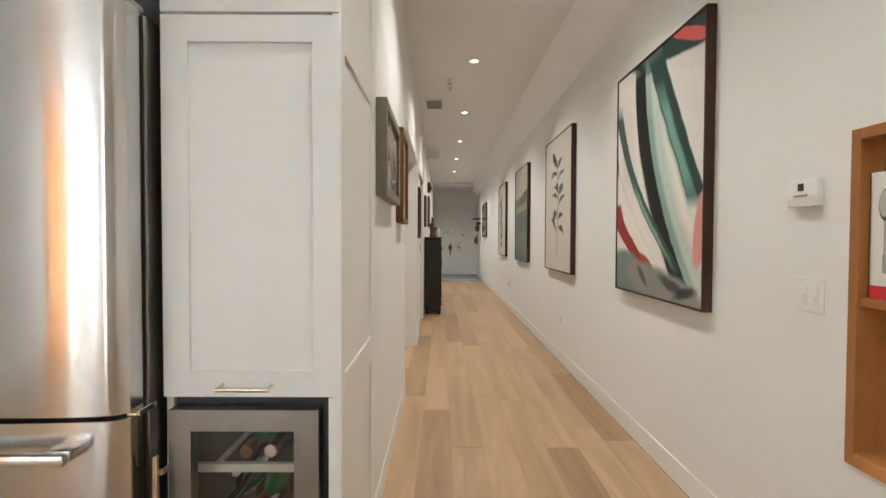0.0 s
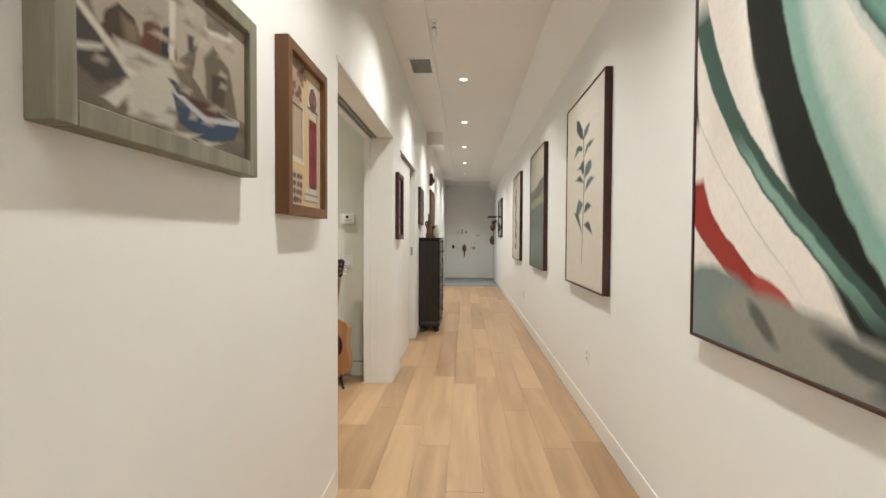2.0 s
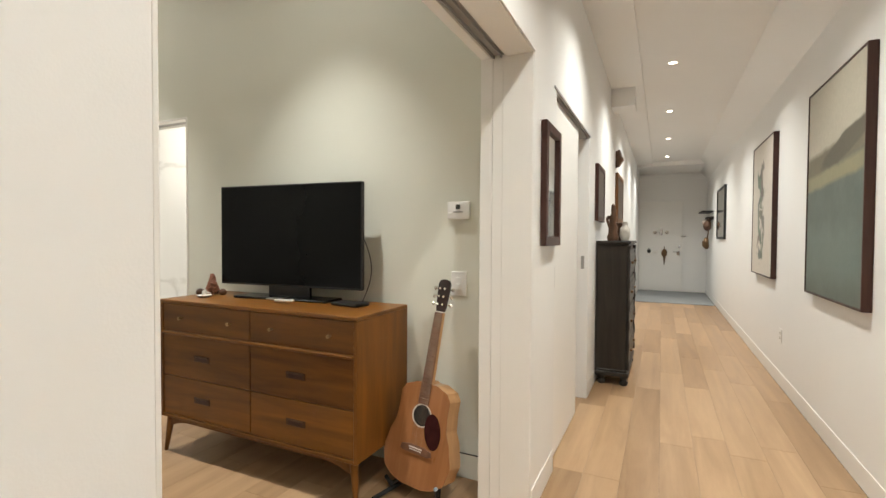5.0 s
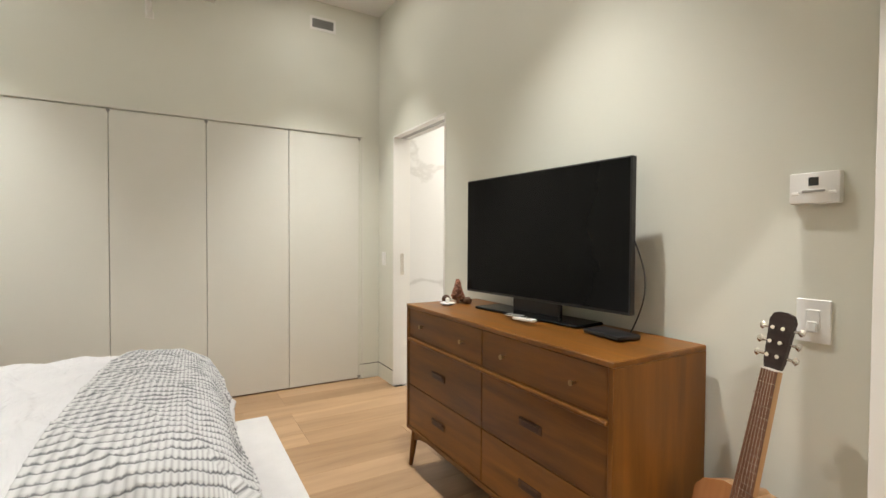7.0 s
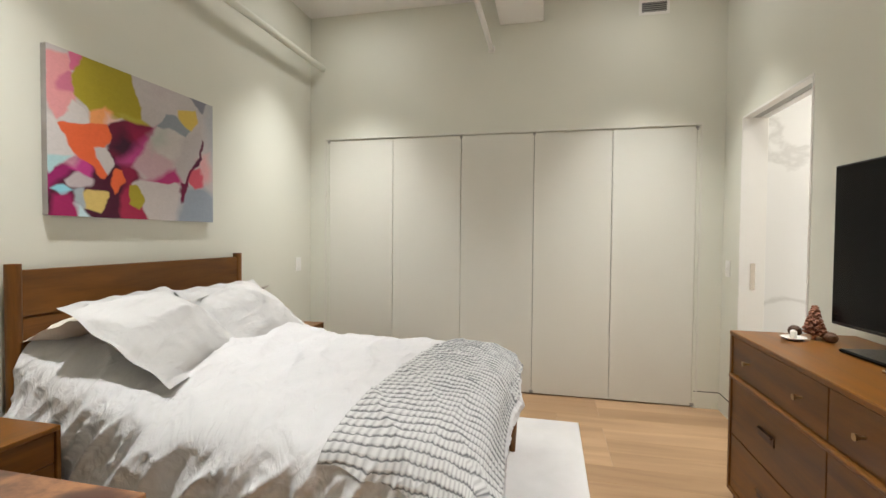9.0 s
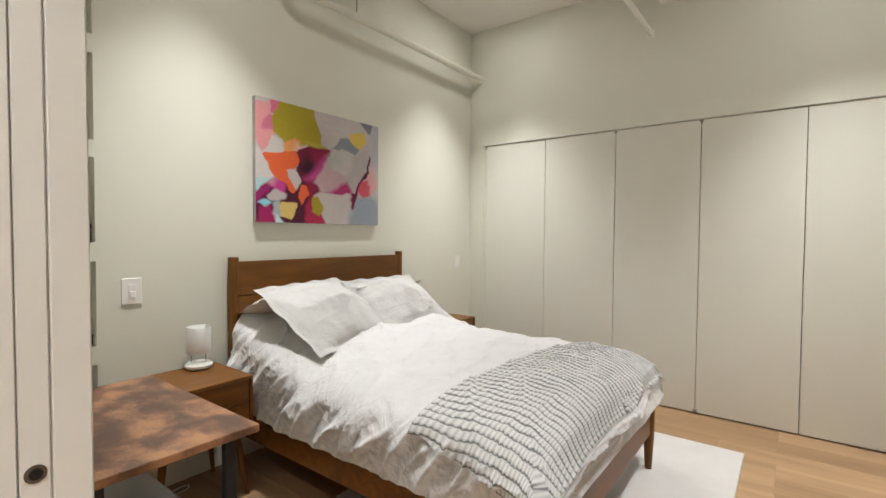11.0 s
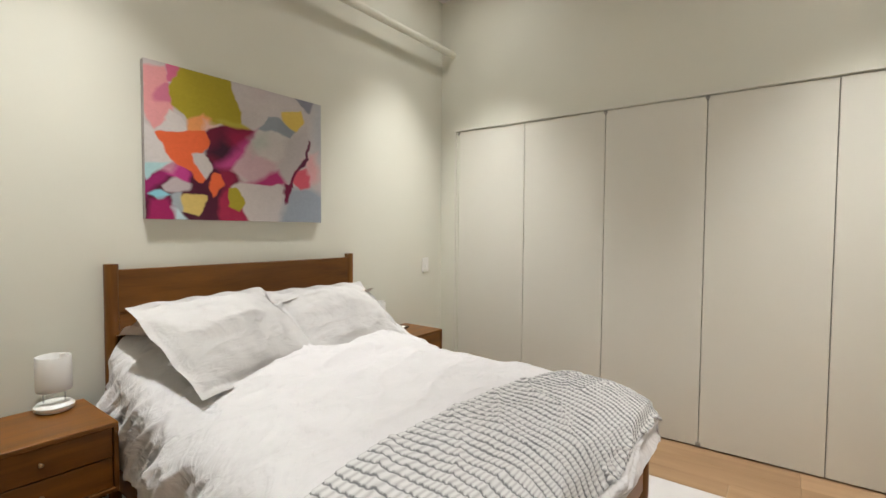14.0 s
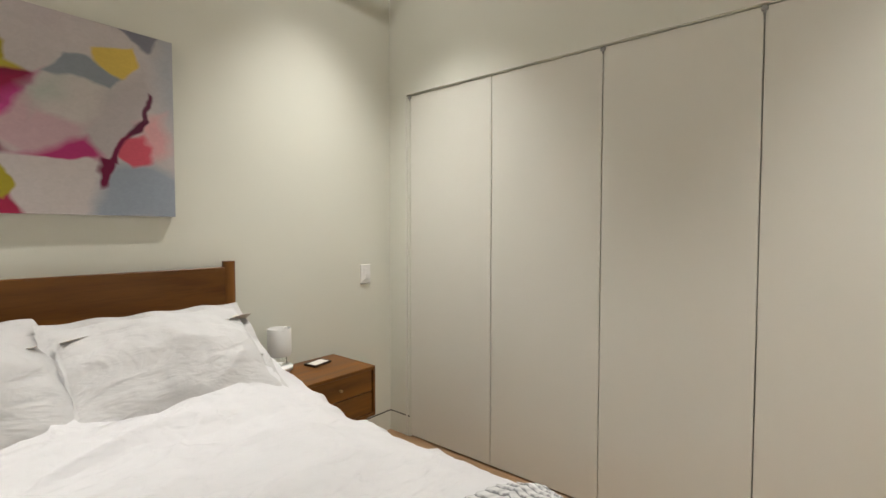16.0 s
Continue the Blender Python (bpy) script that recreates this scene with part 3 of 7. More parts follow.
structure("door_head", boxes((XB + 0.002, -0.480, OY0 + 0.012, OY1 - 0.012, OZ - 0.014, OZ), (-0.410, XL - 0.002, OY0 + 0.012, OY1 - 0.012, OZ - 0.014, OZ), bevel=0.002), M_TRIM, "white head boards of the wide opening")
structure("door_track", boxes((-0.478, -0.412, OY0 + 0.015, OY1 - 0.015, OZ - 0.006, OZ), (-0.465, -0.46, OY0 + 0.015, OY1 - 0.015, OZ - 0.02, OZ - 0.006), (-0.43, -0.425, OY0 + 0.015, OY1 - 0.015, OZ - 0.02, OZ - 0.006)), M_GREYPL, "grey sliding door track")
structure("opening_trim", boxes((XL, XL + 0.006, OY0 - 0.02, OY1, OZ - 0.012, OZ + 0.012), bevel=0.002), M_TRIM, "thin white trim along the opening's head")

# hall closet with two sliding panels
structure("closet_recess", B(-0.52, -0.48, 5.76, 7.02, 0, 2.07), M_HALL, "white closet interior")
d2 = structure("door_2", B(-0.345, -0.305, 5.765, 6.64, 0.012, 2.045, bevel=0.002), M_TRIM, "white sliding closet door, partly open")
part("flush_pull", B(-0.307, -0.302, 5.84, 5.875, 0.99, 1.11, bevel=0.002), M_GREYPL, d2)
part("edge_latch", B(-0.335, -0.315, 6.638, 6.642, 1.0, 1.1), M_NICKEL, d2)
solid("strike_plate", B(-0.335, -0.31, 7.016, 7.021, 1.03, 1.13), M_GREYPL, "grey strike plate on the closet jamb", "strike plate")
structure("closet_track", boxes((-0.36, -0.295, 5.765, 7.015, 2.05, 2.07), (XL, XL + 0.005, 5.70, 7.04, 2.058, 2.07)), M_GREYPL, "grey closet door track")

# ---- structure: bedroom ----
structure("bedroom_wall_tv", boxes((XC, -3.73, YB, YB + 0.15, 0, ZB), (-3.73, -2.855, YB, YB + 0.15, 2.125, ZB), (-2.855, XB, YB, YB + 0.15, 0, ZB)), M_BED, "pale sage painted bedroom wall")
NX0, NX1, NB = -0.972, -0.60, 1.86
NICHES = [(0.30, 0.695), (0.782, 1.172), (1.26, 1.645), (1.724, 2.115), (2.198, 2.60)]
rows = [(XC - 0.65, NX0, 1.951, YH, 0, ZB), (NX1, XB, 1.951, YH, 0, ZB)]
levels = [0.0] + [z for pair in NICHES for z in pair] + [ZB]
for a, b in zip(levels[::2], levels[1::2]):
    rows.append((NX0, NX1, 1.951, YH, a, b))
structure("bedroom_wall_bed", boxes(*rows), M_BED, "pale sage painted bedroom wall with a recessed bookcase")
rows = [(NX0 - 0.02, NX1 + 0.02, NB - 0.03, NB, 0.2, 2.7), (NX0 - 0.02, NX0, NB, 1.951, 0.2, 2.7), (NX1, NX1 + 0.02, NB, 1.951, 0.2, 2.7)]
for a, b in list(zip(levels[::2], levels[1::2]))[1:-1]:
    rows.append((NX0, NX1, NB, 1.951, a, b))
rows += [(NX0, NX1, NB, 1.951, 0.2, 0.30), (NX0, NX1, NB, 1.951, 2.60, 2.7)]
structure("bookcase_niche", boxes(*rows), M_BED, "pale sage plaster niches in the wall")
CY0 = 2.262
structure("bedroom_wall_closet", boxes((XC - 0.1, XC, YH, CY0, 0, ZB), (XC - 0.1, XC, CY0, 5.29, 2.15, ZB), (XC - 0.1, XC, 5.29, YB + 0.15, 0, ZB)), M_BED, "pale sage painted wall over the closets")
structure("closet_back", boxes((XC - 0.65, XC - 0.6, YH, YB + 0.15, 0, ZB)), M_BED)
structure("bedroom_wall_hall", boxes((XB - 0.003, XB, YH, OY0 - 0.003, 0.132, ZB), (XB - 0.003, XB, OY0 - 0.003, OY1 + 0.003, OZ + 0.004, ZB), (XB - 0.003, XB, OY1 + 0.003, YB, 0, ZB)), M_BED, "pale sage face of the hall wall")
structure("ceiling_bedroom", B(XC - 0.65, XB, 1.80, YB + 0.15, ZB, ZB + 0.1), M_BEDCEIL, "white bedroom ceiling")
structure("ceiling_beam", B(XC, XB, 3.79, 4.14, 3.035, ZB, bevel=0.004), M_BEDCEIL, "white boxed ceiling beam")
CW = (5.29 - CY0) / 5
for k in range(5):
    a = CY0 + k * CW
    structure("closet_door", B(XC - 0.03, XC - 0.001, a + 0.0022, a + CW - 0.0022, 0.010, 2.146, bevel=0.002), M_CLOSET, "tall flat pale sage closet door")
# Brown sheet close behind the doors paints the shade of their gaps.
structure("closet_gap_sheet", B(XC - 0.05, XC - 0.032, CY0 + 0.001, 5.289, 0.0, 2.15), M_SEAM_SHADE, "dark sheet standing for the shade between the closet doors")
structure("closet_trim", boxes((XC, XC + 0.009, CY0 - 0.035, 5.325, 2.154, 2.168), (XC, XC + 0.009, CY0 - 0.035, CY0 - 0.022, 0, 2.154), (XC, XC + 0.009, 5.312, 5.325, 0.0, 2.154)), M_CLOSET, "thin pale trim round the closets")
for k in (0, 2, 3, 5):
    a = CY0 + k * CW
    bm = B(XC - 0.002, XC + 0.008, a - 0.011, a + 0.011, 2.128, 2.146, bevel=0.002)
    tube(bm, (XC + 0.004, a, 2.115), (XC + 0.004, a, 2.128), 0.004)
    solid("closet_hinge", bm, M_GREYPL, "small grey pivot hinge on a closet door", "hinge", group="closet hinges")
    if k:
        solid("closet_hinge", B(XC - 0.002, XC + 0.008, a - 0.014, a + 0.014, 0.012, 0.034, bevel=0.002), M_GREYPL, "small grey pivot hinge on a closet door", "hinge", group="closet hinges")

# bathroom seen through its doorway
structure("bath_jamb", boxes((-3.73, -3.715, YB - 0.004, YB + 0.15, 0, 2.125), (-2.87, -2.855, YB - 0.004, YB + 0.15, 0, 2.125), (-3.715, -2.87, YB - 0.004, YB + 0.05, 2.11, 2.125), (-3.715, -2.87, YB + 0.10, YB + 0.15, 2.11, 2.125), bevel=0.0015), M_TRIM, "white bathroom door jamb")
structure("bath_track", B(-3.715, -2.87, YB + 0.052, YB + 0.098, 2.113, 2.125), M_GREYPL, "dark pocket door track")
bath = structure("bath_wall", boxes((-4.0, -3.80, YB + 0.15, 7.6, 0, 2.7), (-2.2, -2.1, YB + 0.15, 7.6, 0, 2.7), (-4.0, -2.1, 7.6, 7.7, 0, 2.7)), M_MARBLE, "white veined marble bathroom wall")
structure("bath_ceiling", B(-4.0, -2.1, YB + 0.15, 7.7, 2.7, 2.8), M_BEDCEIL, "white bathroom ceiling")
structure("bath_floor", B(-4.0, -2.1, YB + 0.10, 7.7, -0.03, 0.004), M_MARBLE, "white marble bathroom floor")
strike = solid("strike_plate", B(-3.716, -3.712, YB + 0.06, YB + 0.09, 0.95, 1.13, bevel=0.001), M_NICKEL, "nickel strike plate on the bathroom jamb", "strike plate")

# ---- lamps, vents, plates ----
def downlight(x, y, z, group):
    t = thing("recessed_light", pose(x, y, z), "small round lit recessed ceiling light with white trim", "ceiling light", group)
    part("trim_ring", lathe(bmesh.new(), [(0.032, -0.002), (0.036, -0.006), (0.046, -0.006), (0.05, 0.0)], seg=28), M_TRIM, t, smooth=40)
    part("lens", lathe(bmesh.new(), [(0.0, -0.003), (0.033, -0.003)], seg=24), M_LAMP, t, "glowing warm lens")
    return t


# The added southern lamps get fixtures too.
for lx, ly in HALL_LIGHTS:
    downlight(lx, ly, ZH, "hall ceiling lights")
for lx, ly in BED_LIGHTS:
    downlight(lx, ly, ZB, "bedroom ceiling lights")


def vent(m, w, h, slats, label):
    """A grille in its own x, y plane, facing up its z axis."""
    t = thing("air_vent", m, label, "vent")
    part("frame", boxes((-w / 2 - .02, -w / 2, -h / 2 - .02, h / 2 + .02, 0, .006), (w / 2, w / 2 + .02, -h / 2 - .02, h / 2 + .02, 0, .006), (-w / 2, w / 2, -h / 2 - .02, -h / 2, 0, .006), (-w / 2, w / 2, h / 2, h / 2 + .02, 0, .006)), M_TRIM, t)
    # Black sheet in place of the unlit duct behind the slats.
    part("backing", B(-w / 2, w / 2, -h / 2, h / 2, 0.0005, 0.0015), M_BLACK, t)
    for k in range(slats):
        x = -w / 2 + w * (k + 0.5) / slats
        part("slat", B(x - w / slats * 0.22, x + w / slats * 0.22, -h / 2, h / 2, 0.0015, 0.005), M_GREYPL, t)
    return t


vent(pose(-0.095, 5.82, ZH - 0.035, 180), 0.19, 0.36, 14, "white ceiling vent with dark narrow slats")
vent(pose(XC, 4.966, 3.066, 0, 90, 0), 0.075, 0.18, 5, "dark slotted vent high on the bedroom wall")

t = thing("sprinkler", pose(0.085, 4.98, ZH), "white hanging fire sprinkler head", "sprinkler")
part("stem", lathe(bmesh.new(), [(0.0, 0.0), (0.03, 0.0), (0.03, -0.006), (0.014, -0.012), (0.014, -0.05), (0.0, -0.05)]), M_PLASTIC, t, smooth=40)
part("collar", lathe(bmesh.new(), [(0.0, -0.05), (0.017, -0.05), (0.017, -0.06), (0.0, -0.06)]), M_GREYPL, t, smooth=40)
part("bulb", lathe(bmesh.new(), [(0.0, -0.06), (0.015, -0.062), (0.024, -0.085), (0.024, -0.105), (0.012, -0.125), (0.0, -0.128)]), M_PLASTIC, t, smooth=60)


def plate(m, w, h, kind, material=M_PLASTIC):
    """Wall plates: local x across, z up, facing -y."""
    label = {"switch": "white wall switch plate with a paddle dimmer", "double": "white double wall switch plate", "outlet": "white wall outlet plate"}[kind]
    t = thing("wall_switch" if kind != "outlet" else "wall_outlet", m, label, "switch" if kind != "outlet" else "outlet")
    part("plate", B(-w / 2, w / 2, -0.007, 0, -h / 2, h / 2, bevel=0.002), material, t)
    n = 2 if kind == "double" else 1
    for k in range(n):
        cx = (k - (n - 1) / 2) * 0.046
        if kind == "outlet":
            for s in (-1, 1):
                part("socket", B(cx - 0.016, cx + 0.016, -0.009, -0.007, s * 0.02 - 0.013, s * 0.02 + 0.013, bevel=0.001), M_CREAM, t)
                part("slots", boxes((cx - 0.007, cx - 0.005, -0.0095, -0.009, s * 0.02 - 0.005, s * 0.02 + 0.005), (cx + 0.005, cx + 0.007, -0.0095, -0.009, s * 0.02 - 0.005, s * 0.02 + 0.005)), M_GREYPL, t)
        else:
            part("paddle", B(cx - 0.0165, cx + 0.0165, -0.0105, -0.007, -0.033, 0.033, bevel=0.001), material, t)
            part("button", B(cx - 0.012, cx + 0.012, -0.017, -0.0105, -0.03, 0.0, bevel=0.002), material, t)
    return t


FACE_TV, FACE_BED, FACE_RIGHT = 0, 180, -90
plate(pose(-0.722, YB, 1.027, 0, 0, FACE_TV), 0.086, 0.126, "switch")
plate(pose(-1.113, YH, 1.022, 0, 0, FACE_BED), 0.086, 0.126, "switch")
plate(pose(-3.835, YH, 1.045, 0, 0, FACE_BED), 0.078, 0.118, "switch")
plate(pose(-3.93, YB, 1.08, 0, 0, FACE_TV), 0.078, 0.118, "switch")
plate(pose(XR + 0.004, 1.49, 1.053, 0, 0, FACE_RIGHT), 0.122, 0.112, "double", M_HALL)
plate(pose(XR + 0.003, 4.587, 0.437, 0, 0, FACE_RIGHT), 0.074, 0.118, "outlet", M_HALL)
plate(pose(XR, 8.1, 0.437, 0, 0, FACE_RIGHT), 0.074, 0.118, "outlet")
plate(pose(-3.60, YH, 0.50, 0, 0, FACE_BED), 0.074, 0.118, "outlet")


def thermostat(m):
    t = thing("thermostat", m, "white plastic wall thermostat with small dark display", "thermostat")
    bm = B(-0.062, 0.062, -0.028, 0, -0.045, 0.045, bevel=0.006, seg=2)
    part("body", bm, M_PLASTIC, t, smooth=40)
    part("display", B(-0.012, 0.012, -0.0295, -0.027, 0.006, 0.03), M_LCD, t, "small dark display")
    part("lip", B(-0.028, 0.028, -0.031, -0.027, -0.012, -0.006, bevel=0.001), M_GREYPL, t)
    for s in (-1, 1):
        part("button", B(s * 0.045 - 0.009, s * 0.045 + 0.009, -0.030, -0.027, -0.02, -0.011, bevel=0.001), M_PLASTIC, t)
    return t


thermostat(pose(-0.72, YB, 1.412, 0, 0, FACE_TV))
thermostat(pose(XR, 1.50, 1.381, 0, 0, FACE_RIGHT))

# ---- kitchen corner ----
CY, CX0, CX1 = 1.185, -0.716, -0.259
t = thing("kitchen_cabinet", pose(0, 0, 0), "tall white shaker kitchen cabinet over a wine cooler", "cabinet")
part("side", B(CX0, CX0 + 0.018, CY + 0.02, 1.79, 0.0, 2.5), M_CAB, t)
part("body", B(CX0 + 0.018, CX1 - 0.02, CY + 0.02, 1.79, 0.818, 2.5), M_CAB, t)
end = part("end_panel", B(CX1 - 0.02, CX1 - 0.004, CY + 0.004, 1.79, 0.0, 2.5), M_TRIM, t, "white shaker end panel")
for y0, y1 in ((CY + 0.001, CY + 0.05), (1.70, 1.785)):
    part("stile", B(CX1 - 0.004, CX1 + 0.003, y0, y1, 0, 2.5, bevel=0.0015), M_TRIM, end)
for z0, z1 in ((0.0, 0.08), (0.78, 0.868), (1.715, 1.80), (2.42, 2.5)):
    part("rail", B(CX1 - 0.004, CX1 + 0.003, CY + 0.05, 1.70, z0, z1, bevel=0.0015), M_TRIM, end)


def shaker(name, x0, x1, z0, z1, y, parent):
    s = 0.068
    d = part(name, B(x0 + s - 0.004, x1 - s + 0.004, y + 0.008, y + 0.017, z0 + s - 0.004, z1 - s + 0.004), M_CAB, parent)
    for a, b in ((z0, z0 + s), (z1 - s, z1)):
        part("rail", B(x0 + s, x1 - s, y, y + 0.019, a, b, bevel=0.0004), M_CAB, d)
    for a, b in ((x0, x0 + s), (x1 - s, x1)):
        part("stile", B(a, b, y, y + 0.019, z0, z1, bevel=0.0006), M_CAB, d)
    return d


d = shaker("door", CX0 + 0.003, CX1 - 0.002, 0.820, 1.793, CY, t)
bm = bmesh.new()
tube(bm, (-0.565, CY - 0.03, 0.848), (-0.43, CY - 0.03, 0.848), 0.006)
for x in (-0.56, -0.435):
    tube(bm, (x, CY, 0.852), (x, CY - 0.03, 0.848), 0.005)
part("handle", bm, M_NICKEL, d, "polished nickel bar handle", 40)
d = shaker("door", CX0 + 0.003, CX1 - 0.002, 1.801, 2.49, CY, t)
bm = bmesh.new()
tube(bm, (-0.68, CY - 0.028, 1.835), (-0.62, CY - 0.028, 1.835), 0.006)
tube(bm, (-0.65, CY, 1.835), (-0.65, CY - 0.028, 1.835), 0.005)
part("handle", bm, M_NICKEL, d, "polished nickel bar handle", 40)
part("filler", B(CX1 - 0.03, CX1 - 0.004, CY - 0.0, CY + 0.004, 0, 0.817), M_CAB, t)

t = thing("wine_cooler", pose(0, 0, 0), "dark steel wine cooler with a glass door and bottles", "wine cooler")
# Black strips added to give the dark gap round the cooler.
part("surround", boxes((CX0 + 0.02, CX1 - 0.031, CY + 0.03, CY + 0.05, 0.791, 0.817), (CX1 - 0.050, CX1 - 0.0305, CY + 0.012, CY + 0.029, 0.0, 0.817)), M_BLACK, t, "black strips for the dark gap round the cooler")
part("cavity", boxes((CX0 + 0.02, CX1 - 0.034, 1.70, 1.72, 0.02, 0.79), (CX0 + 0.02, CX0 + 0.035, CY + 0.03, 1.70, 0.02, 0.79), (CX1 - 0.05, CX1 - 0.034, CY + 0.03, 1.70, 0.02, 0.79), (CX0 + 0.035, CX1 - 0.05, CY + 0.03, 1.70, 0.02, 0.05), (CX0 + 0.035, CX1 - 0.05, CY + 0.03, 1.70, 0.775, 0.79)), M_BLACK, t)
d = part("door", boxes((-0.695, -0.638, CY - 0.012, CY + 0.025, 0.06, 0.790), (-0.375, -0.312, CY - 0.012, CY + 0.025, 0.06, 0.790), (-0.638, -0.375, CY - 0.012, CY + 0.025, 0.735, 0.790), (-0.638, -0.375, CY - 0.012, CY + 0.025, 0.06, 0.13), bevel=0.0004), M_STEELDK, t, "dark steel door frame")
part("pane", B(-0.638, -0.375, CY - 0.004, CY + 0.002, 0.13, 0.735), M_GLASS, d, "clear glass")
bm = bmesh.new()
box(bm, -0.712, -0.70, CY - 0.055, CY - 0.04, 0.1, 0.69, bevel=0.003)
for z in (0.15, 0.64):
    box(bm, -0.71, -0.69, CY - 0.045, CY - 0.02, z, z + 0.015)
part("handle", bm, M_NICKEL, d, "polished upright bar handle")
for z in (0.60, 0.45, 0.30):
    part("rack", boxes((CX0 + 0.036, CX1 - 0.051, CY + 0.05, CY + 0.065, z, z + 0.022), (CX0 + 0.036, CX1 - 0.051, 1.5, 1.515, z, z + 0.022), (-0.62, -0.61, CY + 0.065, 1.5, z, z + 0.012), (-0.5, -0.49, CY + 0.065, 1.5, z, z + 0.012), (-0.40, -0.39, CY + 0.065, 1.5, z, z + 0.012)), M_CREAM, t, "pale shelf front")
for k, (bx, bz, mm, lab) in enumerate(((-0.52, 0.657, M_GREENB, "green bottle lying on a cooler shelf"), (-0.455, 0.660, M_STEEL, "bottle with foil top lying on a cooler shelf"), (-0.57, 0.506, M_STEEL, "bottle with foil top lying on a cooler shelf"), (-0.49, 0.506, M_GREENB, "green bottle lying on a cooler shelf"), (-0.42, 0.506, M_REDBOX, "dark red bottle lying on a cooler shelf"))):
    b = thing("wine_bottle", pose(bx, CY + 0.05, bz, -90), lab, "bottle", "bottles in the cooler")
    part("glass_body", lathe(bmesh.new(), [(0.0, 0.30), (0.034, 0.30), (0.034, 0.12), (0.02, 0.09), (0.015, 0.07), (0.015, 0.0), (0.0, 0.0)]), mm, b, smooth=50)
    part("capsule", lathe(bmesh.new(), [(0.0, -0.006), (0.0165, -0.005), (0.017, 0.045), (0.016, 0.045)]), mm if k in (1, 2) else M_BRONZE, b, smooth=50)

# refrigerator with a bowed steel door
t = thing("refrigerator", pose(0, 0, 0), "stainless steel refrigerator with bottom freezer drawer", "refrigerator")
FX0, FX1, FY = -1.62, -0.735, 1.075
part("body", B(FX0, FX1 + 0.006, FY + 0.075, 1.78, 0.02, 1.775, bevel=0.004), M_STEELDK, t)


def bowed(x0, x1, z0, z1, y, bow, edge=0.016):
    """A door leaf whose front swells gently outwards, with rounded side edges."""
    bm = bmesh.new()
    n = 20
    prof = []
    for i in range(n + 1):
        s = i / n
        round_in = edge * (max(0, 1 - s / 0.03) ** 2 + max(0, 1 - (1 - s) / 0.03) ** 2)
        prof.append((x0 + (x1 - x0) * s, y - bow * (1 - (2 * s - 1) ** 2) + round_in))
    prof += [(x1, y + 0.062), (x0, y + 0.062)]
    lo = [bm.verts.new((a, b, z0)) for a, b in prof]
    hi = [bm.verts.new((a, b, z1)) for a, b in prof]
    bm.faces.new(lo[::-1])
    bm.faces.new(hi)
    for i in range(len(prof)):
        j = (i + 1) % len(prof)
        bm.faces.new((lo[i], lo[j], hi[j], hi[i]))
    return bm


XM = (FX0 + FX1) / 2
for a, b in ((FX0, XM - 0.003), (XM + 0.003, FX1)):
    d = part("door", bowed(a, b, 0.815, 1.78, FY, 0.022), M_STEEL, t, smooth=40)
    hx = XM - 0.04 if b < XM else XM + 0.04
    bm = bmesh.new()
    tube(bm, (hx, FY - 0.07, 0.95), (hx, FY - 0.07, 1.6), 0.013)
    for z in (0.99, 1.56):
        tube(bm, (hx, FY - 0.07, z), (hx, FY - 0.015, z), 0.01)
    part("handle", bm, M_STEEL, d, smooth=40)
d = part("freezer_drawer", bowed(FX0, FX1, 0.06, 0.80, FY, 0.022), M_STEEL, t, smooth=40)
bm = bmesh.new()
box(bm, FX0 + 0.12, FX1 - 0.09, FY - 0.075, FY - 0.055, 0.725, 0.752, bevel=0.006, seg=2)
for x in (FX0 + 0.15, FX1 - 0.115):
    box(bm, x - 0.028, x + 0.028, FY - 0.058, FY + 0.01, 0.73, 0.756, bevel=0.005, seg=2)
part("handle", bm, M_STEEL, d, "brushed steel bar handle", 40)
part("gasket", B(FX0 + 0.01, FX1 - 0.004, FY + 0.063, FY + 0.074, 0.06, 1.77), M_BLACK, t)
part("hinge_cover", B(FX1 - 0.08, FX1 - 0.005, FY + 0.005, FY + 0.09, 1.781, 1.80, bevel=0.004), M_GREYPL, t)
part("lower_hinge", B(FX1 - 0.02, FX1 + 0.012, FY + 0.03, FY + 0.10, 0.80, 0.815, bevel=0.002), M_NICKEL, t)
t = thing("upper_cabinet", pose(0, 0, 0), "white shaker cabinet above the refrigerator", "cabinet")
part("body", B(FX0, CX0 - 0.004, 1.21, 1.79, 1.85, 2.5), M_CAB, t)
shaker("door", FX0 + 0.002, XM - 0.002, 1.85, 2.49, 1.19, t)
shaker("door", XM + 0.002, CX0 - 0.006, 1.85, 2.49, 1.19, t)

# built-in maple book niche in the hall wall
t = thing("wall_bookcase", pose(XR, 0, 0), "honey coloured wooden bookcase built into the wall", "bookcase")
NY0, NY1, NZ0, NZ1 = 0.352, 1.343, 0.58, 1.546
part("side", B(-0.006, 0.218, NY1 - 0.03, NY1, NZ0, NZ1, bevel=0.001), M_CASE, t)
part("side", B(-0.006, 0.218, NY0, NY0 + 0.03, NZ0, NZ1, bevel=0.001), M_CASE, t)
part("top", B(-0.006, 0.218, NY0 + 0.03, NY1 - 0.03, NZ1 - 0.032, NZ1, bevel=0.001), M_CASE, t)
part("bottom", B(-0.006, 0.218, NY0 + 0.03, NY1 - 0.03, NZ0, NZ0 + 0.04, bevel=0.001), M_CASE, t)
part("shelf", B(0.004, 0.21, NY0 + 0.03, NY1 - 0.03, 1.04, 1.066, bevel=0.001), M_CASE, t)
part("back", B(0.21, 0.218, NY0 + 0.03, NY1 - 0.03, NZ0 + 0.04, NZ1 - 0.032), M_CASE, t)
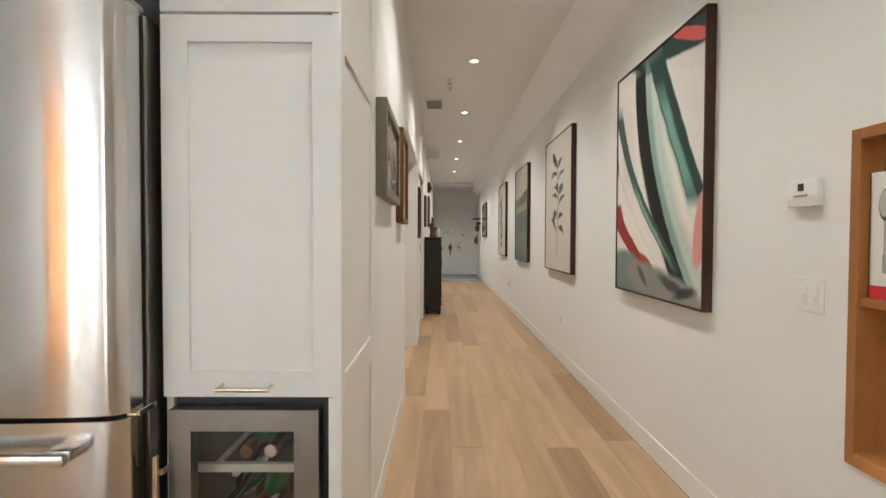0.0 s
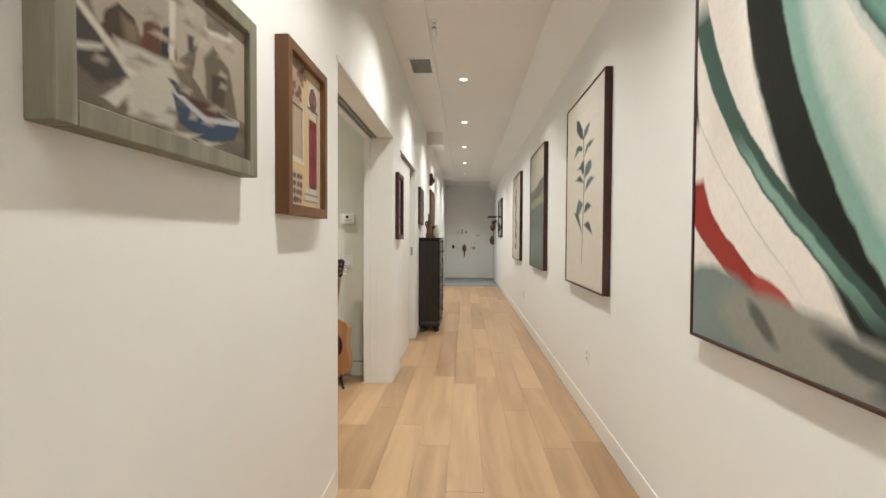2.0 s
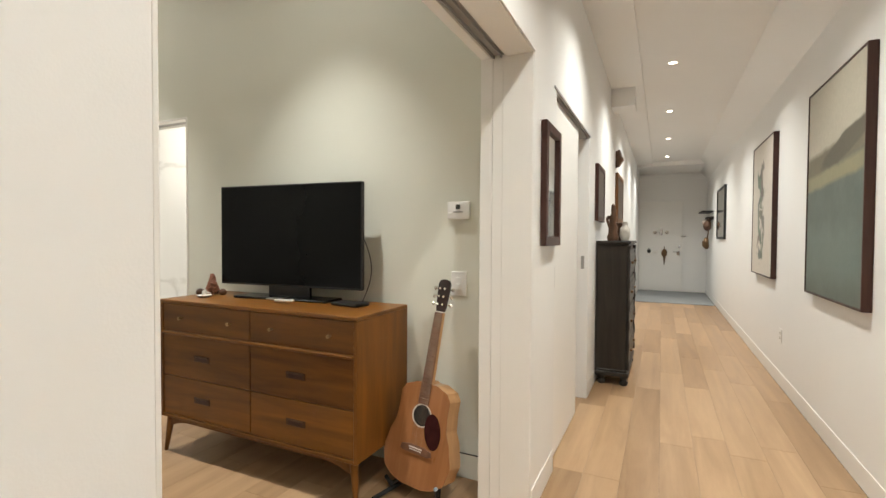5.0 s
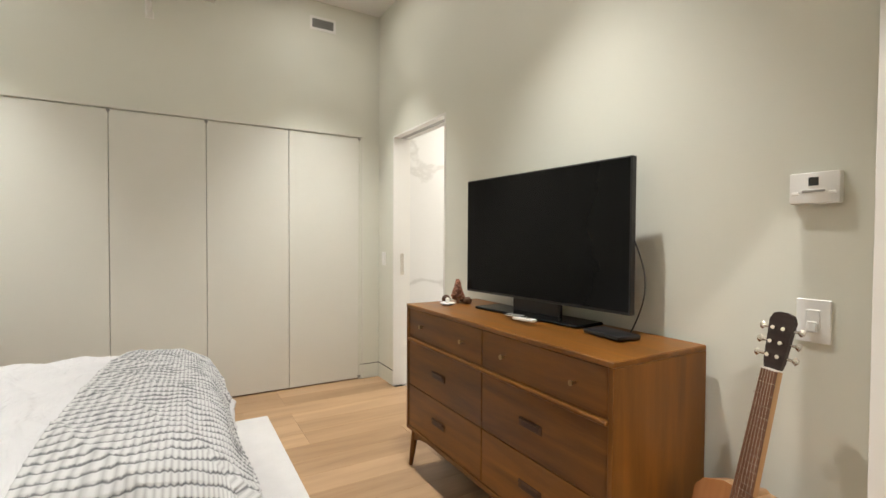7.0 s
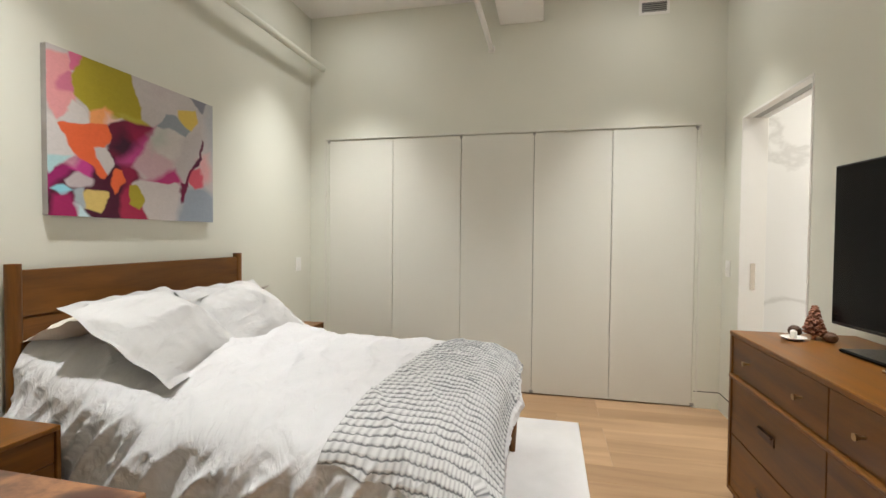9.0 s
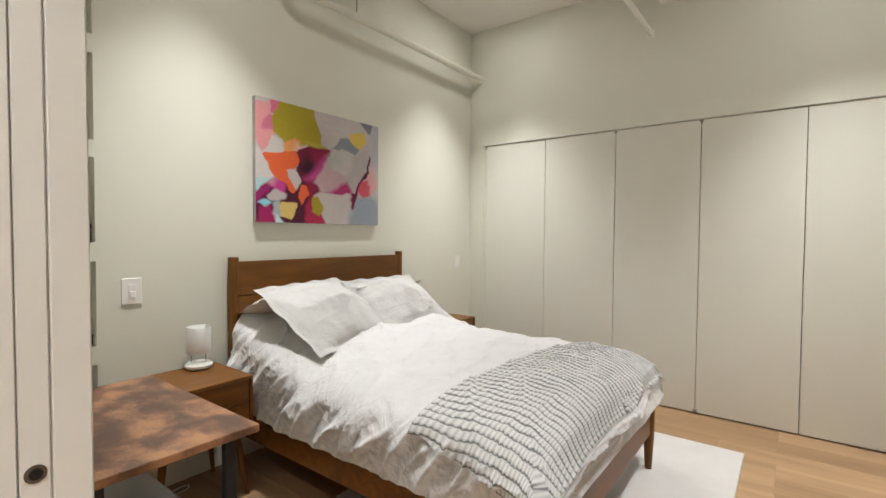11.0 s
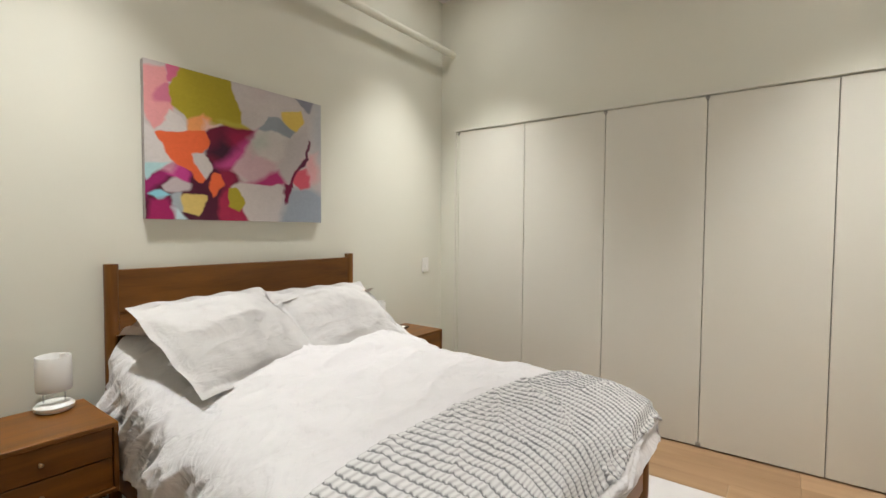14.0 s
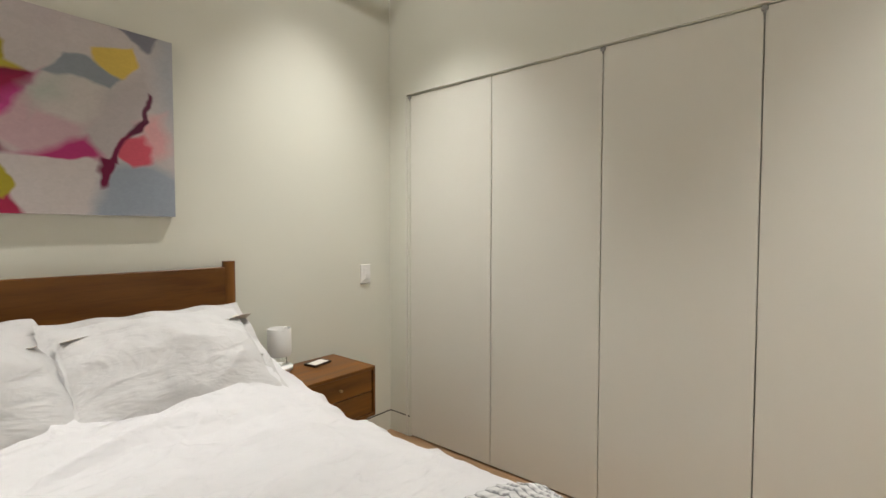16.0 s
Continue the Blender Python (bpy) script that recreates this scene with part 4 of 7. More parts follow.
book_art = Paint("book_cover_art", (0.74, 0.71, 0.66), 0.004, 20, 0.45, 0.02)
book_art.block(0.5, 0.05, 0.6, 0.055, (0.55, 0.03, 0.04))
book_art.block(0.17, 0.42, 0.011, 0.2, (0.34, 0.32, 0.28), 1)
book_art.block(0.17, 0.28, 0.022, 0.075, (0.32, 0.30, 0.26), 1, 0.15)
book_art.blob(0.17, 0.74, 0.075, 0.125, (0.06, 0.05, 0.045), 0, 0.03).blob(0.155, 0.75, 0.055, 0.105, (0.46, 0.43, 0.39), 0, 0.12)


def canvas(bm, w, h, y):
    """An upright picture face in local x, z at depth y, with u, v over it."""
    vs = [bm.verts.new(v) for v in ((-w / 2, y, 0), (w / 2, y, 0), (w / 2, y, h), (-w / 2, y, h))]
    f = bm.faces.new(vs)
    layer = bm.loops.layers.uv.verify()
    for lp, uv in zip(f.loops, ((0, 0), (1, 0), (1, 1), (0, 1))):
        lp[layer].uv = uv
    return bm


t = thing("book", pose(XR + 0.012, 1.168, 1.067, 0, 0, FACE_RIGHT), "white cookbook with a spoon and red band cover", "book")
part("pages", B(-0.125, 0.125, 0.003, 0.034, 0.002, 0.346), M_PAPERWH, t)
part("cover", canvas(bmesh.new(), 0.258, 0.35, 0.0), book_art.m, t, "white cover with a spoon and a red band")
part("spine", B(-0.129, -0.1265, 0.0, 0.036, 0.0, 0.35), M_PAPERWH, t)

# ---- pictures ----
def framed(name, m, w, h, depth, border, frame_mat, art, label, category="painting", lift=0.006):
    """Local: x across, z up from the lower edge, the wall at y = 0, facing -y."""
    t = thing(name, m, label, category)
    b = border
    if b:
        for nm, r in (("frame_side", (-w / 2, -w / 2 + b, -depth, 0, 0, h)), ("frame_side", (w / 2 - b, w / 2, -depth, 0, 0, h)), ("frame_rail", (-w / 2 + b, w / 2 - b, -depth, 0, 0, b)), ("frame_rail", (-w / 2 + b, w / 2 - b, -depth, 0, h - b, h))):
            part(nm, B(*r, bevel=min(0.002, b * 0.3)), frame_mat, t)
        part("backing", B(-w / 2 + b, w / 2 - b, -depth + lift + 0.004, 0, b, h - b), frame_mat, t)
    else:
        part("stretcher", B(-w / 2, w / 2, -depth + 0.001, 0, 0, h, bevel=0.003), frame_mat, t)
    bm = canvas(bmesh.new(), w - 2 * b, h - 2 * b, -depth + (lift if b else 0.0))
    bmesh.ops.translate(bm, verts=bm.verts, vec=(0, 0, b))
    part("canvas", bm, art.m if isinstance(art, Paint) else art, t)
    return t


INK, DEEP, TEAL, BLUSH, RUST = (0.012, 0.014, 0.011), (0.02, 0.055, 0.045), (0.10, 0.22, 0.18), (0.62, 0.50, 0.46), (0.28, 0.03, 0.022)
a1 = Paint("abstract_sweeps", (0.74, 0.68, 0.62), 0.02, 5, 0.55, 0.02)
a1.blob(0.85, 1.0, 0.75, 0.16, DEEP, -8, 0.12).blob(0.80, 0.80, 0.55, 0.115, (0.70, 0.65, 0.60), -6, 0.10, 0.95)
a1.blob(0.88, 0.955, 0.24, 0.022, (0.62, 0.10, 0.10), -18, 0.2)
a1.stroke(0.30, -0.20, 0.0, 0.10, 0.45, 0.88, (0.60, 0.52, 0.47), 0.7, 0.55)
a1.stroke(1.02, -1.12, 0.58, 0.085, 0.04, 0.92, (0.40, 0.50, 0.44), 0.8, 0.75)
a1.stroke(0.95, -1.12, 0.58, 0.05, 0.04, 0.90, (0.16, 0.30, 0.25), 0.7, 0.85)
a1.stroke(0.87, -1.12, 0.58, 0.068, 0.06, 0.98, INK, 0.14)
a1.stroke(0.80, -1.12, 0.58, 0.010, 0.10, 0.60, (0.25, 0.27, 0.24), 0.6, 0.5)
a1.stroke(1.26, -0.90, 0.15, 0.085, 0.37, 0.98, DEEP, 0.16)
a1.stroke(1.23, -0.90, 0.15, 0.035, 0.40, 0.80, (0.20, 0.37, 0.31), 0.7, 0.85)
a1.stroke(1.17, -0.90, 0.15, 0.013, 0.34, 0.70, (0.50, 0.54, 0.49), 0.5, 0.8)
a1.stroke(0.98, -1.9, 0.9, 0.045, 0.13, 0.84, (0.045, 0.085, 0.07), 0.2).stroke(0.965, -1.9, 0.9, 0.018, 0.16, 0.45, (0.24, 0.37, 0.31), 0.7, 0.85)
a1.stroke(0.80, -1.9, 0.9, 0.005, 0.2, 0.7, (0.35, 0.36, 0.32), 0.6, 0.5)
a1.stroke(0.06, -0.14, 0.0, 0.035, 0.55, 0.94, (0.03, 0.05, 0.04), 0.3)
a1.stroke(0.78, -3.6, 4.0, 0.075, 0.09, 0.40, RUST, 0.15).blob(0.44, 0.125, 0.11, 0.03, (0.36, 0.06, 0.045), -22, 0.25)
a1.blob(0.98, 0.27, 0.06, 0.14, (0.70, 0.31, 0.28), -14, 0.12)
a1.blob(0.15, 0.03, 0.30, 0.15, (0.18, 0.22, 0.20), -6, 0.15).blob(0.62, 0.03, 0.45, 0.085, (0.26, 0.25, 0.22), -8, 0.25)
a1.blob(0.72, 0.06, 0.13, 0.022, (0.05, 0.055, 0.05), -12, 0.6, 0.9).blob(0.38, 0.075, 0.07, 0.02, (0.06, 0.06, 0.05), -30, 0.6, 0.8).blob(0.85, 0.035, 0.1, 0.02, (0.03, 0.035, 0.03), 10, 0.7, 0.9)

a2 = Paint("ink_leaf_branch", (0.60, 0.54, 0.47), 0.004, 9, 0.65, 0.03)
a2.poly(((0.494, 0.773), (0.524, 0.546), (0.543, 0.544), (0.513, 0.77)), (0.24, 0.24, 0.20), 0.1)
a2.poly(((0.479, 0.118), (0.491, 0.119), (0.546, 0.56), (0.524, 0.563)), (0.24, 0.24, 0.20), 0.1)
a2.poly(((0.299, 0.896), (0.312, 0.842), (0.417, 0.789), (0.502, 0.768), (0.475, 0.821), (0.376, 0.884)), (0.055, 0.065, 0.06), 0.12)
a2.poly(((0.502, 0.768), (0.603, 0.785), (0.665, 0.822), (0.603, 0.826), (0.524, 0.81)), (0.085, 0.13, 0.12), 0.12)
a2.poly(((0.621, 0.724), (0.655, 0.709), (0.745, 0.727), (0.688, 0.731)), (0.055, 0.065, 0.06), 0.12)
a2.poly(((0.539, 0.68), (0.624, 0.707), (0.678, 0.73), (0.586, 0.722)), (0.085, 0.13, 0.12), 0.12)
a2.poly(((0.246, 0.705), (0.367, 0.722), (0.376, 0.748), (0.312, 0.745)), (0.085, 0.13, 0.12), 0.12)
a2.poly(((0.312, 0.745), (0.376, 0.725), (0.468, 0.714), (0.475, 0.725), (0.408, 0.746)), (0.055, 0.065, 0.06), 0.12)
a2.poly(((0.546, 0.565), (0.655, 0.58), (0.713, 0.603), (0.71, 0.631), (0.655, 0.638), (0.568, 0.616)), (0.085, 0.13, 0.12), 0.12)
a2.poly(((0.436, 0.627), (0.494, 0.584), (0.524, 0.597), (0.513, 0.654), (0.456, 0.65)), (0.055, 0.065, 0.06), 0.12)
a2.poly(((0.367, 0.627), (0.464, 0.618), (0.448, 0.638)), (0.055, 0.065, 0.06), 0.12)
a2.poly(((0.554, 0.492), (0.655, 0.515), (0.772, 0.542), (0.72, 0.553), (0.621, 0.543)), (0.085, 0.13, 0.12), 0.12)
a2.poly(((0.312, 0.57), (0.517, 0.543), (0.417, 0.585)), (0.055, 0.065, 0.06), 0.12)
a2.poly(((0.312, 0.386), (0.408, 0.381), (0.502, 0.428), (0.396, 0.458), (0.334, 0.422)), (0.085, 0.13, 0.12), 0.12)
a2.poly(((0.268, 0.388), (0.479, 0.287), (0.376, 0.383)), (0.055, 0.065, 0.06), 0.12)
a2.poly(((0.543, 0.383), (0.71, 0.41), (0.638, 0.429), (0.575, 0.419)), (0.055, 0.065, 0.06), 0.12)
a2.poly(((0.554, 0.319), (0.745, 0.275), (0.688, 0.324), (0.631, 0.334)), (0.055, 0.065, 0.06), 0.12)
a3 = Paint("misty_shoreline", (0.13, 0.155, 0.135), 0.02, 5, 0.5, 0.2)
a3.block(0.5, 0.88, 0.6, 0.25, (0.42, 0.385, 0.31), 0, 0.06).block(0.5, 0.645, 0.6, 0.05, (0.16, 0.145, 0.10), 3, 0.5).block(0.5, 0.56, 0.6, 0.035, (0.30, 0.27, 0.16), 2, 0.6, 0.8).blob(0.7, 0.67, 0.4, 0.05, (0.11, 0.10, 0.075), 8, 0.2)
a3.block(0.5, 0.2, 0.6, 0.12, (0.17, 0.21, 0.19), 0, 0.8, 0.6)
a4 = Paint("grey_feather_study", (0.58, 0.53, 0.46), 0.16, 9, 0.6, 0.03)
for k in range(11):
    a4.blob(0.44 + 0.10 * math.sin(k * 1.9), 0.14 + 0.064 * k, 0.13, 0.045, (0.10 + 0.03 * (k % 3), 0.125 + 0.03 * (k % 2), 0.115), 55 * math.sin(k * 1.3), 0.35, 0.85)
RT = 0.045
for yc, art, lab in ((2.535, a1, "large abstract painting of green and red sweeps in dark frame"), (4.62, a2, "large ink leaf branch print in dark wooden frame"), (6.72, a3, "large misty shoreline painting in dark wooden frame"), (8.85, a4, "large grey botanical study in dark wooden frame")):
    framed("painting", pose(XR, yc, 0.908, 0, 0, FACE_RIGHT), 1.02, 1.345, RT, 0.012, M_FRAME, art, lab)

p1 = Paint("harbour_village_scene", (0.16, 0.125, 0.09), 0.012, 11, 0.5, 0.4)
p1.poly(((-0.026, 0.731), (0.389, 0.909), (0.416, 1), (-0.026, 0.979)), (0.087, 0.067, 0.041), 0.3)
p1.poly(((0.027, 0.745), (0.103, 0.419), (0.457, 0.538), (0.457, 0.795), (0.389, 0.909)), (0.294, 0.253, 0.206), 0.2)
p1.poly(((0.031, 0.692), (0.103, 0.704), (0.133, 0.739)), (0.065, 0.050, 0.041), 0.3)
p1.poly(((0.055, 0.671), (0.103, 0.664), (0.186, 0.744)), (0.065, 0.050, 0.041), 0.3)
p1.poly(((0.027, 0.759), (0.103, 0.785), (0.376, 0.892), (0.389, 0.922), (0.103, 0.805)), (0.422, 0.374, 0.309), 0.2)
p1.poly(((0.408, 0.979), (0.416, 0.773), (0.486, 0.48), (0.656, 0.734), (0.656, 0.958), (0.471, 1.01)), (0.323, 0.282, 0.231), 0.15)
p1.poly(((0.402, 0.958), (0.421, 0.942), (0.474, 1.008), (0.457, 1.022)), (0.471, 0.430, 0.366), 0.2)
p1.poly(((0.576, 0.425), (0.673, 0.327), (1, 0.295), (1, 0.989), (0.656, 0.939)), (0.309, 0.265, 0.209), 0.15)
p1.poly(((0.673, 0.911), (0.68, 0.801), (0.836, 0.847), (0.855, 0.927)), (0.122, 0.100, 0.078), 0.2)
p1.poly(((0.673, 0.798), (0.69, 0.783), (0.855, 0.836), (0.875, 0.866)), (0.471, 0.430, 0.366), 0.3)
p1.poly(((0.119, 0.375), (0.281, 0.425), (0.253, 0.546), (0.186, 0.571), (0.133, 0.49)), (0.052, 0.032, 0.022), 0.15)
p1.poly(((0.203, 0.523), (0.219, 0.408), (0.272, 0.429), (0.262, 0.511)), (0.156, 0.117, 0.074), 0.3)
p1.poly(((0.288, 0.42), (0.381, 0.44), (0.381, 0.589), (0.355, 0.621), (0.3, 0.552)), (0.095, 0.035, 0.022), 0.15)
p1.poly(((0.386, 0.442), (0.429, 0.45), (0.435, 0.631), (0.392, 0.594)), (0.026, 0.026, 0.028), 0.15)
p1.poly(((0.432, 0.446), (0.457, 0.452), (0.466, 0.8), (0.438, 0.802)), (0.471, 0.430, 0.366), 0.15)
p1.poly(((0.545, 0.664), (0.548, 0.576), (0.576, 0.579), (0.579, 0.676)), (0.043, 0.035, 0.030), 0.2)
p1.poly(((0.175, 0.39), (0.23, 0.04), (0.457, 0.049), (0.486, 0.341), (0.429, 0.425)), (0.390, 0.358, 0.301), 0.3)
p1.poly(((0.009, 0.433), (0.018, 0.189), (0.103, 0.131), (0.219, 0.224), (0.083, 0.396)), (0.052, 0.045, 0.039), 0.25)
p1.poly(((0.018, 0.464), (0.235, 0.232), (0.258, 0.26), (0.042, 0.473)), (0.471, 0.430, 0.366), 0.2)
p1.poly(((0, 0.235), (0.123, 0.304), (0.123, 0.321), (0, 0.259)), (0.471, 0.430, 0.366), 0.25)
p1.poly(((-0.018, -0.011), (0.123, 0.049), (-0.009, 0.181)), (0.117, 0.095, 0.074), 0.3)
p1.poly(((0.123, 0.071), (0.169, 0.048), (0.244, 0.17), (0.219, 0.194)), (0.454, 0.422, 0.366), 0.2)
p1.poly(((0.656, 0.584), (0.673, 0.327), (0.924, 0.297), (0.855, 0.624), (0.725, 0.708)), (0.108, 0.084, 0.059), 0.25)
p1.poly(((0.711, 0.329), (0.802, 0.301), (0.817, 0.549), (0.715, 0.512)), (0.052, 0.037, 0.026), 0.2)
p1.poly(((0.449, 0.261), (0.491, 0.096), (0.673, 0.048), (0.895, 0.125), (0.944, 0.25)), (0.030, 0.050, 0.088), 0.15)
p1.poly(((0.438, 0.265), (0.656, 0.169), (0.944, 0.248), (0.944, 0.281)), (0.358, 0.358, 0.366), 0.15)
p1.poly(((0.509, 0.275), (0.673, 0.21), (0.855, 0.267), (0.673, 0.293)), (0.061, 0.022, 0.020), 0.2)
p1.poly(((0.429, 0.327), (0.48, 0.267), (0.53, 0.285), (0.457, 0.329)), (0.026, 0.035, 0.042), 0.15)
p1.poly(((0.471, 0.026), (0.545, 0.018), (0.591, 0.057)), (0.454, 0.414, 0.358), 0.3)
p1.poly(((0.623, 0.027), (0.673, 0.007), (0.736, 0.046)), (0.454, 0.414, 0.358), 0.3)
rp = random.Random(8)
for k in range(40):
    u, v, w, h = rp.uniform(0.03, 0.97), rp.uniform(0.05, 0.9), rp.uniform(0.012, 0.035), rp.uniform(0.006, 0.014)
    tone = rp.choice((0.35, 0.6, 1.0, 1.35))
    p1.poly(((u - w, v - h), (u + w * 0.7, v - h * 0.7), (u + w, v + h * 0.6), (u - w * 0.6, v + h)), (0.30 * tone, 0.255 * tone, 0.20 * tone), 0.4)
framed("painting", pose(XL, 2.285, 1.412, 0, 0, 90), 0.63, 0.415, 0.048, 0.04, M_FRAMEGR, p1, "stone harbour village painting in grey washed frame", lift=0.016)
OCHRE, BRICK = (0.52, 0.385, 0.21), (0.33, 0.235, 0.17)
p2 = Paint("red_door_facade", OCHRE, 0.010, 16, 0.5, 0.08)
p2.block(0.14, 0.88, 0.24, 0.2, BRICK, -14, 0.2).blob(0.2, 0.08, 0.2, 0.16, (0.42, 0.34, 0.27), 0, 0.2)
rp = random.Random(5)
for k in range(52):
    low = k < 20
    u = 0.03 + 0.085 * (k % 5) + rp.uniform(-0.015, 0.015) if low else rp.uniform(0.02, 0.50)
    v = 0.04 + 0.055 * (k // 5) if low else 0.66 + 0.62 * u * u + rp.uniform(0.0, 0.20)
    w, h = rp.uniform(0.030, 0.044), rp.uniform(0.014, 0.021)
    tone = rp.uniform(0.6, 1.25)
    p2.poly(((u - w, v - h * 0.5), (u - w * 0.2, v - h), (u + w, v - h * 0.6), (u + w * 0.9, v + h * 0.7), (u, v + h), (u - w * 0.9, v + h * 0.6)), (0.135 * tone, 0.062 * tone, 0.047 * tone), 0.15)
p2.block(0.27, 0.50, 0.19, 0.2, (0.50, 0.45, 0.37), 0, 0.05).block(0.27, 0.51, 0.125, 0.175, (0.36, 0.27, 0.19), 0, 0.04).block(0.27, 0.31, 0.2, 0.012, (0.56, 0.49, 0.4), 0, 0.1)
p2.block(0.74, 0.5, 0.16, 0.36, (0.52, 0.43, 0.29), 0, 0.06).block(0.745, 0.40, 0.115, 0.26, (0.15, 0.016, 0.014), 0, 0.04)
for u in (0.69, 0.80):
    p2.block(u, 0.49, 0.03, 0.1, (0.24, 0.03, 0.025), 0, 0.1).block(u, 0.24, 0.03, 0.06, (0.24, 0.03, 0.025), 0, 0.1)
p2.blob(0.745, 0.81, 0.17, 0.13, (0.5, 0.47, 0.42), 0, 0.05).blob(0.745, 0.80, 0.12, 0.1, (0.12, 0.035, 0.035), 0, 0.05).block(0.745, 0.71, 0.19, 0.014, (0.45, 0.42, 0.38), 0, 0.1)
p2.block(0.75, 0.09, 0.24, 0.055, (0.5, 0.46, 0.4), 0, 0.08).block(0.72, 0.095, 0.24, 0.008, (0.24, 0.21, 0.18), 0, 0.3).block(0.70, 0.045, 0.24, 0.008, (0.24, 0.21, 0.18), 0, 0.3).block(0.96, 0.5, 0.05, 0.6, (0.48, 0.42, 0.33), 0, 0.3)
for u, v, w, h in ((0.405, 0.50, 0.010, 0.18), (0.27, 0.685, 0.16, 0.010), (0.615, 0.40, 0.010, 0.27), (0.745, 0.40, 0.006, 0.25), (0.745, 0.735, 0.17, 0.008), (0.875, 0.45, 0.008, 0.30)):
    p2.block(u, v, w, h, (0.10, 0.065, 0.045), 0, 0.15)
for k in range(5):
    p2.block(0.62 + 0.062 * k, 0.79 + 0.05 * math.sin(math.pi * k / 4), 0.006, 0.05, (0.34, 0.28, 0.22), 40 - 20 * k, 0.2)
framed("painting", pose(XL, 3.04, 1.326, 0, 0, 90), 0.42, 0.58, 0.047, 0.035, M_FRAMEBR, p2, "red door facade painting in brown wooden frame", lift=0.02)


def mirror(m, w, h, label):
    t = framed("wall_mirror", m, w, h, 0.03, 0.045, M_FRAME, M_MIRROR, label, "mirror", 0.014)
    return t


M_MIRROR = plain("mirror_glass", (0.85, 0.86, 0.85), 0.03, 1.0, 0.01, bump=0.0)
mirror(pose(XL, 5.585, 1.232, 0, 0, 90), 0.34, 0.595, "small wall mirror in a dark moulded wooden frame")
dim = Paint("dim_old_print", (0.10, 0.075, 0.055), 0.05, 8, 0.35, 0.4)
framed("picture", pose(XL, 7.62, 1.42, 0, 0, 90), 0.50, 0.49, 0.03, 0.04, M_FRAME, dim, "old dark print in a dark wooden frame", "picture")
framed("picture", pose(XL, 9.65, 1.47, 0, 0, 90), 0.85, 0.60, 0.035, 0.05, M_FRAMEBR, dim, "brown framed picture on the hall wall", "picture")
bm = ball(bmesh.new(), (0, -0.035, 0.11), 0.05, 0.035, 0.11, 3)
for v in bm.verts:
    v.co.y -= 0.03 * max(0, 1 - abs(v.co.z - 0.09) / 0.05) * (v.co.y < -0.04)
box(bm, -0.02, 0.02, -0.02, 0, 0.0, 0.2)
ob = solid("wall_ornament", bm, M_FIGURE, "small carved dark wooden ornament on the wall", "ornament", 60)
ob.matrix_basis = pose(XL, 9.25, 2.13, 0, 0, 90)
framed("picture", pose(XR, 12.65, 1.27, 0, 0, FACE_RIGHT), 1.15, 0.9, 0.035, 0.04, M_BLACK, M_MIRROR, "black framed mirror near the entry door", "mirror", 0.01)

# ---- hall chest and what stands on it ----
t = thing("tall_chest", pose(0, 0, 0), "tall black carved wooden chest of drawers on feet", "chest of drawers")
HX0, HX1, HY0, HY1 = XL + 0.006, -0.005, 7.46, 8.42
part("body", B(HX0, HX1 - 0.02, HY0 + 0.02, HY1 - 0.02, 0.11, 1.21, bevel=0.004), M_EBONY, t)
part("top", boxes((HX0, HX1 + 0.012, HY0 - 0.005, HY1 + 0.005, 1.225, 1.25), (HX0, HX1 - 0.005, HY0 + 0.008, HY1 - 0.008, 1.21, 1.225), bevel=0.005), M_EBONY, t)
part("base_moulding", boxes((HX0, HX1 + 0.004, HY0 + 0.003, HY1 - 0.003, 0.075, 0.115), (HX0, HX1 - 0.008, HY0 + 0.012, HY1 - 0.012, 0.115, 0.135), bevel=0.006), M_EBONY, t)
for x in (HX0 + 0.05, HX1 - 0.035):
    for y in (HY0 + 0.05, HY1 - 0.05):
        part("foot", lathe(bmesh.new(), [(0.0, 0.0), (0.026, 0.0), (0.036, 0.015), (0.036, 0.03), (0.02, 0.045), (0.034, 0.062), (0.034, 0.078), (0.0, 0.078)], (x, y, 0)), M_EBONY, t, smooth=50)
for k in range(4):
    z = 0.15 + k * 0.262
    d = part("drawer", boxes((HX1 - 0.02, HX1 - 0.004, HY0 + 0.06, HY1 - 0.06, z, z + 0.24), (HX1 - 0.004, HX1 + 0.003, HY0 + 0.10, HY1 - 0.10, z + 0.04, z + 0.20), bevel=0.004), M_EBONY, t)
    for y in (HY0 + 0.25, HY1 - 0.25):
        part("knob", ball(bmesh.new(), (HX1 + 0.012, y, z + 0.12), 0.014, 0.014, 0.014), M_BRONZE, d, smooth=60)
for y in (HY0 + 0.03, HY1 - 0.03):
    part("turned_column", lathe(bmesh.new(), [(0.0, 0.14)] + [(0.019 if k % 4 < 2 else 0.013, 0.14 + k * 0.0445) for k in range(25)] + [(0.0, 1.208)], (HX1 - 0.008, y, 0), 12), M_EBONY, t, smooth=50)

bm = lathe(bmesh.new(), [(0.0, 0.0), (0.045, 0.0), (0.05, 0.03), (0.036, 0.07), (0.04, 0.12), (0.028, 0.16), (0.034, 0.20), (0.018, 0.24), (0.022, 0.27), (0.012, 0.31), (0.0, 0.33)], (0, 0, 0), 18)
tube(bm, (-0.05, 0, 0.19), (-0.02, -0.02, 0.10), 0.011, 0.010)
tube(bm, (-0.03, 0.0, 0.22), (-0.05, 0, 0.19), 0.011)
for v in bm.verts:
    v.co += noise.noise_vector(v.co * 18) * 0.008
ob = solid("carved_statue", bm, M_FIGURE, "weathered carved wooden statue on the black chest", "statue", 50)
